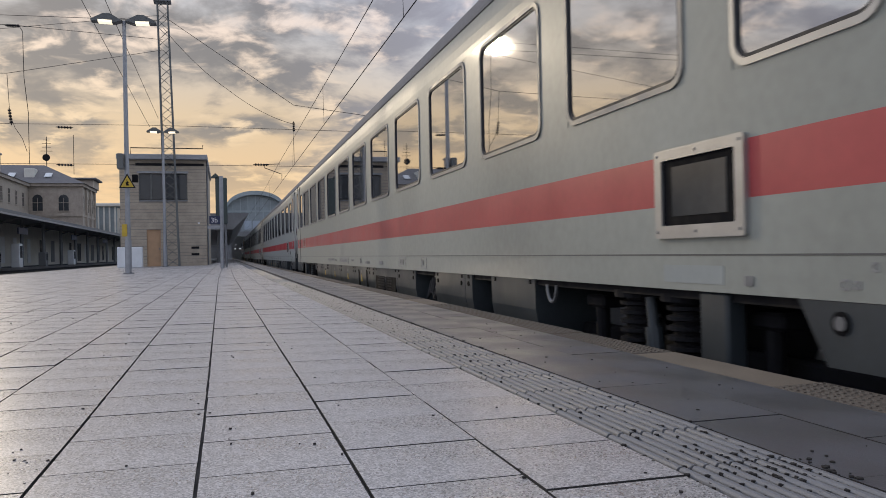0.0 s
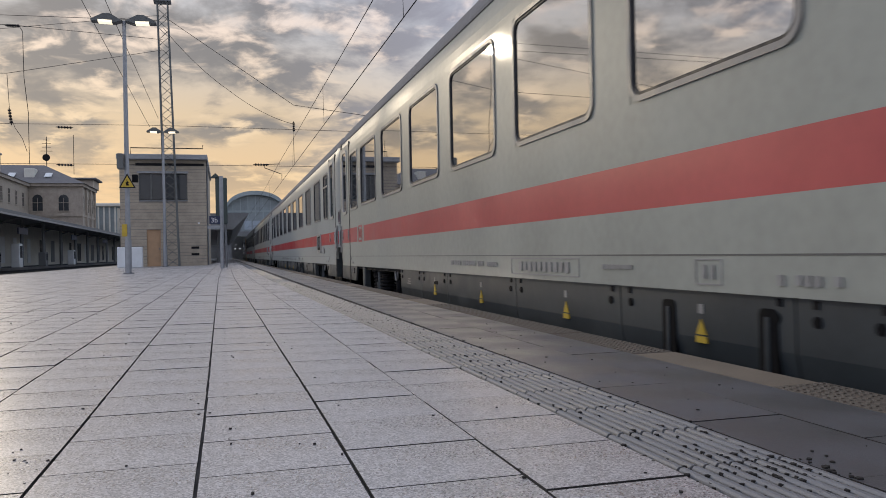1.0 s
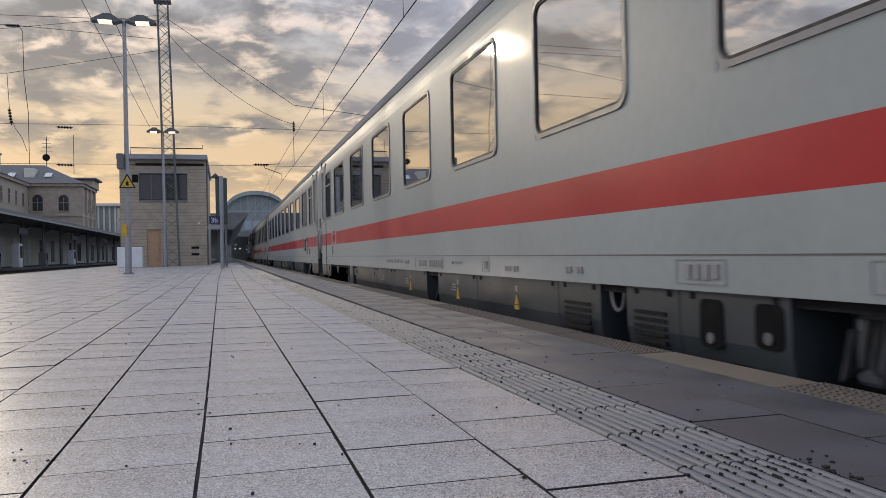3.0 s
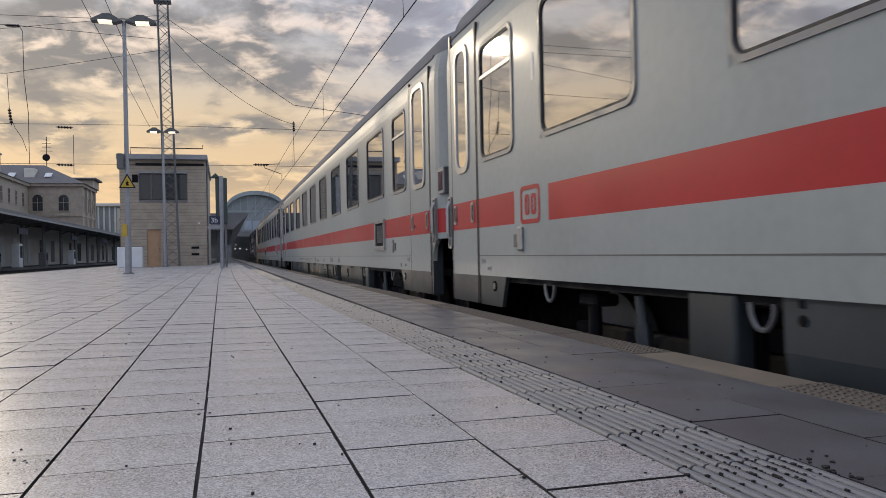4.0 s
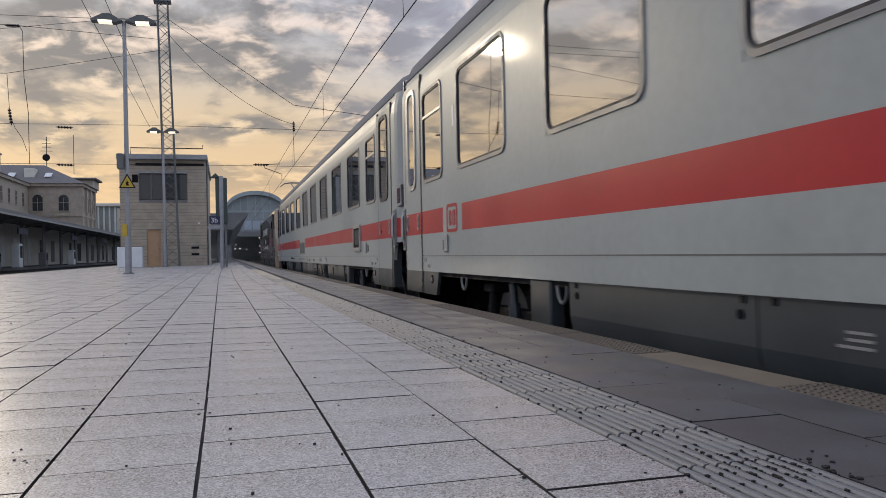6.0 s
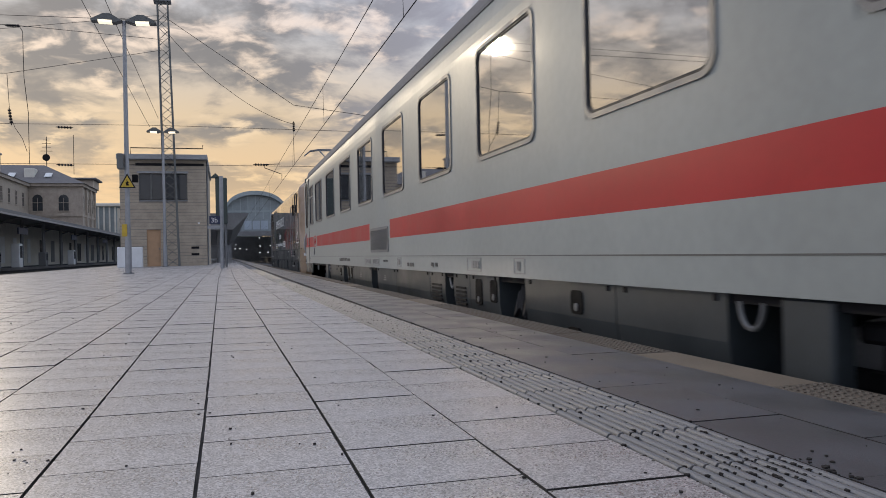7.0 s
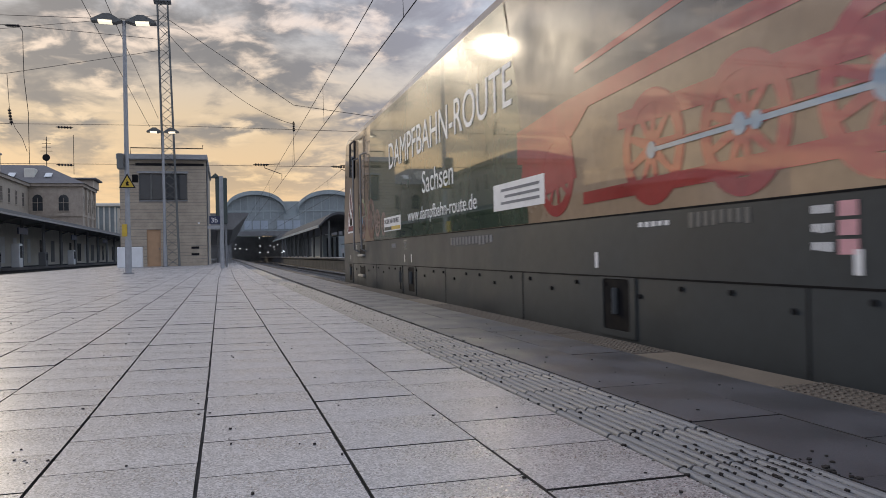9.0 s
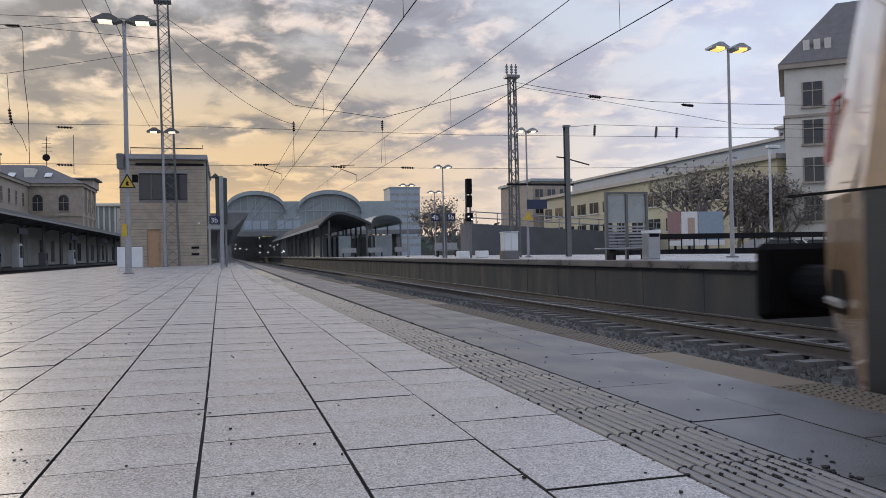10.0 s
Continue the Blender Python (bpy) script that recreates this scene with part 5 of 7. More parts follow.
        for yy in (yc - 0.40, yc + 0.40):
            bm = bmesh.new()
            path_tube(bm, [(XS, yy, 2.98), (XS - 0.08, yy, 2.95), (XS - 0.085, yy, 1.34), (XS, yy, 1.30)], 0.017, 8)
            part("handrail", bm, M_STEEL, d, "long steel handrail")
        for z0, z1 in ((1.22, 1.42), (0.87, 1.03)):
            bm = bmesh.new()
            o = rrect(yc - 0.27, yc + 0.27, z0, z1, 0.05, 3)
            vs = [bm.verts.new((XS - 0.003, *p)) for p in o]
            bm.faces.new(vs)
            stp = part("step_recess", bm, M_BLACK, d, "black step recess")
            bm = bmesh.new()
            box(bm, XS - 0.05, XS, yc - 0.25, yc + 0.27, z0 - 0.005, z0 + 0.035, 0.006)
            part("tread", bm, M_ALU, stp, "pale metal tread")
        # side window of the cab
        wy = yc - s * 0.95
        bm = bmesh.new()
        o = [(wy - 0.30, 2.72), (wy + 0.30, 2.72), (wy + 0.30, 3.34), (wy - s * 0.12 - 0.1, 3.34)] if s > 0 else [(wy - 0.30, 2.72), (wy + 0.30, 2.72), (wy + 0.2, 3.34), (wy - 0.30, 3.34)]
        vs = [bm.verts.new((XS - 0.006, *p)) for p in o]
        f = bm.faces.new(vs)
        f.normal_update()
        w = part("cab_window", bm, M_GLASS, c, "cab side window")
        bm = bmesh.new()
        path_tube(bm, [(XS - 0.008, *p) for p in o + [o[0]]], 0.016, 6)
        part("window_rubber", bm, M_RUBBER, w)
        bm = bmesh.new()
        box(bm, XS - 0.09, XS - 0.03, yc - s * 0.47 - 0.05, yc - s * 0.47 + 0.05, 2.62, 3.0, 0.02)
        part("mirror", bm, M_BLACK, c, "folded rear-view mirror")
    # noses: step boxes, windscreens, buffers, handles
    for s, yn in ((1, Y0), (-1, Y1)):
        def ny(d):
            return yn + s * d
        bm = bmesh.new()
        o = rrect(min(ny(0.12), ny(0.46)), max(ny(0.12), ny(0.46)), 0.96, 1.15, 0.07, 3)
        k = (HW - 1.02) / 0.72
        vs = [bm.verts.new((-(1.02 + k * abs(p[0] - yn)) - 0.012 * 1.0, p[0], p[1])) for p in o]
        f = bm.faces.new(vs)
        nr = part("nose_recess", bm, M_BLACK, c, "black foothold recess in the nose")
        bm = bmesh.new()
        path_tube(bm, [(-(1.02 + k * d) - 0.03, ny(d), 1.01) for d in (0.17, 0.42)], 0.02, 6)
        part("foothold", bm, M_ALU, nr, "pale foothold bar")
        bm = bmesh.new()
        vs = [bm.verts.new((-(1.02 + k * d) - 0.012, ny(d), z)) for d, z in ((0.24, 1.24), (0.54, 1.24), (0.54, 1.33), (0.24, 1.33))]
        bm.faces.new(vs)
        if s > 0:
            part("label_plate", bm, M_SIGNWHITE, c, "white label on the nose")
        else:
            bm.free()
        # windscreen
        bm = bmesh.new()
        vs = []
        for x, z in ((-0.95, 2.35), (0.95, 2.35), (0.85, 3.30), (-0.85, 3.30)):
            kk = (z - 1.47) / 2.0
            vs.append(bm.verts.new((x, ny(0.0) + s * 0.55 * kk - s * 0.012, z)))
        bm.faces.new(vs if s > 0 else vs[::-1])
        part("windscreen", bm, M_GLASS, c, "dark sloping windscreen")
        bm = bmesh.new()
        path_tube(bm, [(-0.95, ny(0.02), 1.62), (-0.97, ny(-0.03), 1.66), (-0.97, ny(0.02), 1.95), (-0.95, ny(0.12), 2.0)], 0.016, 8)
        part("red_handle", bm, M_WRAPRED, c, "red shunter's handle")
        for bx in (-0.875, 0.875):
            bm = bmesh.new()
            tube(bm, (bx, ny(0.1), 1.05), (bx, ny(-0.30), 1.05), 0.11, n=14)
            box(bm, bx - 0.27, bx + 0.27, min(ny(-0.30), ny(-0.38)), max(ny(-0.30), ny(-0.38)), 0.88, 1.27, 0.03)
            part("buffer", bm, M_BLACK, c, "black rectangular buffer")
        bm = bmesh.new()
        box(bm, -0.9, 0.9, min(ny(0.05), ny(0.3)), max(ny(0.05), ny(0.3)), 0.25, 0.72, 0.03)
        part("rail_guard", bm, M_BLACK, c, "black rail guard")
    # running gear in the dark
    for yc in (5.0, 14.56):
        b = part("bogie", box(bmesh.new(), -1.15, 1.15, yc - 1.9, yc + 1.9, 0.45, 0.66, 0.03), M_UNDER, c, "black bogie")
        for dy in (-1.32, 1.32):
            for sx in (-0.76, 0.76):
                bm = bmesh.new()
                tube(bm, (sx - 0.07, yc + dy, 0.55), (sx + 0.07, yc + dy, 0.55), 0.55, n=28)
                part("wheel", bm, M_STEEL, b, "steel wheel")
    # roof vents and pantograph
    for yy in (4.6, 6.2, 7.8, 10.4, 12.0, 13.6):
        bm = bmesh.new()
        a, b = Vector((-1.39, 0, 3.535)), Vector((-1.20, 0, 3.711))
        o = Vector((-0.008, 0, 0.008))
        vs = [bm.verts.new(p + o + Vector((0, d, 0))) for p, d in ((a, yy), (a, yy + 1.1), (b, yy + 0.95), (b, yy + 0.15))]
        f = bm.faces.new(vs)
        bmesh.ops.solidify(bm, geom=[f], thickness=0.006)
        part("roof_vent", bm, M_BLACK, c, "black roof vent")
    py = 4.0
    panto = part("pantograph", box(bmesh.new(), -0.55, 0.55, py - 0.6, py + 0.7, 3.96, 4.04, 0.01), M_STEEL, c, "raised pantograph")
    bm = bmesh.new()
    for sx in (-0.3, 0.3):
        path_tube(bm, [(sx, py + 0.6, 4.05), (sx * 0.7, py - 0.75, 4.50), (sx * 1.4, py + 0.35, 5.02)], 0.028, 6)
    part("arm", bm, M_STEEL, panto, "folding arms")
    bm = bmesh.new()
    for dy in (0.2, 0.5):
        path_tube(bm, [(-0.98, py + dy, 4.86), (-0.78, py + dy, 5.02), (-0.5, py + dy, 5.07), (0.5, py + dy, 5.07), (0.78, py + dy, 5.02), (0.98, py + dy, 4.86)], 0.022, 6)
    part("contact_strip", bm, M_STEEL, panto, "contact strips with bent horns")
    return c


train.append((build_loco(81.27), 81.27))


# ---- lamps, masts, signs ----
def platform_lamp(x, y, z, top, span, glow, label, group, slim=1.0):
    """A tapered post with two shallow hooded heads on a short cross arm."""
    c = empty("platform_lamp", Matrix.Translation((x, y, z)), label, "street lamp", group)
    H = top - z
    bm = bmesh.new()
    tube(bm, (0, 0, 0), (0, 0, 1.1), 0.105 * slim, 0.105 * slim, 14)
    tube(bm, (0, 0, 1.1), (0, 0, H), 0.085 * slim, 0.06 * slim, 14)
    part("post", bm, M_GALV, c, "galvanised post")
    bm = bmesh.new()
    tube(bm, (0, 0, 0), (0, 0, 0.04), 0.17, n=12)
    part("foot_plate", bm, M_STEEL, c)
    for s in (-1, 1):
        bm = bmesh.new()
        a, b = s * 0.05, s * span
        prism(bm, [(a, H - 0.02), (s * span * 0.30, H - 0.10), (b, H - 0.06), (b, H - 0.01), (s * span * 0.62, H + 0.19 * slim), (s * span * 0.42, H + 0.19 * slim)], 1, -0.17, 0.17)
        hd = part("lamp_head", bm, M_MAST if slim == 1.0 else M_GALV, c, "shallow hooded lamp head")
        bm = bmesh.new()
        prism(bm, [(s * span * 0.36, H - 0.104), (s * span * 0.78, H - 0.088), (s * span * 0.78, H - 0.02), (s * span * 0.36, H - 0.03)], 1, -0.178, 0.12)
        part("lamp_glass", bm, glow, hd, "lit lamp glass")
    return c


def lattice_mast(x, y, z, top, w0, w1, label, group, lean=0.0):
    c = empty("lattice_mast", pose(x, y, z, 0, lean, 0), label, "mast", group)
    H = top - z
    legs = [(-1, -1), (1, -1), (1, 1), (-1, 1)]
    for sx, sy in legs:
        bm = bmesh.new()
        tube(bm, (sx * w0, sy * w0, 0), (sx * w1, sy * w1, H), 0.05, 0.04, 5)
        part("leg", bm, M_MAST, c, "steel angle leg")
    bm = bmesh.new()
    n = int(H / 0.55)
    for k in range(n):
        za, zb = H * k / n, H * (k + 1) / n
        wa, wb = w0 + (w1 - w0) * k / n, w0 + (w1 - w0) * (k + 1) / n
        for i in range(4):
            p, r = legs[i], legs[(i + 1) % 4]
            a, b = (p, r) if k % 2 else (r, p)
            tube(bm, (a[0] * wa, a[1] * wa, za), (b[0] * wb, b[1] * wb, zb), 0.022, n=4, caps=False)
    tagged(part("bracing", bm, M_MAST, c, "zigzag bracing"), kind="stuff")
    bm = bmesh.new()
    box(bm, -w1 - 0.2, w1 + 0.2, -w1 - 0.1, w1 + 0.1, H - 0.15, H, 0.02)
    for sx in (-0.25, 0.0, 0.22):
        tube(bm, (sx, 0, H), (sx, 0, H + 0.55), 0.035, n=6)
        for i in range(3):
            tube(bm, (sx, 0, H + 0.12 + i * 0.13), (sx, 0, H + 0.18 + i * 0.13), 0.07, n=8)
    part("head", bm, M_STEEL, c, "mast head with insulators")
    return c


def insulator(x, y, z, dx, dz, L, group="insulators on the span wires"):
    bm = bmesh.new()
    d = Vector((dx, 0, dz)).normalized()
    o = Vector((x, y, z))
    tube(bm, o - d * L / 2, o + d * L / 2, 0.025, n=6)
    for k in range(5):
        a = o + d * (L * (0.12 + 0.17 * k) - L / 2)
        tube(bm, a, a + d * L * 0.09, 0.07, n=8)
    ob = part("insulator", bm, M_UNDER)
    return tagged(ob, "dark ribbed insulator hanging in the span wires", "insulator", group)


def wire(pts, r, name="overhead_wire", label="thin dark overhead wire", sag=0.0):
    """A wire through the points, each span hanging by sag."""
    bm = bmesh.new()
    out = []
    for a, b in zip(pts, pts[1:]):
        a, b = Vector(a), Vector(b)
        n = 10 if sag else 1
        for k in range(n):
            f = k / n
            p = a.lerp(b, f)
            p.z -= sag * 4 * f * (1 - f)
            out.append(p)
    out.append(Vector(pts[-1]))
    path_tube(bm, out, r, 5)
    ob = part(name, bm, M_UNDER)
    return tagged(ob, label, "wire", "overhead wires")


def build_left_side():
    L = "lamps along the platform"
    platform_lamp(-3.08, 27.69, 0, 8.28, 1.0, M_LAMPGLOW, "galvanised platform lamp with two lit heads", L)
    platform_lamp(-3.27, 46.6, 0, 7.55, 0.85, M_LAMPGLOW, "galvanised platform lamp farther down the platform", L)
    lattice_mast(-2.98, 48.6, 0, 15.5, 0.36, 0.28, "tall grey lattice mast carrying overhead wires", "lattice masts", -1.2)
    # speaker case and warning signs at the first lamp
    bm = bmesh.new()
    box(bm, -3.36, -3.17, 27.45, 27.8, 3.42, 3.92, 0.02)
    tagged(part("loudspeaker", bm, M_MAST), "grey loudspeaker case fixed to the lamp post", "loudspeaker")
    ws = empty("warning_sign", Matrix.Translation((-3.06, 27.56, 2.80)), "yellow triangular warning sign on the lamp post", "sign", "warning signs")
    bm = bmesh.new()
    prism(bm, [(-0.26, 0.0), (0.26, 0.0), (0.0, 0.48)], 1, 0, 0.012)
    part("plate", bm, M_UNDER, ws, "black rim")
    bm = bmesh.new()
    prism(bm, [(-0.20, 0.035), (0.20, 0.035), (0.0, 0.40)], 1, -0.004, 0.004)
    part("face", bm, M_SIGNYEL, ws, "yellow face")
    bm = bmesh.new()
    prism(bm, [(-0.03, 0.08), (0.06, 0.08), (0.02, 0.17), (0.06, 0.17), (-0.03, 0.28), (-0.01, 0.19), (-0.05, 0.19)], 1, -0.008, 0.0)
    part("flash", bm, M_BLACK, ws, "black flash")
    bm = bmesh.new()
    box(bm, -3.24, -3.09, 27.54, 27.56, 1.22, 1.62)
    s2 = tagged(part("notice_plate", bm, M_SIGNYEL), "small yellow notice plate on the lamp post", "sign", "warning signs")
    bm = bmesh.new()
    box(bm, -2.92, -2.74, 27.60, 27.8, 3.0, 3.25, 0.02)
    tagged(part("camera_case", bm, M_BLACK), "small dark case fixed to the lamp post", "case")
    # track number sign and dark signal at the platform edge
    sg = empty("platform_sign", Matrix.Translation((-0.15, 35.7, 0)), "slim post with a blue platform number sign", "sign", "platform number signs")
    bm = bmesh.new()
    tube(bm, (0, 0, 0), (0, 0, 4.0), 0.09, n=12)
    part("post", bm, M_GALV, sg, "grey post")
    bm = bmesh.new()
    box(bm, -0.52, -0.06, -0.06, 0.0, 1.93, 2.27, 0.01)
    p = part("board", bm, M_SIGNBLUE, sg, "dark blue board")
    text("3b", 0.30, Matrix.Translation((-0.46, -0.064, 1.99)) @ FRONT, M_SIGNWHITE, p, "lettering", "white platform number 3b")
    bm = bmesh.new()
    box(bm, -0.6, -0.05, -0.05, 0.05, 1.72, 1.86)
    part("lower_board", bm, M_GALV, sg)
    sb = empty("signal", Matrix.Translation((-0.2, 38.0, 0)), "dark railway signal seen from behind", "signal", "signals")
    bm = bmesh.new()
    box(bm, -0.22, 0.30, -0.15, 0.25, 2.0, 4.15, 0.04)
    part("housing", bm, M_SIGGREEN, sb, "dark signal housing")
    bm = bmesh.new()
    prism(bm, [(-0.42, 4.15), (0.0, 4.15), (-0.21, 4.35)], 1, -0.2, 0.3)
    part("cap", bm, M_SIGGREEN, sb)
    bm = bmesh.new()
    tube(bm, (0.05, 0.05, 0), (0.05, 0.05, 2.1), 0.08, n=10)
    tube(bm, (0.22, 0.05, 0), (0.22, 0.05, 2.1), 0.05, n=10)
    part("post", bm, M_CANOPY, sb)
    # white cabinet
    cb = part("body", box(bmesh.new(), -5.7, -4.42, 46.0, 46.6, 0.0, 1.12, 0.03), M_WHITEBOX)
    cab = empty("white_cabinet", Matrix.Identity(4), "white painted metal cabinet before the signal building", "cabinet", "cabinets")
    cb.parent = cab
    bm = bmesh.new()
    box(bm, -5.07, -5.06, 45.99, 46.01, 0.06, 1.06)
    part("door_joint", bm, M_STEEL, cab)


def build_signal_building():
    """Two-storey flat-roofed brick building on the platform, with a band of upper windows and an orange-brown door."""
    X0, X1, Y0, Y1, H = -5.98, -1.10, 50.0, 63.0, 6.35
    b = empty("signal_building", Matrix.Identity(4), "two-storey beige brick signal building with a flat roof", "building")
    holes = [(-4.92, -2.17, 3.95, 5.55), (-4.52, -3.74, 0.0, 2.20)]
    xs = sorted({X0, X1, *[v for h in holes for v in h[:2]]})
    zs = sorted({0.0, H, *[v for h in holes for v in h[2:]]})
    bm = bmesh.new()
    for i in range(len(xs) - 1):
        for j in range(len(zs) - 1):
            cx, cz = (xs[i] + xs[i + 1]) / 2, (zs[j] + zs[j + 1]) / 2
            if not any(h[0] < cx < h[1] and h[2] < cz < h[3] for h in holes):
                box(bm, xs[i], xs[i + 1], Y0, Y0 + 0.35, zs[j], zs[j + 1])
    bmesh.ops.remove_doubles(bm, verts=bm.verts[:], dist=0.0001)
    part("front_wall", bm, M_BRICK, b, "beige brick front")
    # courses of the brickwork, left and right of the openings
    for k in range(1, int(H / 0.20)):
        z = k * 0.20
        cut = [h for h in holes if h[2] - 0.02 < z < h[3]]
        ends = [X0] + [v for h in sorted(cut) for v in h[:2]] + [X1]
        for a, e in zip(ends[::2], ends[1::2]):
            part("course_joint", box(bmesh.new(), a, e, Y0 - 0.004, Y0 - 0.001, z, z + 0.018), M_SLATE, b)
    part("side_wall", box(bmesh.new(), X1 - 0.35, X1, Y0 + 0.35, Y1, 0, H), M_BRICK, b)
    part("side_wall", box(bmesh.new(), X0, X0 + 0.35, Y0 + 0.35, Y1, 0, H), M_BRICK, b)
    part("back_wall", box(bmesh.new(), X0 + 0.35, X1 - 0.35, Y1 - 0.35, Y1, 0, H), M_BRICK, b)
    roof = part("roof", box(bmesh.new(), X0 - 0.12, X1 + 0.12, Y0 - 0.45, Y1 + 0.2, H, H + 0.30, 0.02), M_GALV, b, "flat roof with a pale metal edge")
    # black strip painted on as the shade below the roof edge
    part("roof_shade_strip", box(bmesh.new(), X0 + 0.9, X1 - 0.1, Y0 - 0.06, Y0 - 0.002, H - 0.34, H - 0.2), M_UNDER, roof)
    bm = bmesh.new()
    path_tube(bm, [(X0 + 0.6, Y0 + 0.3, H + 0.3), (X0 + 0.6, Y0 + 0.3, H + 0.75), (X1 - 0.15, Y0 + 0.3, H + 0.75), (X1 - 0.15, Y0 + 0.3, H + 0.95)], 0.03, 6)
    part("roof_rail", bm, M_UNDER, roof, "dark roof rail")
    w = part("window", box(bmesh.new(), -4.92, -2.17, Y0 - 0.06, Y0 + 0.05, 3.87, 3.95), M_STEEL, b, "band of upper windows")
    for k in range(4):
        xx = -4.92 + k * 0.6875
        part("pane", box(bmesh.new(), xx + 0.05, xx + 0.64, Y0 + 0.14, Y0 + 0.16, 4.0, 5.5), M_DARKWIN, w, "dark window pane")
    for k in range(5):
        xx = -4.92 + k * 0.6875
        part("mullion", box(bmesh.new(), xx - 0.04, xx + 0.05, Y0 + 0.06, Y0 + 0.2, 3.95, 5.55), M_MAST, w)
    part("lintel", box(bmesh.new(), -5.0, -2.1, Y0 - 0.03, Y0 + 0.1, 5.552, 5.68), M_GALV, w)
    d = part("door", box(bmesh.new(), -4.52, -3.74, Y0 + 0.10, Y0 + 0.16, 0.0, 2.20), M_PAINTDOOR, b, "orange-brown door")
    part("door_handle", box(bmesh.new(), -3.86, -3.82, Y0 + 0.05, Y0 + 0.10, 1.0, 1.12), M_STEEL, d)
    for zz in (1.02, 0.62):
        part("vent", box(bmesh.new(), -2.0, -1.55, Y0 - 0.03, Y0 - 0.002, zz, zz + 0.13), M_UNDER, b, "small dark vent")
    part("wall_lamp", box(bmesh.new(), -1.6, -1.5, Y0 - 0.06, Y0 - 0.002, 2.5, 2.6), M_SIGNWHITE, b)
    bm = bmesh.new()
    tube(bm, (X1 + 0.06, Y0 + 0.6, 0), (X1 + 0.06, Y0 + 0.6, H), 0.05, n=8)
    part("downpipe", bm, M_CANOPY, b, "dark downpipe")
    # canopy over the platform behind it
    for k, (x0, x1, y0, y1, z0, z1) in enumerate(((0.25, 1.85, 70.0, 150.0, 2.6, 4.1),)):
        c = empty("platform_canopy", Matrix.Identity(4), "dark canopy over the platform with a slanted fascia", "canopy", "platform canopies")
        bm = bmesh.new()
        prism(bm, [(-6.0, 4.1), (1.9, 4.1), (1.75, 3.9), (0.6, 2.75), (-6.0, 2.75)], 1, 68.0, 165.0)
        part("roof", bm, M_CANOPY, c, "dark roof with a slanted edge")
        for yy in range(70, 160, 12):
            bm = bmesh.new()
            tube(bm, (-0.6, yy, 0), (-0.6, yy, 2.8), 0.14, n=8)
            part("post", bm, M_CANOPY, c)


def facade_windows(parent, face, xs, zs, w, h, depth=0.12, arch=False):
    """Windows with frame and sill on a wall; face: 'y' (faces -y at y) 'x' (faces -x at x) or 'X' (faces +x at x)."""
    axis, k = face
    for a in xs:
        for z in zs:
            bm = bmesh.new()
            o = [(a - w / 2, z), (a + w / 2, z), (a + w / 2, z + h)] + ([(a + w * 0.3, z + h + w * 0.28), (a, z + h + w * 0.38), (a - w * 0.3, z + h + w * 0.28)] if arch else []) + [(a - w / 2, z + h)]
            ax = 1 if axis == "y" else 0
            prism(bm, o, ax, k - 0.02, k + 0.05 if axis != "X" else k + 0.02)
            win = part("window", bm, M_DARKWIN, parent, "dark window")
            bm = bmesh.new()
            t = 0.09
            for (a0, a1, z0, z1) in ((a - w / 2 - t, a - w / 2, z, z + h), (a + w / 2, a + w / 2 + t, z, z + h), (a - 0.03, a + 0.03, z, z + h), (a - w / 2, a + w / 2, z + h * 0.62, z + h * 0.62 + 0.06)):
                if axis == "y":
                    box(bm, a0, a1, k - 0.06, k + 0.02, z0, z1)
                else:
                    box(bm, k - 0.06 + 0.04 * (axis == "X"), k + 0.02 + 0.04 * (axis == "X"), a0, a1, z0, z1)
            part("frame", bm, M_SANDST, win)
            bm = bmesh.new()
            if axis == "y":
                box(bm, a - w / 2 - 0.15, a + w / 2 + 0.15, k - 0.16, k + 0.02, z - 0.14, z)
            else:
                box(bm, k - 0.16 + 0.14 * (axis == "X"), k + 0.02 + 0.14 * (axis == "X"), a - w / 2 - 0.15, a + w / 2 + 0.15, z - 0.14, z)
            part("sill", bm, M_SANDST, win)


def hip_roof(bm, x0, x1, y0, y1, z0, z1, inset, over=0.5):
    a = [(x0 - over, y0 - over, z0), (x1 + over, y0 - over, z0), (x1 + over, y1 + over, z0), (x0 - over, y1 + over, z0)]
    b = [(x0 + inset, y0 + inset, z1), (x1 - inset, y0 + inset, z1), (x1 - inset, y1 - inset, z1), (x0 + inset, y1 - inset, z1)]
    va, vb = [bm.verts.new(p) for p in a], [bm.verts.new(p) for p in b]
    for i in range(4):
        bm.faces.new((va[i], va[(i + 1) % 4], vb[(i + 1) % 4], vb[i]))
    bm.faces.new(vb)
    bm.faces.new(va[::-1])
    return bm


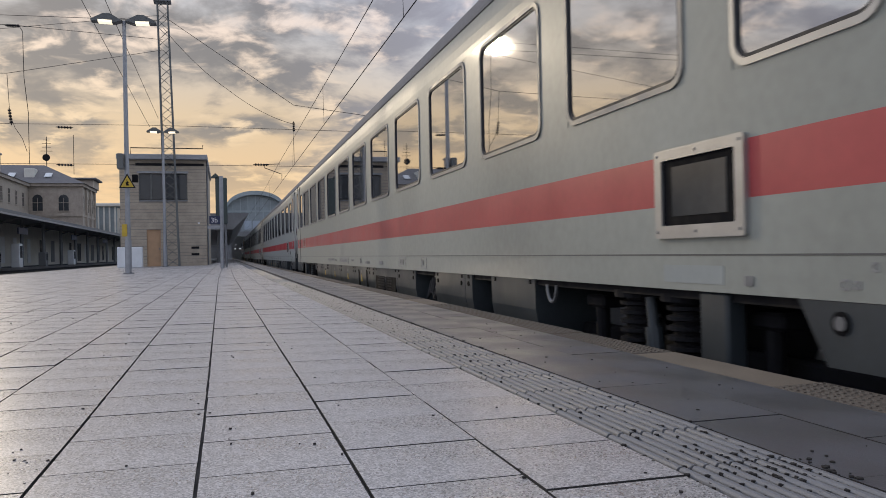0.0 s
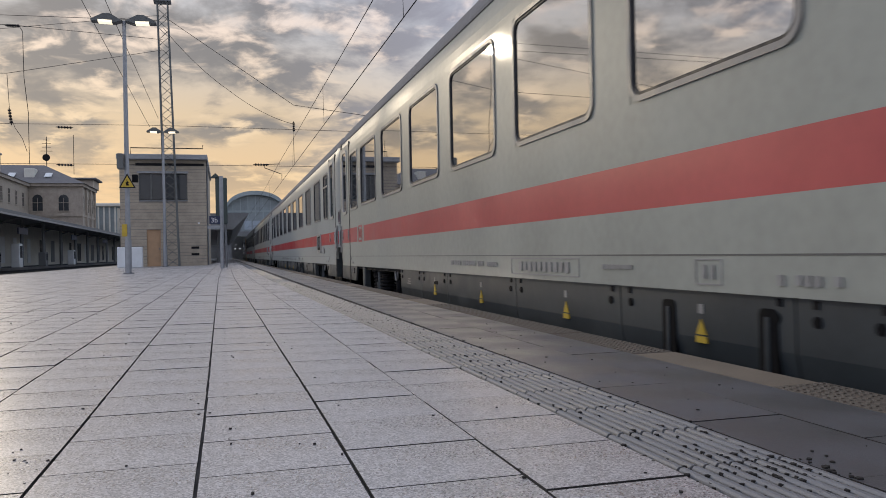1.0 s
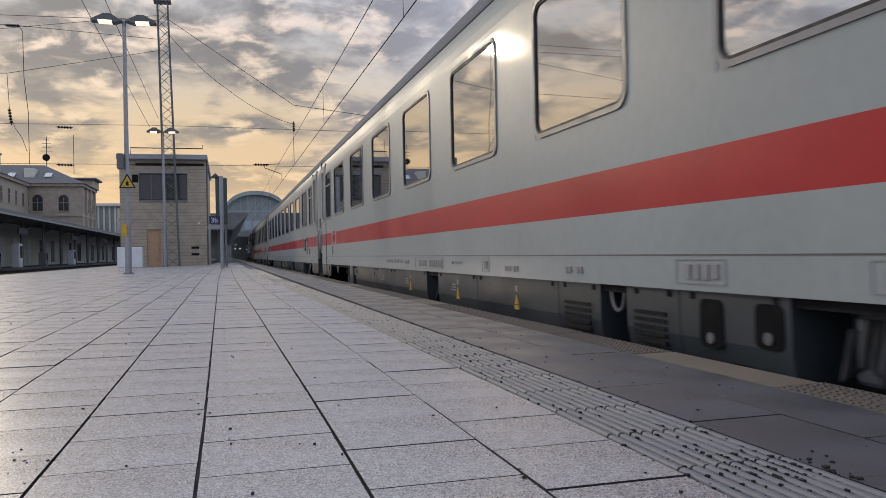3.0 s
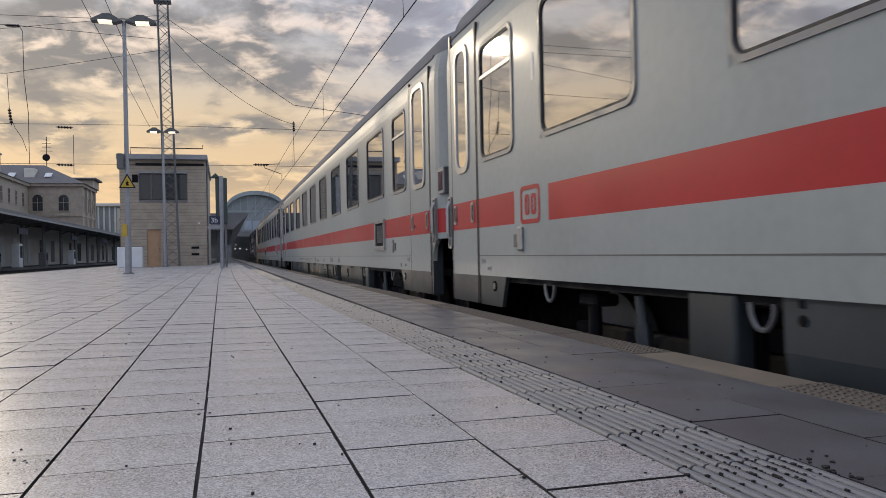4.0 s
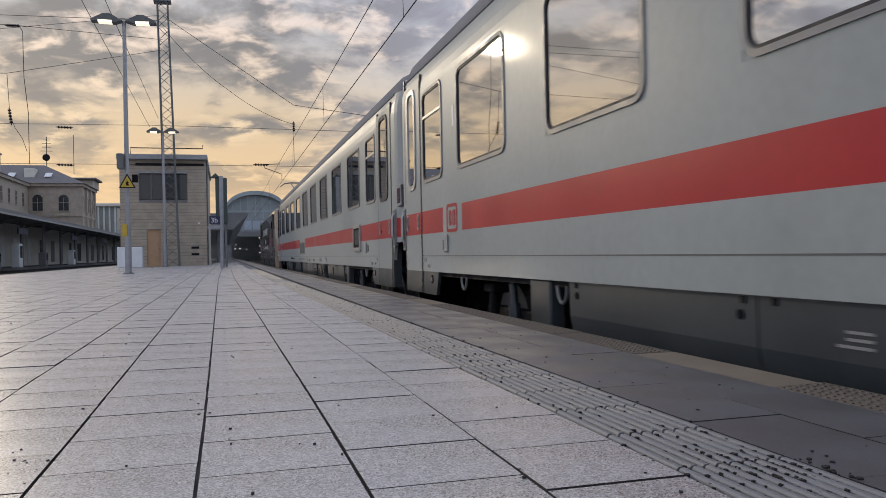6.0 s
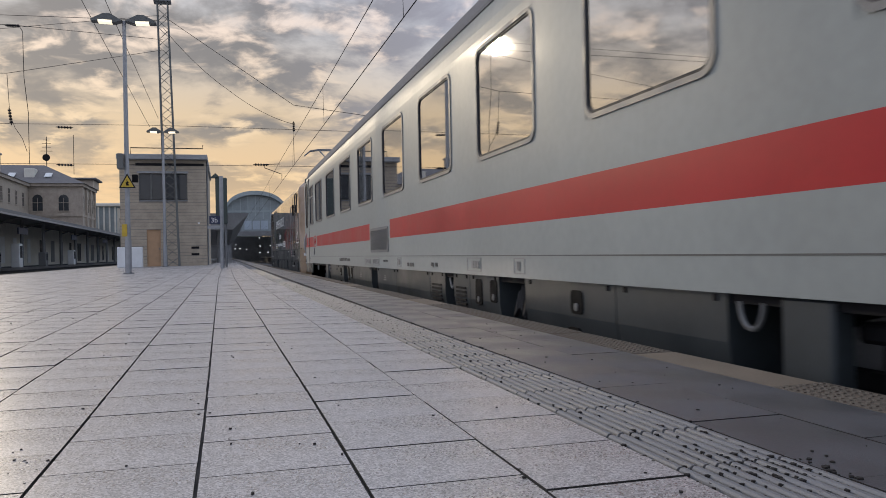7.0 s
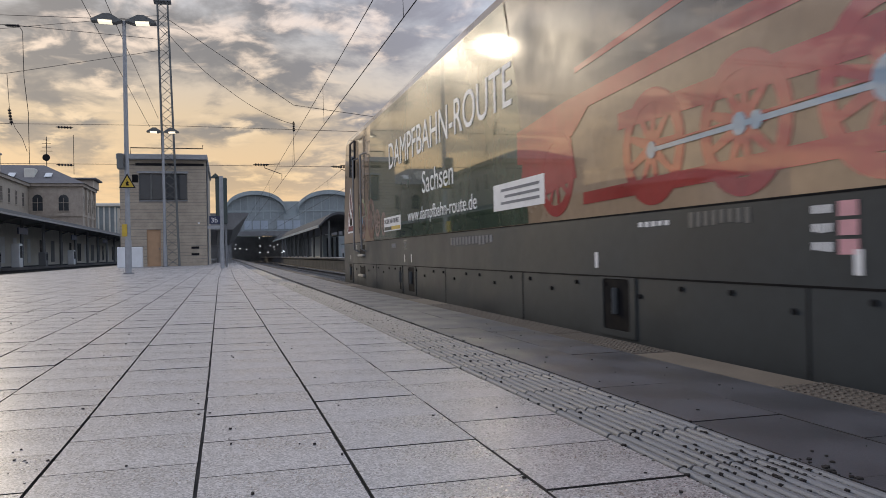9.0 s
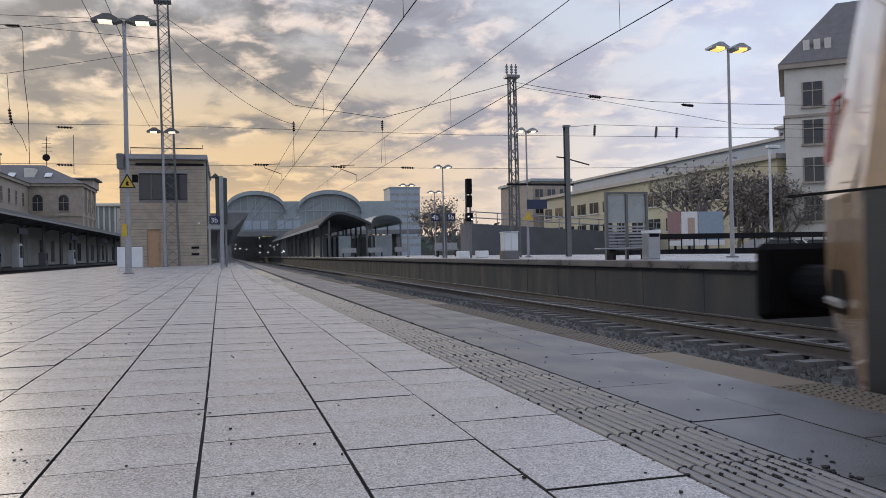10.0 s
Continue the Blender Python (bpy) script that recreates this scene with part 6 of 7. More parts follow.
def build_left_station():
    # canopy and arcade on the platform to the left
    c = empty("platform_canopy", Matrix.Identity(4), "long dark canopy over the station platform", "canopy", "platform canopies")
    bm = bmesh.new()
    prism(bm, [(-14.0, 3.62), (-14.0, 3.95), (-19.0, 4.6), (-24.0, 4.3), (-24.0, 3.9), (-19.0, 4.1)], 1, 36.0, 175.0)
    part("roof", bm, M_CANOPY, c, "dark canopy roof with a pale edge")
    part("edge_strip", box(bmesh.new(), -14.05, -13.97, 36, 175, 3.60, 3.72), M_GALV, c, "pale edge strip")
    for yy in range(40, 172, 8):
        bm = bmesh.new()
        tube(bm, (-16.2, yy, 0.0), (-16.2, yy, 4.1), 0.14, n=8)
        tube(bm, (-16.2, yy, 3.1), (-14.4, yy, 3.75), 0.07, n=6)
        part("post", bm, M_CANOPY, c, "dark canopy post")
    for k, yy in enumerate(range(46, 170, 22)):
        part("hanging_sign", box(bmesh.new(), -15.6, -15.5, yy, yy + 3.0, 2.6, 3.1), M_SIGNBLUE, c, "dark hanging sign")
    # pale render here replaces daylight missing under the canopy
    w = tagged(part("arcade_wall", box(bmesh.new(), -19.8, -19.4, 30, 175, 0, 4.0), M_PALE), "wall painted pale to lighten the space under the canopy", "wall", kind="structure")
    rnd = random.Random(12)
    for k in range(24):
        yy = 38 + k * 5.6
        bm = bmesh.new()
        box(bm, -19.45, -19.35, yy, yy + rnd.choice((1.2, 1.8, 2.6)), 0.3, 2.7)
        part("opening", bm, rnd.choice((M_DARKWIN, M_CANOPY, M_WHITEBOX)), w, "door or shop window")
    for yy, hh in ((60, 1.1), (66, 1.8), (75, 1.2), (88, 1.5)):
        k = part("body", box(bmesh.new(), -15.6, -15.0, yy, yy + 0.9, 0.0, hh, 0.04), M_WHITEBOX if hh > 1.3 else M_CANOPY)
        m = empty("vending_machine", Matrix.Identity(4), "pale machine standing under the dark canopy", "machine", "machines on the station platform")
        k.parent = m
        part("front", box(bmesh.new(), -14.998, -14.99, yy + 0.1, yy + 0.8, hh * 0.4, hh * 0.9), M_DARKWIN, m)
    # sandstone station building
    b = empty("station_building", Matrix.Identity(4), "old sandstone station building with slate hip roofs", "building")
    part("wing_wall", box(bmesh.new(), -46.0, -32.4, 106.0, 149.0, 0, 13.2), M_PLASTER, b, "ochre wing")
    part("main_wall", box(bmesh.new(), -42.0, -24.2, 149.2, 164.0, 0, 13.3), M_SANDST, b, "sandstone block")
    part("wing_roof", hip_roof(bmesh.new(), -46.0, -32.4, 106.0, 149.0, 13.6, 15.6, 5.0, 0.6), M_SLATE, b, "slate hip roof")
    r = part("main_roof", hip_roof(bmesh.new(), -46.0, -24.2, 149.2, 164.0, 13.7, 17.6, 7.0, 0.8), M_SLATE, b, "slate hip roof")
    part("cornice", box(bmesh.new(), -42.5, -23.7, 148.7, 164.4, 13.2, 13.69), M_SANDST, b, "moulded cornice")
    part("cornice", box(bmesh.new(), -46.4, -32.0, 105.6, 148.6, 13.1, 13.59), M_SANDST, b, "moulded cornice")
    part("string_course", box(bmesh.new(), -42.2, -24.0, 149.0, 164.2, 8.0, 8.4), M_SANDST, b, "stone string course")
    facade_windows(b, ("X", -32.4), [110 + 4.4 * k for k in range(9)], (9.6,), 1.2, 2.2)
    facade_windows(b, ("y", 149.2), (-31.0, -26.9), (9.0,), 1.6, 2.2, arch=True)
    facade_windows(b, ("X", -24.2), (151.8, 156.4, 161.0), (9.0,), 1.5, 2.4, arch=True)
    for yy in (149.6, 154.1, 158.7, 163.4):
        part("pilaster", box(bmesh.new(), -24.2, -23.85, yy - 0.35, yy + 0.35, 4.0, 13.2), M_SANDST, b, "stone pilaster")
    part("attic", box(bmesh.new(), -29.0, -23.4, 158.0, 164.6, 13.7, 15.2, 0.1), M_SANDST, r, "raised sandstone attic")
    part("attic_cap", box(bmesh.new(), -29.6, -22.8, 157.4, 165.2, 15.2, 15.55, 0.1), M_SLATE, r, "flat attic cap")
    bm = box(bmesh.new(), -36.9, -35.8, 145.0, 146.0, 13.8, 18.6, 0.08)
    box(bm, -37.1, -35.6, 144.8, 146.2, 18.1, 18.4, 0.05)
    part("chimney", bm, M_SANDST, r, "brick chimney")
    part("dormer", box(bmesh.new(), -33.4, -31.8, 150.8, 154.0, 14.8, 16.5, 0.05), M_PALE, r, "pale dormer")
    for xx in (-35.4, -29.6):
        bm = prism(bmesh.new(), [(150.4, 14.9), (151.8, 15.65), (151.8, 15.8), (150.4, 15.05)], 0, xx - 0.55, xx + 0.55)
        part("skylight", bm, M_WHITEBOX, r, "pale skylight")
    bm = bmesh.new()
    tube(bm, (-30.9, 156.5, 17.3), (-30.9, 156.5, 22.8), 0.07, n=6)
    for zz, w2 in ((20.2, 1.0), (20.9, 0.7), (21.6, 0.7), (22.2, 0.5)):
        tube(bm, (-30.9 - w2, 156.5, zz), (-30.9 + w2, 156.5, zz), 0.04, n=5)
    tube(bm, (-30.9, 156.3, 19.0), (-30.9, 156.0, 19.0), 0.62, n=14)
    tube(bm, (-26.4, 156.5, 16.0), (-26.4, 156.5, 23.2), 0.05, n=6)
    tagged(part("roof_antenna", bm, M_UNDER), "roof antennas with a dish on the station building", "antenna")
    # low flat building farther on
    h = empty("house", Matrix.Identity(4), "low flat-roofed building beyond the station", "house", "far houses")
    part("wall", box(bmesh.new(), -34.0, -22.2, 180.5, 196, 0, 11.6), M_HALLGLASS, h, "grey glazed wall")
    part("roof", box(bmesh.new(), -34.6, -21.4, 179.8, 196.6, 11.6, 12.3, 0.1), M_PALE, h, "pale flat roof slab")
    for k in range(4):
        part("pillar", box(bmesh.new(), -26.0 + k * 1.1, -25.7 + k * 1.1, 180.2, 180.5, 0, 11.6), M_PALE, h)


def arch_pts(x0, x1, zs, zt, n=22):
    return [(x0 + (x1 - x0) * (0.5 - 0.5 * math.cos(math.pi * k / n)), zs + (zt - zs) * math.sin(math.pi * k / n) ** 0.9) for k in range(n + 1)]


def build_hall():
    """The train shed: two arched bays with glazed gables over dark openings."""
    b = empty("station_hall", Matrix.Identity(4), "grey station hall with two arched glazed gables", "station hall")
    Y = 180.0
    for x0, x1, zt in ((0.0, 13.0, 14.9), (15.6, 30.0, 15.1)):
        pts = arch_pts(x0, x1, 10.6, zt)
        bm = bmesh.new()
        prism(bm, pts + [(x1, 5.9), (x0, 5.9)], 1, Y, Y + 0.4)
        gable = part("gable", bm, M_HALLGLASS, b, "glazed gable wall")
        bm = bmesh.new()
        inner = [(p[0], p[1] - 0.9) for p in pts]
        prism(bm, pts + inner[::-1], 1, Y - 1.2, Y + 60)
        part("arched_roof", bm, M_HALL, b, "arched metal roof")
        for k in range(1, 8):
            xx = x0 + (x1 - x0) * k / 8
            zz = 10.4 + (zt - 10.9) * math.sin(math.pi * k / 8)
            part("glazing_bar", box(bmesh.new(), xx - 0.1, xx + 0.1, Y - 0.15, Y - 0.01, 6.0, zz), M_HALL, gable)
        part("glazing_beam", box(bmesh.new(), x0, x1, Y - 0.18, Y - 0.02, 10.3, 10.6), M_HALL, gable)
    part("link", box(bmesh.new(), 12.6, 16.0, Y - 0.2, Y + 50, 5.9, 12.6), M_HALL, b, "flat link between the bays")
    part("link", box(bmesh.new(), 30.0, 38.0, Y - 0.2, Y + 50, 5.9, 12.6), M_HALL, b, "flat side bay")
    part("side_bay", box(bmesh.new(), -12.0, 0.0, Y - 0.2, Y + 50, 4.5, 9.2), M_HALL, b)
    part("front_beam", box(bmesh.new(), -14.0, 44.0, Y - 2.5, Y - 0.3, 4.9, 5.9), M_CANOPY, b, "dark beam over the tracks")
    # concourse windows; brightness of the lit ones is only a paler colour
    for k in range(7):
        xx = 4.0 + k * 1.75
        part("concourse_pane", box(bmesh.new(), xx, xx + 1.5, Y - 2.62, Y - 2.51, 6.3, 8.2), M_BLUEFAC if k not in (3,) else M_HALLGLASS, b, "pale concourse pane")
    part("concourse", box(bmesh.new(), 3.4, 17.0, Y - 2.5, Y - 0.3, 5.9, 8.6), M_HALLGLASS, b, "glazed concourse above the tracks")
    for xx in (-6.0, 0.0, 12.0, 21.0, 30.0, 38.0):
        part("pier", box(bmesh.new(), xx, xx + 1.2, Y - 1.0, Y + 4, -1.3, 5.0), M_CANOPY, b, "dark pier")
    # added sheet, shuts out the sky so the openings stay dark
    part("back_wall", box(bmesh.new(), -14, 44, Y + 58, Y + 59, -1.3, 6.2), M_CANOPY, b, "added dark sheet blocking the sky behind the hall")
    rnd = random.Random(9)
    for k in range(16):
        xx, zz, yy = rnd.uniform(0.6, 12.0), rnd.uniform(1.0, 4.2), rnd.uniform(140, 172)
        part("light", box(bmesh.new(), xx - 0.09, xx + 0.09, yy, yy + 0.1, zz, zz + 0.14, 0.02), M_FARGLOW, b, "small white light inside the station")


build_left_side()
build_signal_building()
build_left_station()
build_hall()


# ---- across the tracks ----
FZ = 0.20


def bare_tree(x, y, z, H, seed, label, group, leaves=260, spread=0.42):
    """A tapered trunk, forking limbs and a loose crown of small leaves and twigs."""
    rnd = random.Random(seed)
    c = empty("tree", Matrix.Translation((x, y, z)), label, "tree", group)
    bm = bmesh.new()
    tips = []

    def limb(p, d, L, r, depth):
        q = p + d * L
        tube(bm, p, q, r, r * 0.66, 6 if depth < 2 else 4, caps=False)
        if depth == 4:
            tips.append(q)
            return
        for k in range(rnd.choice((2, 3)) if depth else 4):
            nd = (d + Vector((rnd.uniform(-1, 1), rnd.uniform(-1, 1), rnd.uniform(-0.25, 0.6))) * 0.75).normalized()
            limb(q, nd, L * rnd.uniform(0.58, 0.85), r * 0.6, depth + 1)
        tips.append(q)
    limb(Vector((0, 0, 0)), Vector((0.02, 0, 1)), H * 0.30, H * 0.028, 0)
    part("trunk", bm, M_BARK, c, "bare branching trunk")
    bm = bmesh.new()
    for k in range(leaves * 3):
        t = rnd.choice(tips)
        p = t + Vector((rnd.gauss(0, H * 0.05), rnd.gauss(0, H * 0.05), rnd.gauss(0, H * 0.045)))
        s = rnd.uniform(0.06, 0.15) * H / 6
        a, b = Vector((rnd.uniform(-1, 1), rnd.uniform(-1, 1), rnd.uniform(-1, 1))).normalized() * s, Vector((rnd.uniform(-1, 1), rnd.uniform(-1, 1), rnd.uniform(-1, 1))).normalized() * s * 0.6
        bm.faces.new([bm.verts.new(p + v) for v in (a, b, -a, -b)])
    part("crown", bm, M_LEAF, c, "thin brown leaves and twigs")
    return c


def build_far_platform_things():
    L = "lamps on the far platform"
    platform_lamp(13.45, 18.9, FZ, 5.98, 0.62, M_LAMPAMB, "platform lamp with two amber-lit heads", L, 0.58)
    platform_lamp(12.42, 45.0, FZ, 5.55, 0.56, M_LAMPGLOW, "slim platform lamp with two pale heads", L, 0.58)
    platform_lamp(13.0, 33.0, FZ, 5.85, 0.52, M_LAMPGLOW, "slim platform lamp with two lit heads", L, 0.58)
    platform_lamp(13.2, 58.0, FZ, 5.6, 0.6, M_LAMPGLOW, "far platform lamp with two pale heads", L, 0.58)
    platform_lamp(16.4, 62.0, FZ, 5.4, 0.6, M_LAMPGLOW, "far platform lamp with two pale heads", L, 0.58)
    lattice_mast(13.5, 36.0, FZ, 9.0, 0.20, 0.14, "grey lattice mast with insulators on its head", "lattice masts")
    m = empty("steel_mast", Matrix.Translation((14.95, 33.0, FZ)), "grey steel beam mast with a cross bar", "mast", "steel masts")
    bm = bmesh.new()
    for y0, y1, x0, x1 in ((-0.10, 0.10, -0.02, 0.02), (-0.11, -0.09, -0.105, 0.105), (0.09, 0.11, -0.105, 0.105)):
        box(bm, x0, x1, y0, y1, 0, 5.85)
    bmesh.ops.remove_doubles(bm, verts=bm.verts[:], dist=0.001)
    part("post", bm, M_MAST, m, "steel beam")
    part("cap", box(bmesh.new(), -0.15, 0.15, -0.14, 0.14, 5.85, 5.93), M_STEEL, m)
    bm = bmesh.new()
    path_tube(bm, [(-2.9, 0, 3.25), (0.3, 0, 3.25)], 0.05, 6)
    part("cross_bar", bm, M_UNDER, m, "dark cross bar")
    bm = bmesh.new()
    path_tube(bm, [(-0.5, 0, 4.5), (-0.1, 0, 4.45), (1.1, 0, 4.15)], 0.03, 6)
    part("bracket", bm, M_UNDER, m)
    # signal with two heads
    s = empty("signal", Matrix.Translation((11.2, 36.0, FZ)), "dark railway signal with two heads on a post", "signal", "signals")
    for z0, z1, w in ((3.05, 3.78, 0.135), (2.42, 2.98, 0.13), (1.75, 2.15, 0.16)):
        part("head", box(bmesh.new(), -w, w, -0.15, 0.15, z0, z1, 0.03), M_BLACK, s, "black signal head")
    bm = bmesh.new()
    for xx in (-0.10, 0.10):
        tube(bm, (xx, 0.1, 0), (xx, 0.1, 3.6), 0.05, n=8)
    part("post", bm, M_CANOPY, s)
    for xx, zz in ((-0.08, 1.97), (0.09, 1.83)):
        bm = bmesh.new()
        tube(bm, (xx, -0.16, zz), (xx, -0.18, zz), 0.035, n=10)
        part("lamp", bm, M_FARGLOW, s, "white signal light")
    for xx in (-0.6, 0.35):
        part("base_box", box(bmesh.new(), xx, xx + 0.5, -0.3, 0.3, 0, 0.34, 0.03), M_WHITEBOX, s, "pale base box")
    # grey cabinet
    g = empty("switch_cabinet", Matrix.Translation((10.05, 28.0, FZ)), "light grey switch cabinet on a plinth", "cabinet", "cabinets")
    part("plinth", box(bmesh.new(), 0.0, 0.62, 0, 0.5, 0, 0.30, 0.01), M_EDGE_SLAB, g, "concrete plinth")
    part("body", box(bmesh.new(), 0.03, 0.59, 0.03, 0.47, 0.30, 1.0, 0.02), M_WHITEBOX, g, "light grey body")
    part("door_joint", box(bmesh.new(), 0.30, 0.31, 0.02, 0.03, 0.34, 0.96), M_STEEL, g)
    part("top", box(bmesh.new(), 0.0, 0.62, 0.0, 0.5, 1.0, 1.03), M_WHITEBOX, g)
    # wind shelter with bench
    w = empty("shelter", Matrix.Translation((10.2, 20.0, FZ)), "glazed metal wind shelter with a bench", "shelter")
    for xx in (0.0, 0.62, 1.24):
        part("post", box(bmesh.new(), xx, xx + 0.07, 0, 0.1, 0, 1.82), M_MAST, w, "steel post")
    part("top_rail", box(bmesh.new(), 0.0, 1.31, 0, 0.1, 1.82, 1.89), M_MAST, w)
    for k in range(7):
        part("slat", box(bmesh.new(), 0.07, 1.24, 0.03, 0.06, 0.35 + k * 0.09, 0.40 + k * 0.09), M_GALV, w, "grey slat")
    pn = part("pane", box(bmesh.new(), 0.07, 1.24, 0.045, 0.055, 1.02, 1.80), M_PALEGLASS, w, "dull pane")
    part("seat", box(bmesh.new(), -0.4, 1.2, -0.5, -0.05, 0.28, 0.33, 0.015), M_GALV, w, "pale bench seat")
    for xx in (0.0, 1.0):
        part("bench_leg", box(bmesh.new(), xx, xx + 0.08, -0.4, -0.1, 0, 0.28), M_UNDER, w)
    t = empty("litter_bin", Matrix.Translation((10.93, 19.0, FZ)), "grey square litter bin with a slanted lid", "litter bin")
    part("body", box(bmesh.new(), 0, 0.36, 0, 0.36, 0, 0.70, 0.02), M_GALV, t, "grey body")
    bm = bmesh.new()
    prism(bm, [(0.0, 0.70), (0.36, 0.70), (0.36, 0.80), (0.0, 0.78)], 1, -0.03, 0.39)
    part("lid", bm, M_WHITEBOX, t, "pale lid")
    part("slot", box(bmesh.new(), 0.03, 0.33, -0.003, 0.0, 0.60, 0.68), M_BLACK, t)
    # sign 4b 5b
    g = empty("platform_sign", Matrix.Translation((10.95, 40.0, FZ)), "blue platform sign with numbers on a post", "sign", "platform number signs")
    bm = bmesh.new()
    tube(bm, (0.06, 0.05, 0), (0.06, 0.05, 2.7), 0.05, n=10)
    tube(bm, (0.22, 0.05, 0), (0.22, 0.05, 2.7), 0.05, n=10)
    part("post", bm, M_MAST, g)
    for x0, txt in ((-0.58, "4b"), (0.26, "5b")):
        b = part("board", box(bmesh.new(), x0, x0 + 0.46, -0.05, 0.0, 1.94, 2.34, 0.01), M_SIGNBLUE, g, "dark blue board")
        text(txt, 0.36, Matrix.Translation((x0 + 0.03, -0.054, 2.02)) @ FRONT, M_SIGNWHITE, b, "lettering", "white platform number " + txt)
    # small signs at the mast
    for xx, zz, m2 in ((12.95, 2.35, M_SIGNBLUE),):
        k = part("board", box(bmesh.new(), xx, xx + 0.95, 32.90, 32.96, zz, zz + 0.42, 0.01), m2)
        e = empty("platform_sign", Matrix.Identity(4), "small dark sign on the lamp post", "sign", "platform number signs")
        k.parent = e
    bm = bmesh.new()
    prism(bm, [(12.75, 1.85), (13.25, 1.85), (13.0, 2.28)], 1, 32.93, 32.955)
    tagged(part("warning_sign", bm, M_SIGNYEL), "yellow triangular warning sign on the lamp post", "sign", "warning signs")
    # benches
    for xx, yy in ((11.9, 84.0), (14.6, 83.0), (17.3, 82.0), (13.8, 52.0)):
        b = empty("bench", Matrix.Translation((xx, yy, FZ)), "pale metal bench on the far platform", "bench", "benches on the far platform")
        part("seat", box(bmesh.new(), 0, 1.6, 0, 0.45, 0.42, 0.48), M_GALV, b)
        part("backrest", box(bmesh.new(), 0, 1.6, 0.4, 0.45, 0.5, 0.95), M_GALV, b)
        for k in (0.1, 1.4):
            part("leg", box(bmesh.new(), k, k + 0.1, 0.05, 0.4, 0, 0.42), M_UNDER, b)
    # canopies
    c = empty("platform_canopy", Matrix.Identity(4), "dark pitched canopy over the far platform", "canopy", "platform canopies")
    bm = bmesh.new()
    up = [(9.95, 3.75), (10.7, 4.55), (11.4, 5.05), (12.1, 5.25), (13.0, 5.15), (13.9, 4.85), (14.9, 4.45), (15.75, 4.05)]
    prism(bm, up + [(p[0], p[1] - 0.25) for p in up[::-1]], 1, 88.0, 176.0)
    part("roof", bm, M_FELT, c, "dark pitched roof")
    part("edge_strip", box(bmesh.new(), 9.88, 9.945, 88, 176, 3.50, 3.80), M_HALL, c)
    for yy in range(89, 175, 8):
        for xx in (11.2, 15.5):
            bm = bmesh.new()
            tube(bm, (xx, yy, FZ), (xx, yy, 4.3 if xx < 12 else 4.1), 0.13, n=8)
            part("post", bm, M_MAST, c, "canopy post")
    part("kiosk", box(bmesh.new(), 12.2, 14.2, 104, 118, FZ, 3.0), M_HALLGLASS, c, "dark glazed kiosk under the canopy")
    for k in range(6):
        part("kiosk", box(bmesh.new(), 12.4, 13.8, 90 + k * 2.2, 90.2 + k * 2.2, FZ, 2.6), M_DARKWIN if k % 2 else M_HALLGLASS, c)
    c2 = empty("platform_canopy", Matrix.Identity(4), "small arched glass canopy over the far stairs", "canopy", "platform canopies")
    pts = arch_pts(15.85, 19.4, 4.0, 5.0, 10)
    bm = bmesh.new()
    prism(bm, pts + [(p[0], p[1] - 0.16) for p in pts[::-1]], 1, 88.0, 112.0)
    part("arched_roof", bm, M_HALL, c2, "arched roof")
    for xx in (15.95, 19.3):
        for yy in (88.5, 96, 104, 111):
            bm = bmesh.new()
            tube(bm, (xx, yy, FZ), (xx, yy, 4.1), 0.11, n=8)
            part("post", bm, M_MAST, c2)
    part("stair_wall", box(bmesh.new(), 16.6, 18.6, 90, 110, FZ, 2.6), M_HALLGLASS, c2, "glazed stair walls")
    # ramp and railings beyond the platform
    r = empty("ramp", Matrix.Identity(4), "long grey ramp with railings behind the far platform", "ramp")
    bm = bmesh.new()
    prism(bm, [(20.0, -1.3), (46.0, -1.3), (46.0, 1.25), (20.0, 2.9)], 1, 64.0, 67.0)
    part("ramp_body", bm, M_RAMP, r, "grey ramp wall")
    for dz in (0.5, 1.0):
        bm = bmesh.new()
        path_tube(bm, [(20.0, 63.9, 2.9 + dz), (46.0, 63.9, 1.25 + dz)], 0.05, 5)
        part("rail", bm, M_GALV, r, "pale rail")
    for k in range(14):
        bm = bmesh.new()
        xx = 20.5 + k * 1.9
        tube(bm, (xx, 63.9, 2.8 - (xx - 20) * 0.0635), (xx, 63.9, 3.95 - (xx - 20) * 0.0635), 0.04, n=5)
        part("rail_post", bm, M_GALV, r)
    # fence along the street
    f = empty("fence", Matrix.Identity(4), "dark metal fence along the street", "fence")
    for k in range(2):
        part("fence_rail", box(bmesh.new(), 17.8, 62, 34.0, 34.06, 0.15 + k * 0.75, 0.42 + k * 0.75), M_UNDER, f)
    for k in range(64):
        part("fence_post", box(bmesh.new(), 17.9 + k * 0.69, 17.94 + k * 0.69, 34.0, 34.05, -1.3, 0.98), M_UNDER, f)
    part("retaining_wall", box(bmesh.new(), 17.6, 66, 36.0, 36.4, -1.3, 0.15), M_WALL, f, "dark retaining wall")


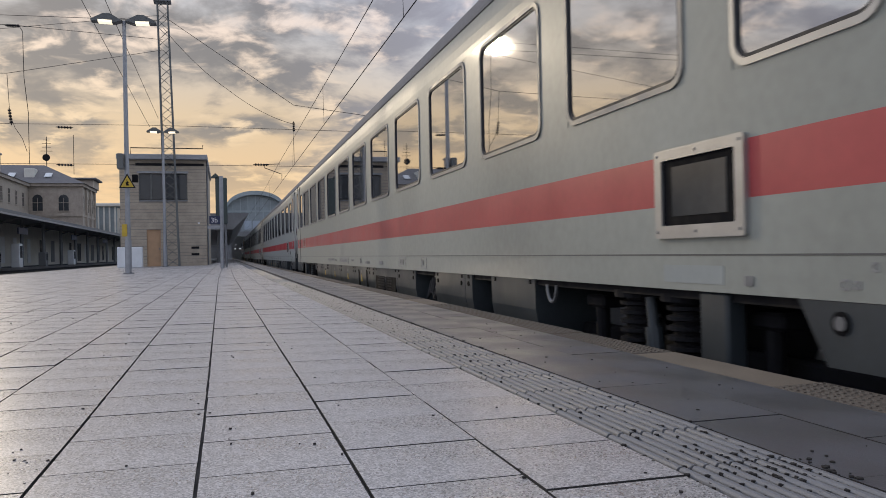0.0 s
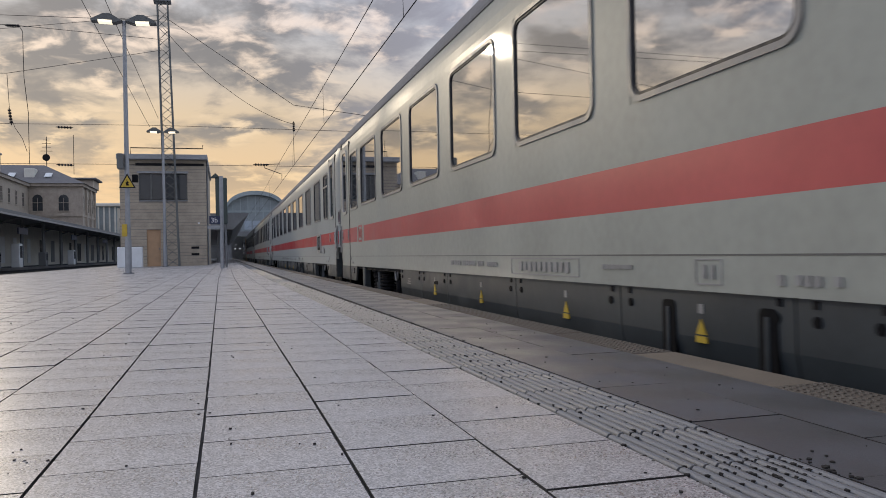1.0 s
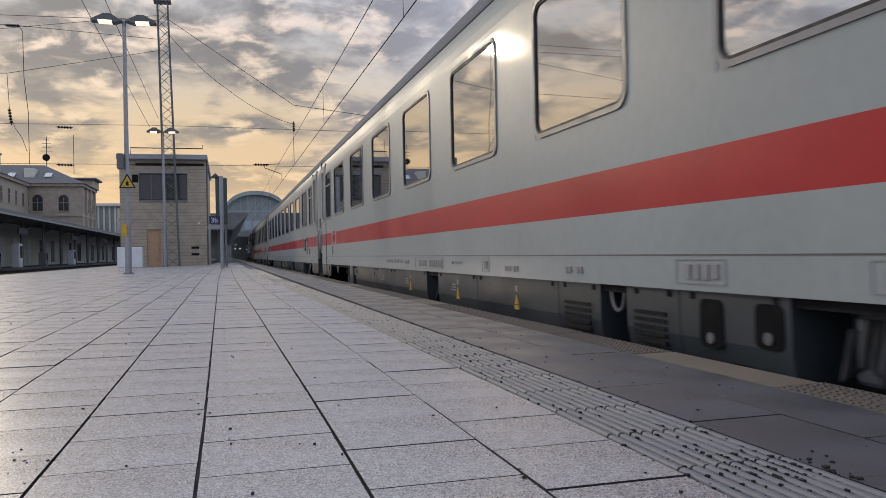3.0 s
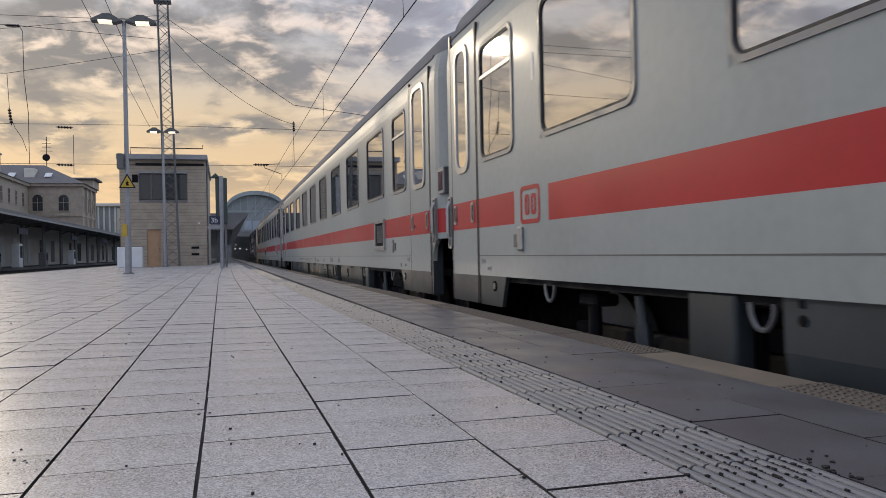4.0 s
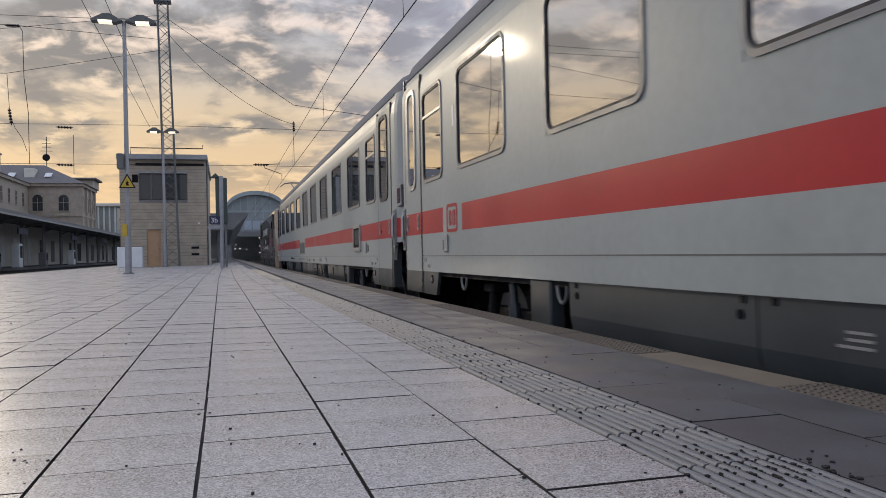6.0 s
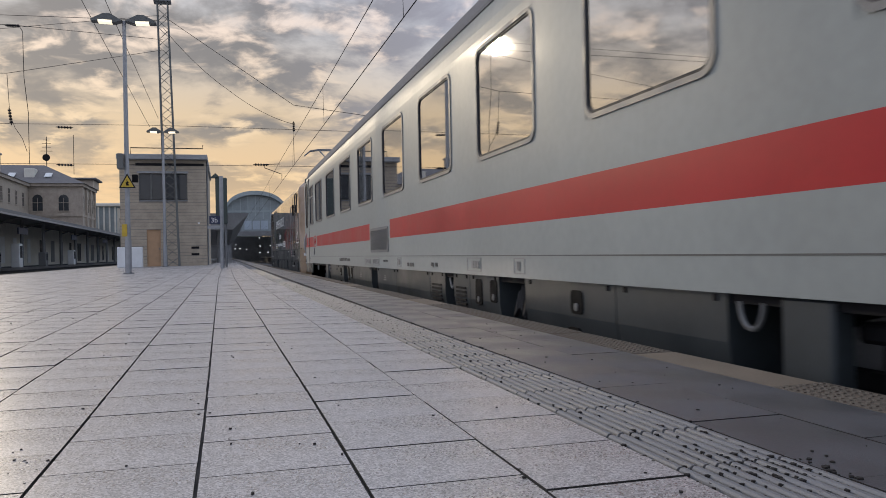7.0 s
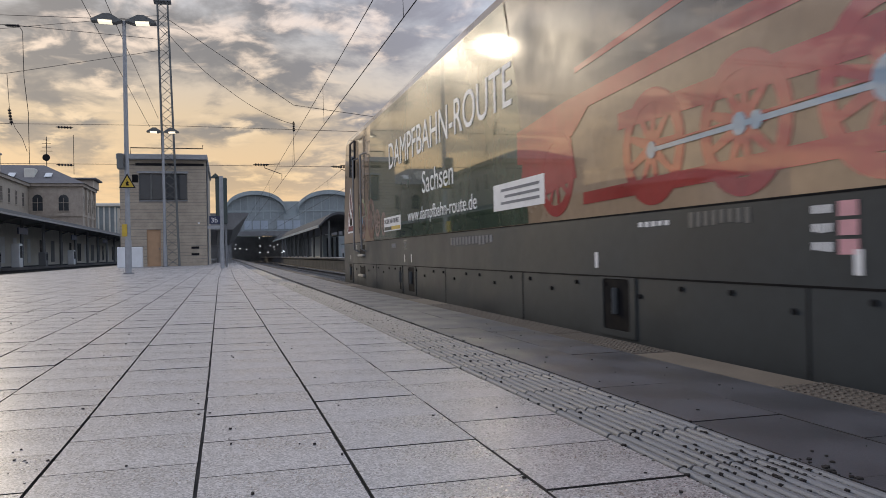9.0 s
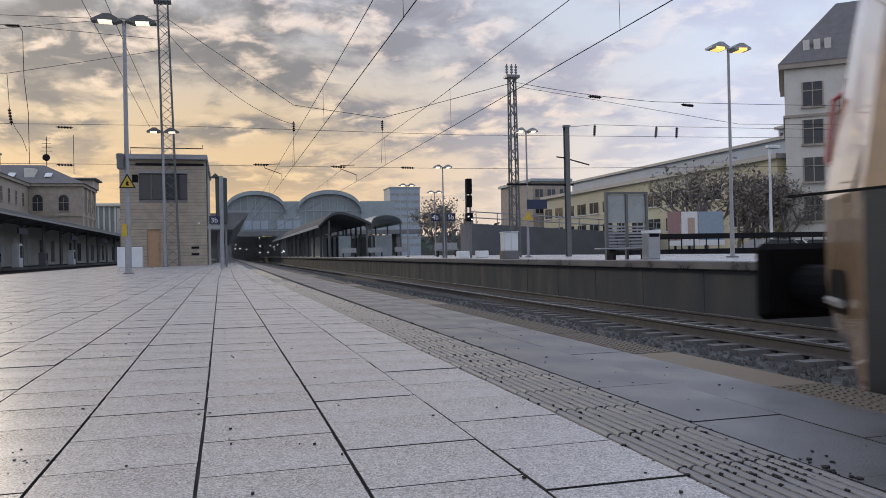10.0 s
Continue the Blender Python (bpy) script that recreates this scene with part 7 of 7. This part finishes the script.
def block(name, x0, x1, y0, y1, z1, material, label, group, rows, cols, ww, wh, z_first, dz, roof=None, glass=None):
    b = empty(name, Matrix.Identity(4), label, "building", group)
    part("wall", box(bmesh.new(), x0, x1, y0, y1, -1.3, z1), material, b, "facade")
    part("roof", box(bmesh.new(), x0 - 0.3, x1 + 0.3, y0 - 0.3, y1 + 0.3, z1, z1 + 0.35), roof or M_HALL, b, "flat roof edge")
    for r in range(rows):
        for k in range(cols):
            a = x0 + (x1 - x0) * (k + 0.5) / cols
            z = z_first + r * dz
            wn = part("window", box(bmesh.new(), a - ww / 2, a + ww / 2, y0 - 0.05, y0 + 0.02, z, z + wh), glass or M_DARKWIN, b, "pale window band" if glass else "dark window")
            part("frame", box(bmesh.new(), a - 0.04, a + 0.04, y0 - 0.09, y0 - 0.051, z, z + wh), M_GALV, wn)
    return b


def block_x(name, x0, depth, y0, y1, z1, material, label, group, rows, cols, ww, wh, z_first, dz):
    """A long building whose front faces the tracks."""
    b = empty(name, Matrix.Identity(4), label, "building", group)
    part("wall", box(bmesh.new(), x0, x0 + depth, y0, y1, -1.3, z1), material, b, "facade")
    part("roof", box(bmesh.new(), x0 - 0.35, x0 + depth + 0.3, y0 - 0.3, y1 + 0.3, z1, z1 + 0.35), M_GALV, b, "flat roof edge")
    for r in range(rows):
        for k in range(cols):
            a = y0 + (y1 - y0) * (k + 0.5) / cols
            z = z_first + r * dz
            wn = part("window", box(bmesh.new(), x0 - 0.05, x0 + 0.02, a - ww / 2, a + ww / 2, z, z + wh), M_DARKWIN, b, "dark window")
            part("frame", box(bmesh.new(), x0 - 0.09, x0 - 0.051, a - 0.05, a + 0.05, z, z + wh), M_GALV, wn)
            part("sill", box(bmesh.new(), x0 - 0.14, x0, a - ww / 2 - 0.1, a + ww / 2 + 0.1, z - 0.12, z - 0.001), M_PALE, wn)
    return b


def build_far_buildings():
    G = "buildings behind the far platform"
    block_x("long_building", 38.0, 12.0, 48.0, 91.0, 6.7, M_YELREND, "long low building with pale yellow render", G, 2, 14, 2.0, 1.15, 2.0, 2.3)
    block("grey_building", 37.4, 42.4, 93.0, 105.0, 9.2, M_SANDST, "plain dark grey-brown building", G, 2, 3, 1.0, 1.0, 5.2, 2.0)
    block_x("office_building", 58.0, 14.0, 64.0, 126.0, 11.9, M_BLUEFAC, "blue-grey office building with bands of windows", G, 3, 30, 1.5, 1.3, 2.9, 3.0)
    block_x("office_building", 62.0, 14.0, 66.0, 78.0, 13.9, M_BLUEFAC, "taller blue-grey office block set back behind", G, 1, 6, 1.3, 1.3, 12.2, 3.2)
    t = block("tower_block", 61.5, 73.4, 300.0, 312.0, 25.8, M_BLUEFAC, "distant blue-grey tower block", G, 8, 3, 3.6, 1.2, 3.0, 2.8, glass=M_PALEGLASS)
    # corner house with turret roof
    b = empty("corner_house", pose(36.3, 45.0, 0, 0, 0, -38.9), "pale old corner house with a steep slate roof", "house", G)
    X, Y = 0.0, 0.0
    part("wall", box(bmesh.new(), X, X + 12, Y, Y + 10, -1.3, 12.6), M_PALE, b, "pale rendered wall")
    bm = bmesh.new()
    hip_roof(bm, X, X + 12, Y, Y + 10, 12.6, 17.2, 3.4, 0.35)
    rf = part("roof", bm, M_SLATE, b, "steep slate roof")
    part("cornice", box(bmesh.new(), X - 0.3, X + 12.3, Y - 0.3, Y + 10.3, 12.25, 12.6), M_SANDST, b)
    for z in (3.8, 9.0):
        part("string_course", box(bmesh.new(), X - 0.1, X + 12.1, Y - 0.1, Y + 10, z, z + 0.18), M_SANDST, b)
    facade_windows(b, ("y", Y), (X + 1.7, X + 4.2, X + 6.7), (2.1, 4.7, 7.2, 9.7), 1.15, 1.6)
    for k in range(3):
        part("dormer", box(bmesh.new(), X + 1.2 + k * 0.65, X + 1.6 + k * 0.65, Y + 0.4, Y + 1.8, 13.2, 14.2), M_PALE, rf, "small dormer")
    for z in (9.3, 6.8, 4.3):
        bal = part("balcony", box(bmesh.new(), X + 3.2, X + 6.0, Y - 0.9, Y - 0.11, z - 0.12, z), M_SANDST, b, "balcony slab")
        for k in range(12):
            part("baluster", box(bmesh.new(), X + 3.2 + k * 0.25, X + 3.24 + k * 0.25, Y - 0.9, Y - 0.86, z, z + 0.9), M_UNDER, bal)
        part("balcony_rail", box(bmesh.new(), X + 3.2, X + 6.0, Y - 0.91, Y - 0.85, z + 0.9, z + 0.96), M_UNDER, bal)
    # mural boards
    for k, (x0, x1, m) in enumerate(((24.3, 25.1, M_GRAF[0]), (25.2, 26.2, M_SIGNWHITE), (26.3, 27.9, M_GRAF[1]))):
        d = part("panel", box(bmesh.new(), x0, x1, 40.0, 40.1, 0.9, 2.55), m)
        e = empty("hoarding", Matrix.Identity(4), ("red painted hoarding", "white hoarding with an orange shape", "blue painted hoarding")[k] + " on the street", "hoarding", "painted hoardings")
        d.parent = e
        if k == 1:
            part("shape", box(bmesh.new(), x0 + 0.35, x1 - 0.2, 39.98, 39.999, 1.2, 2.2, 0.005), M_GRAF[2], e, "orange shape")
        part("board", box(bmesh.new(), x0 - 0.05, x1, 39.9, 39.99, 0.6, 0.9), M_SIGNWHITE, e)
        part("foot", box(bmesh.new(), x0 + 0.4, x0 + 0.5, 40.0, 40.1, -1.3, 1.0), M_UNDER, e)
    # trees
    for k, (x, y, h) in enumerate(((29.6, 46, 6.6), (31.4, 47, 6.9), (33.6, 46.5, 6.2), (35.4, 47.5, 6.6), (37.0, 49, 6.4), (34.4, 44, 5.4), (36.0, 44.8, 5.6), (28.6, 100, 8.0), (25.5, 96, 7.0), (31.0, 118, 9.0))):
        bare_tree(x, y, -1.3, h + 1.0, 20 + k, "thinly leaved autumn tree with dark branches", "trees behind the far platform", leaves=330)
    # street lamp and parked cars
    s = empty("street_lamp", Matrix.Translation((32.7, 42.0, -0.56)), "pale street lamp post by the street", "street lamp")
    bm = bmesh.new()
    tube(bm, (0, 0, 0), (0, 0, 7.2), 0.10, 0.07, 8)
    part("post", bm, M_WHITEBOX, s)
    part("head", box(bmesh.new(), -0.2, 0.7, -0.15, 0.15, 7.1, 7.3, 0.03), M_WHITEBOX, s)
    for x, y, m in ((29.0, 39.0, M_CANOPY), (31.5, 41.2, M_WHITEBOX), (35.0, 43.0, M_GALV)):
        c = empty("car", Matrix.Translation((x, y, -0.55)), "parked car beyond the fence", "car", "parked cars")
        bm = bmesh.new()
        prism(bm, [(0, 0.25), (4.2, 0.25), (4.25, 0.75), (3.5, 0.95), (2.9, 1.42), (1.2, 1.45), (0.5, 0.98), (0.0, 0.85)], 1, 0, 1.7)
        part("body", bm, m, c, "painted body")
        bm = bmesh.new()
        prism(bm, [(0.75, 0.98), (3.3, 0.98), (2.8, 1.36), (1.3, 1.38)], 1, -0.01, 0.0)
        part("side_windows", bm, M_DARKWIN, c)
        for wx in (0.8, 3.4):
            bm = bmesh.new()
            tube(bm, (wx, -0.02, 0.30), (wx, 0.2, 0.30), 0.31, n=16)
            part("wheel", bm, M_RUBBER, c)
    bm = bmesh.new()
    box(bm, 17.6, 120, 36.4, 62, -1.3, -0.56)
    tagged(part("road", bm, M_ASPHALT), "raised asphalt street behind the far platform", "road", kind="structure")
    # wooded rise far behind
    rnd = random.Random(31)
    bm = bmesh.new()
    for k in range(2600):
        x, y = rnd.uniform(-60, 420), rnd.uniform(330, 520)
        z = 10 + 7 * math.sin(x * 0.02 + 1) + rnd.uniform(-9, 5) + max(0, x - 60) * 0.02
        s = rnd.uniform(1.2, 3.0)
        pts = [Vector((x, y, z)) + Vector((rnd.uniform(-1, 1), rnd.uniform(-1, 1), rnd.uniform(-1, 1))) * s for _ in range(4)]
        v = [bm.verts.new(p) for p in pts]
        for tri in ((0, 1, 2), (0, 2, 3), (0, 3, 1), (1, 3, 2)):
            bm.faces.new([v[i] for i in tri])
    prism(bm, [(-200, -1.3), (600, -1.3), (600, 14), (300, 12), (60, 9), (-60, 6), (-200, 6)], 1, 430, 440)
    tagged(part("distant_woods", bm, M_HILL), "distant grey-green wooded rise", "woods", kind="stuff")


def build_wires():
    # contact and catenary wires of the two tracks, from far ahead to over the viewer
    for x, zc, zm in ((3.30, 4.93, 6.28), (7.80, 4.94, 6.36)):
        wire([(x, -6.0, zc), (x, 48.0, zc), (x, 110.0, zc), (x, 176, zc)], 0.011, label="thin contact wire along the track")
        wire([(x, -6.0, zm), (x, 48.0, zm), (x, 110.0, zm), (x, 176, zm)], 0.010, label="thin carrier wire along the track", sag=0.06)
        for yy in (14.5, 27, 39, 62, 80):
            wire([(x, yy, zc), (x - 0.02, yy, zm - 0.03)], 0.006, label="thin dropper between two overhead wires")
    wire([(-4.65, 14.0, 9.7), (-4.07, 48.0, 8.0)], 0.011, label="slanting stay wire to the lattice mast")
    wire([(-4.0, 15.0, 10.0), (-3.6, 48.0, 8.5)], 0.011, label="second slanting stay wire to the mast")
    # span wires across the tracks
    wire([(-3.3, 48.6, 14.6), (4.1, 48.3, 9.55), (9.15, 46.5, 8.60), (13.4, 36.0, 8.6)], 0.016, label="upper span wire across the tracks")
    wire([(-3.3, 48.6, 13.9), (0.3, 48.6, 10.4), (4.06, 48.4, 8.42)], 0.014, label="slack span wire across the tracks", sag=0.25)
    wire([(-60, 48.6, 7.6), (-3.5, 48.6, 8.2), (13.5, 44.0, 7.3), (40, 40.0, 7.0)], 0.012, label="middle span wire across the tracks")
    wire([(-60, 48.6, 5.8), (-3.5, 48.6, 5.92), (15.0, 48.0, 5.78), (45, 42.0, 5.6)], 0.012, label="lower span wire across the tracks")
    wire([(-60, 48.6, 13.2), (-3.5, 48.6, 14.3)], 0.014, label="feeder wire to the mast head")
    wire([(-40, 48.6, 9.2), (-3.5, 48.6, 14.6)], 0.012, label="slanting guy wire of the mast")
    wire([(13.5, 36, 8.7), (20.0, 34.0, 7.55), (40, 30.0, 7.2)], 0.012, label="span wire beyond the far mast", sag=0.1)
    wire([(13.5, 36, 8.5), (24.0, 33.0, 6.4), (40, 30.0, 6.2)], 0.010, label="span wire beyond the far mast")
    for x, y, z in ((4.08, 48.35, 8.25), (9.15, 46.5, 8.15)):
        insulator(x, y, z, 0, 1, 0.65)
        wire([(x, y, z - 0.3), (x - 0.1, y, 5.9)], 0.010, label="hanger below the insulator")
    for x, y, z in ((2.1, 48.0, 5.90), (6.7, 48.0, 5.82), (11.0, 48.0, 5.80), (-8.65, 48.6, 5.85), (-8.65, 48.6, 7.97)):
        insulator(x, y, z, 1, -0.03, 0.9)
    for x, y, z in ((16.6, 33.5, 6.0), (19.8, 33.5, 6.0), (20.9, 33.5, 6.0)):
        insulator(x, y, z, 0.1, 1, 0.55)
    for x, y, z in ((17.3, 34.8, 7.85), (21.6, 33.6, 7.35)):
        insulator(x, y, z, 1, -0.06, 0.7)
    # registration arms
    for x, y, z in ((3.30, 48.0, 5.70), (7.80, 48.0, 5.68)):
        bm = bmesh.new()
        path_tube(bm, [(x - 1.0, y, z + 0.2), (x - 1.0, y, z + 0.02), (x, y, z - 0.35), (x, y, z - 0.7)], 0.022, 5)
        path_tube(bm, [(x - 1.0, y, z + 0.22), (x - 0.1, y, z + 0.26)], 0.022, 5)
        tagged(part("registration_arm", bm, M_UNDER), "dark steady arm holding the contact wire", "arm", "steady arms")
    wire([(-60, 38.0, 10.4), (-8.75, 38.0, 10.75), (-3.32, 48.6, 13.2)], 0.012, label="span wire running to the lattice mast")
    wire([(-60, 40.0, 7.5), (-9.49, 40.0, 9.07), (-3.32, 48.6, 12.6)], 0.012, label="lower span wire running to the mast")
    wire([(15.0, 33.0, 6.05), (16.6, 33.5, 6.28), (20.9, 33.5, 6.28), (40, 33.5, 6.4)], 0.010, label="span wire beside the steel mast")
    insulator(-9.38, 40.0, 7.1, -0.12, 1, 0.8)
    insulator(-8.75, 38.0, 10.72, 1, 0, 0.6)
    wire([(-8.5, 38.0, 10.7), (-8.37, 38.0, 10.5), (-8.35, 38.0, 8.5), (-8.2, 38.0, 6.94), (-8.19, 38.0, 4.7)], 0.014, label="hanging cable over the other tracks")
    wire([(-9.49, 40.0, 9.07), (-9.40, 40.0, 7.2), (-9.2, 40.0, 6.6), (-8.9, 40.0, 6.1), (-8.71, 40.0, 5.5)], 0.012, label="hanging wire over the other tracks")


build_far_platform_things()
build_far_buildings()
build_wires()

# small unevenness of the pull, metres at every half second
UNEVEN = (0.42, 0.66, 0.50, 0.10, 0.03, -0.10, -0.22, -0.33, -0.38, -0.12, -0.17, 0.15, 0.10, 0.0, -0.05, -0.17, 0.22, -0.42, -0.02, -0.02, -0.16)


def train_rows(q):
    """The train runs towards the viewer, gathering speed from 10.8 to about 13.3 m/s."""
    rows = []
    for k in range(21):
        t = k * 0.5
        y = 27.2175 - 10.7941 * t - 0.06896 * t ** 2 - 0.02616 * t ** 3 + 0.00169 * t ** 4
        y += UNEVEN[k]
        rows.append((t, Matrix.Translation((TRACK_X, y + q, RAIL_Z))))
    return rows


def motions():
    for thing, q in train:
        walk(thing, train_rows(q))


motions()
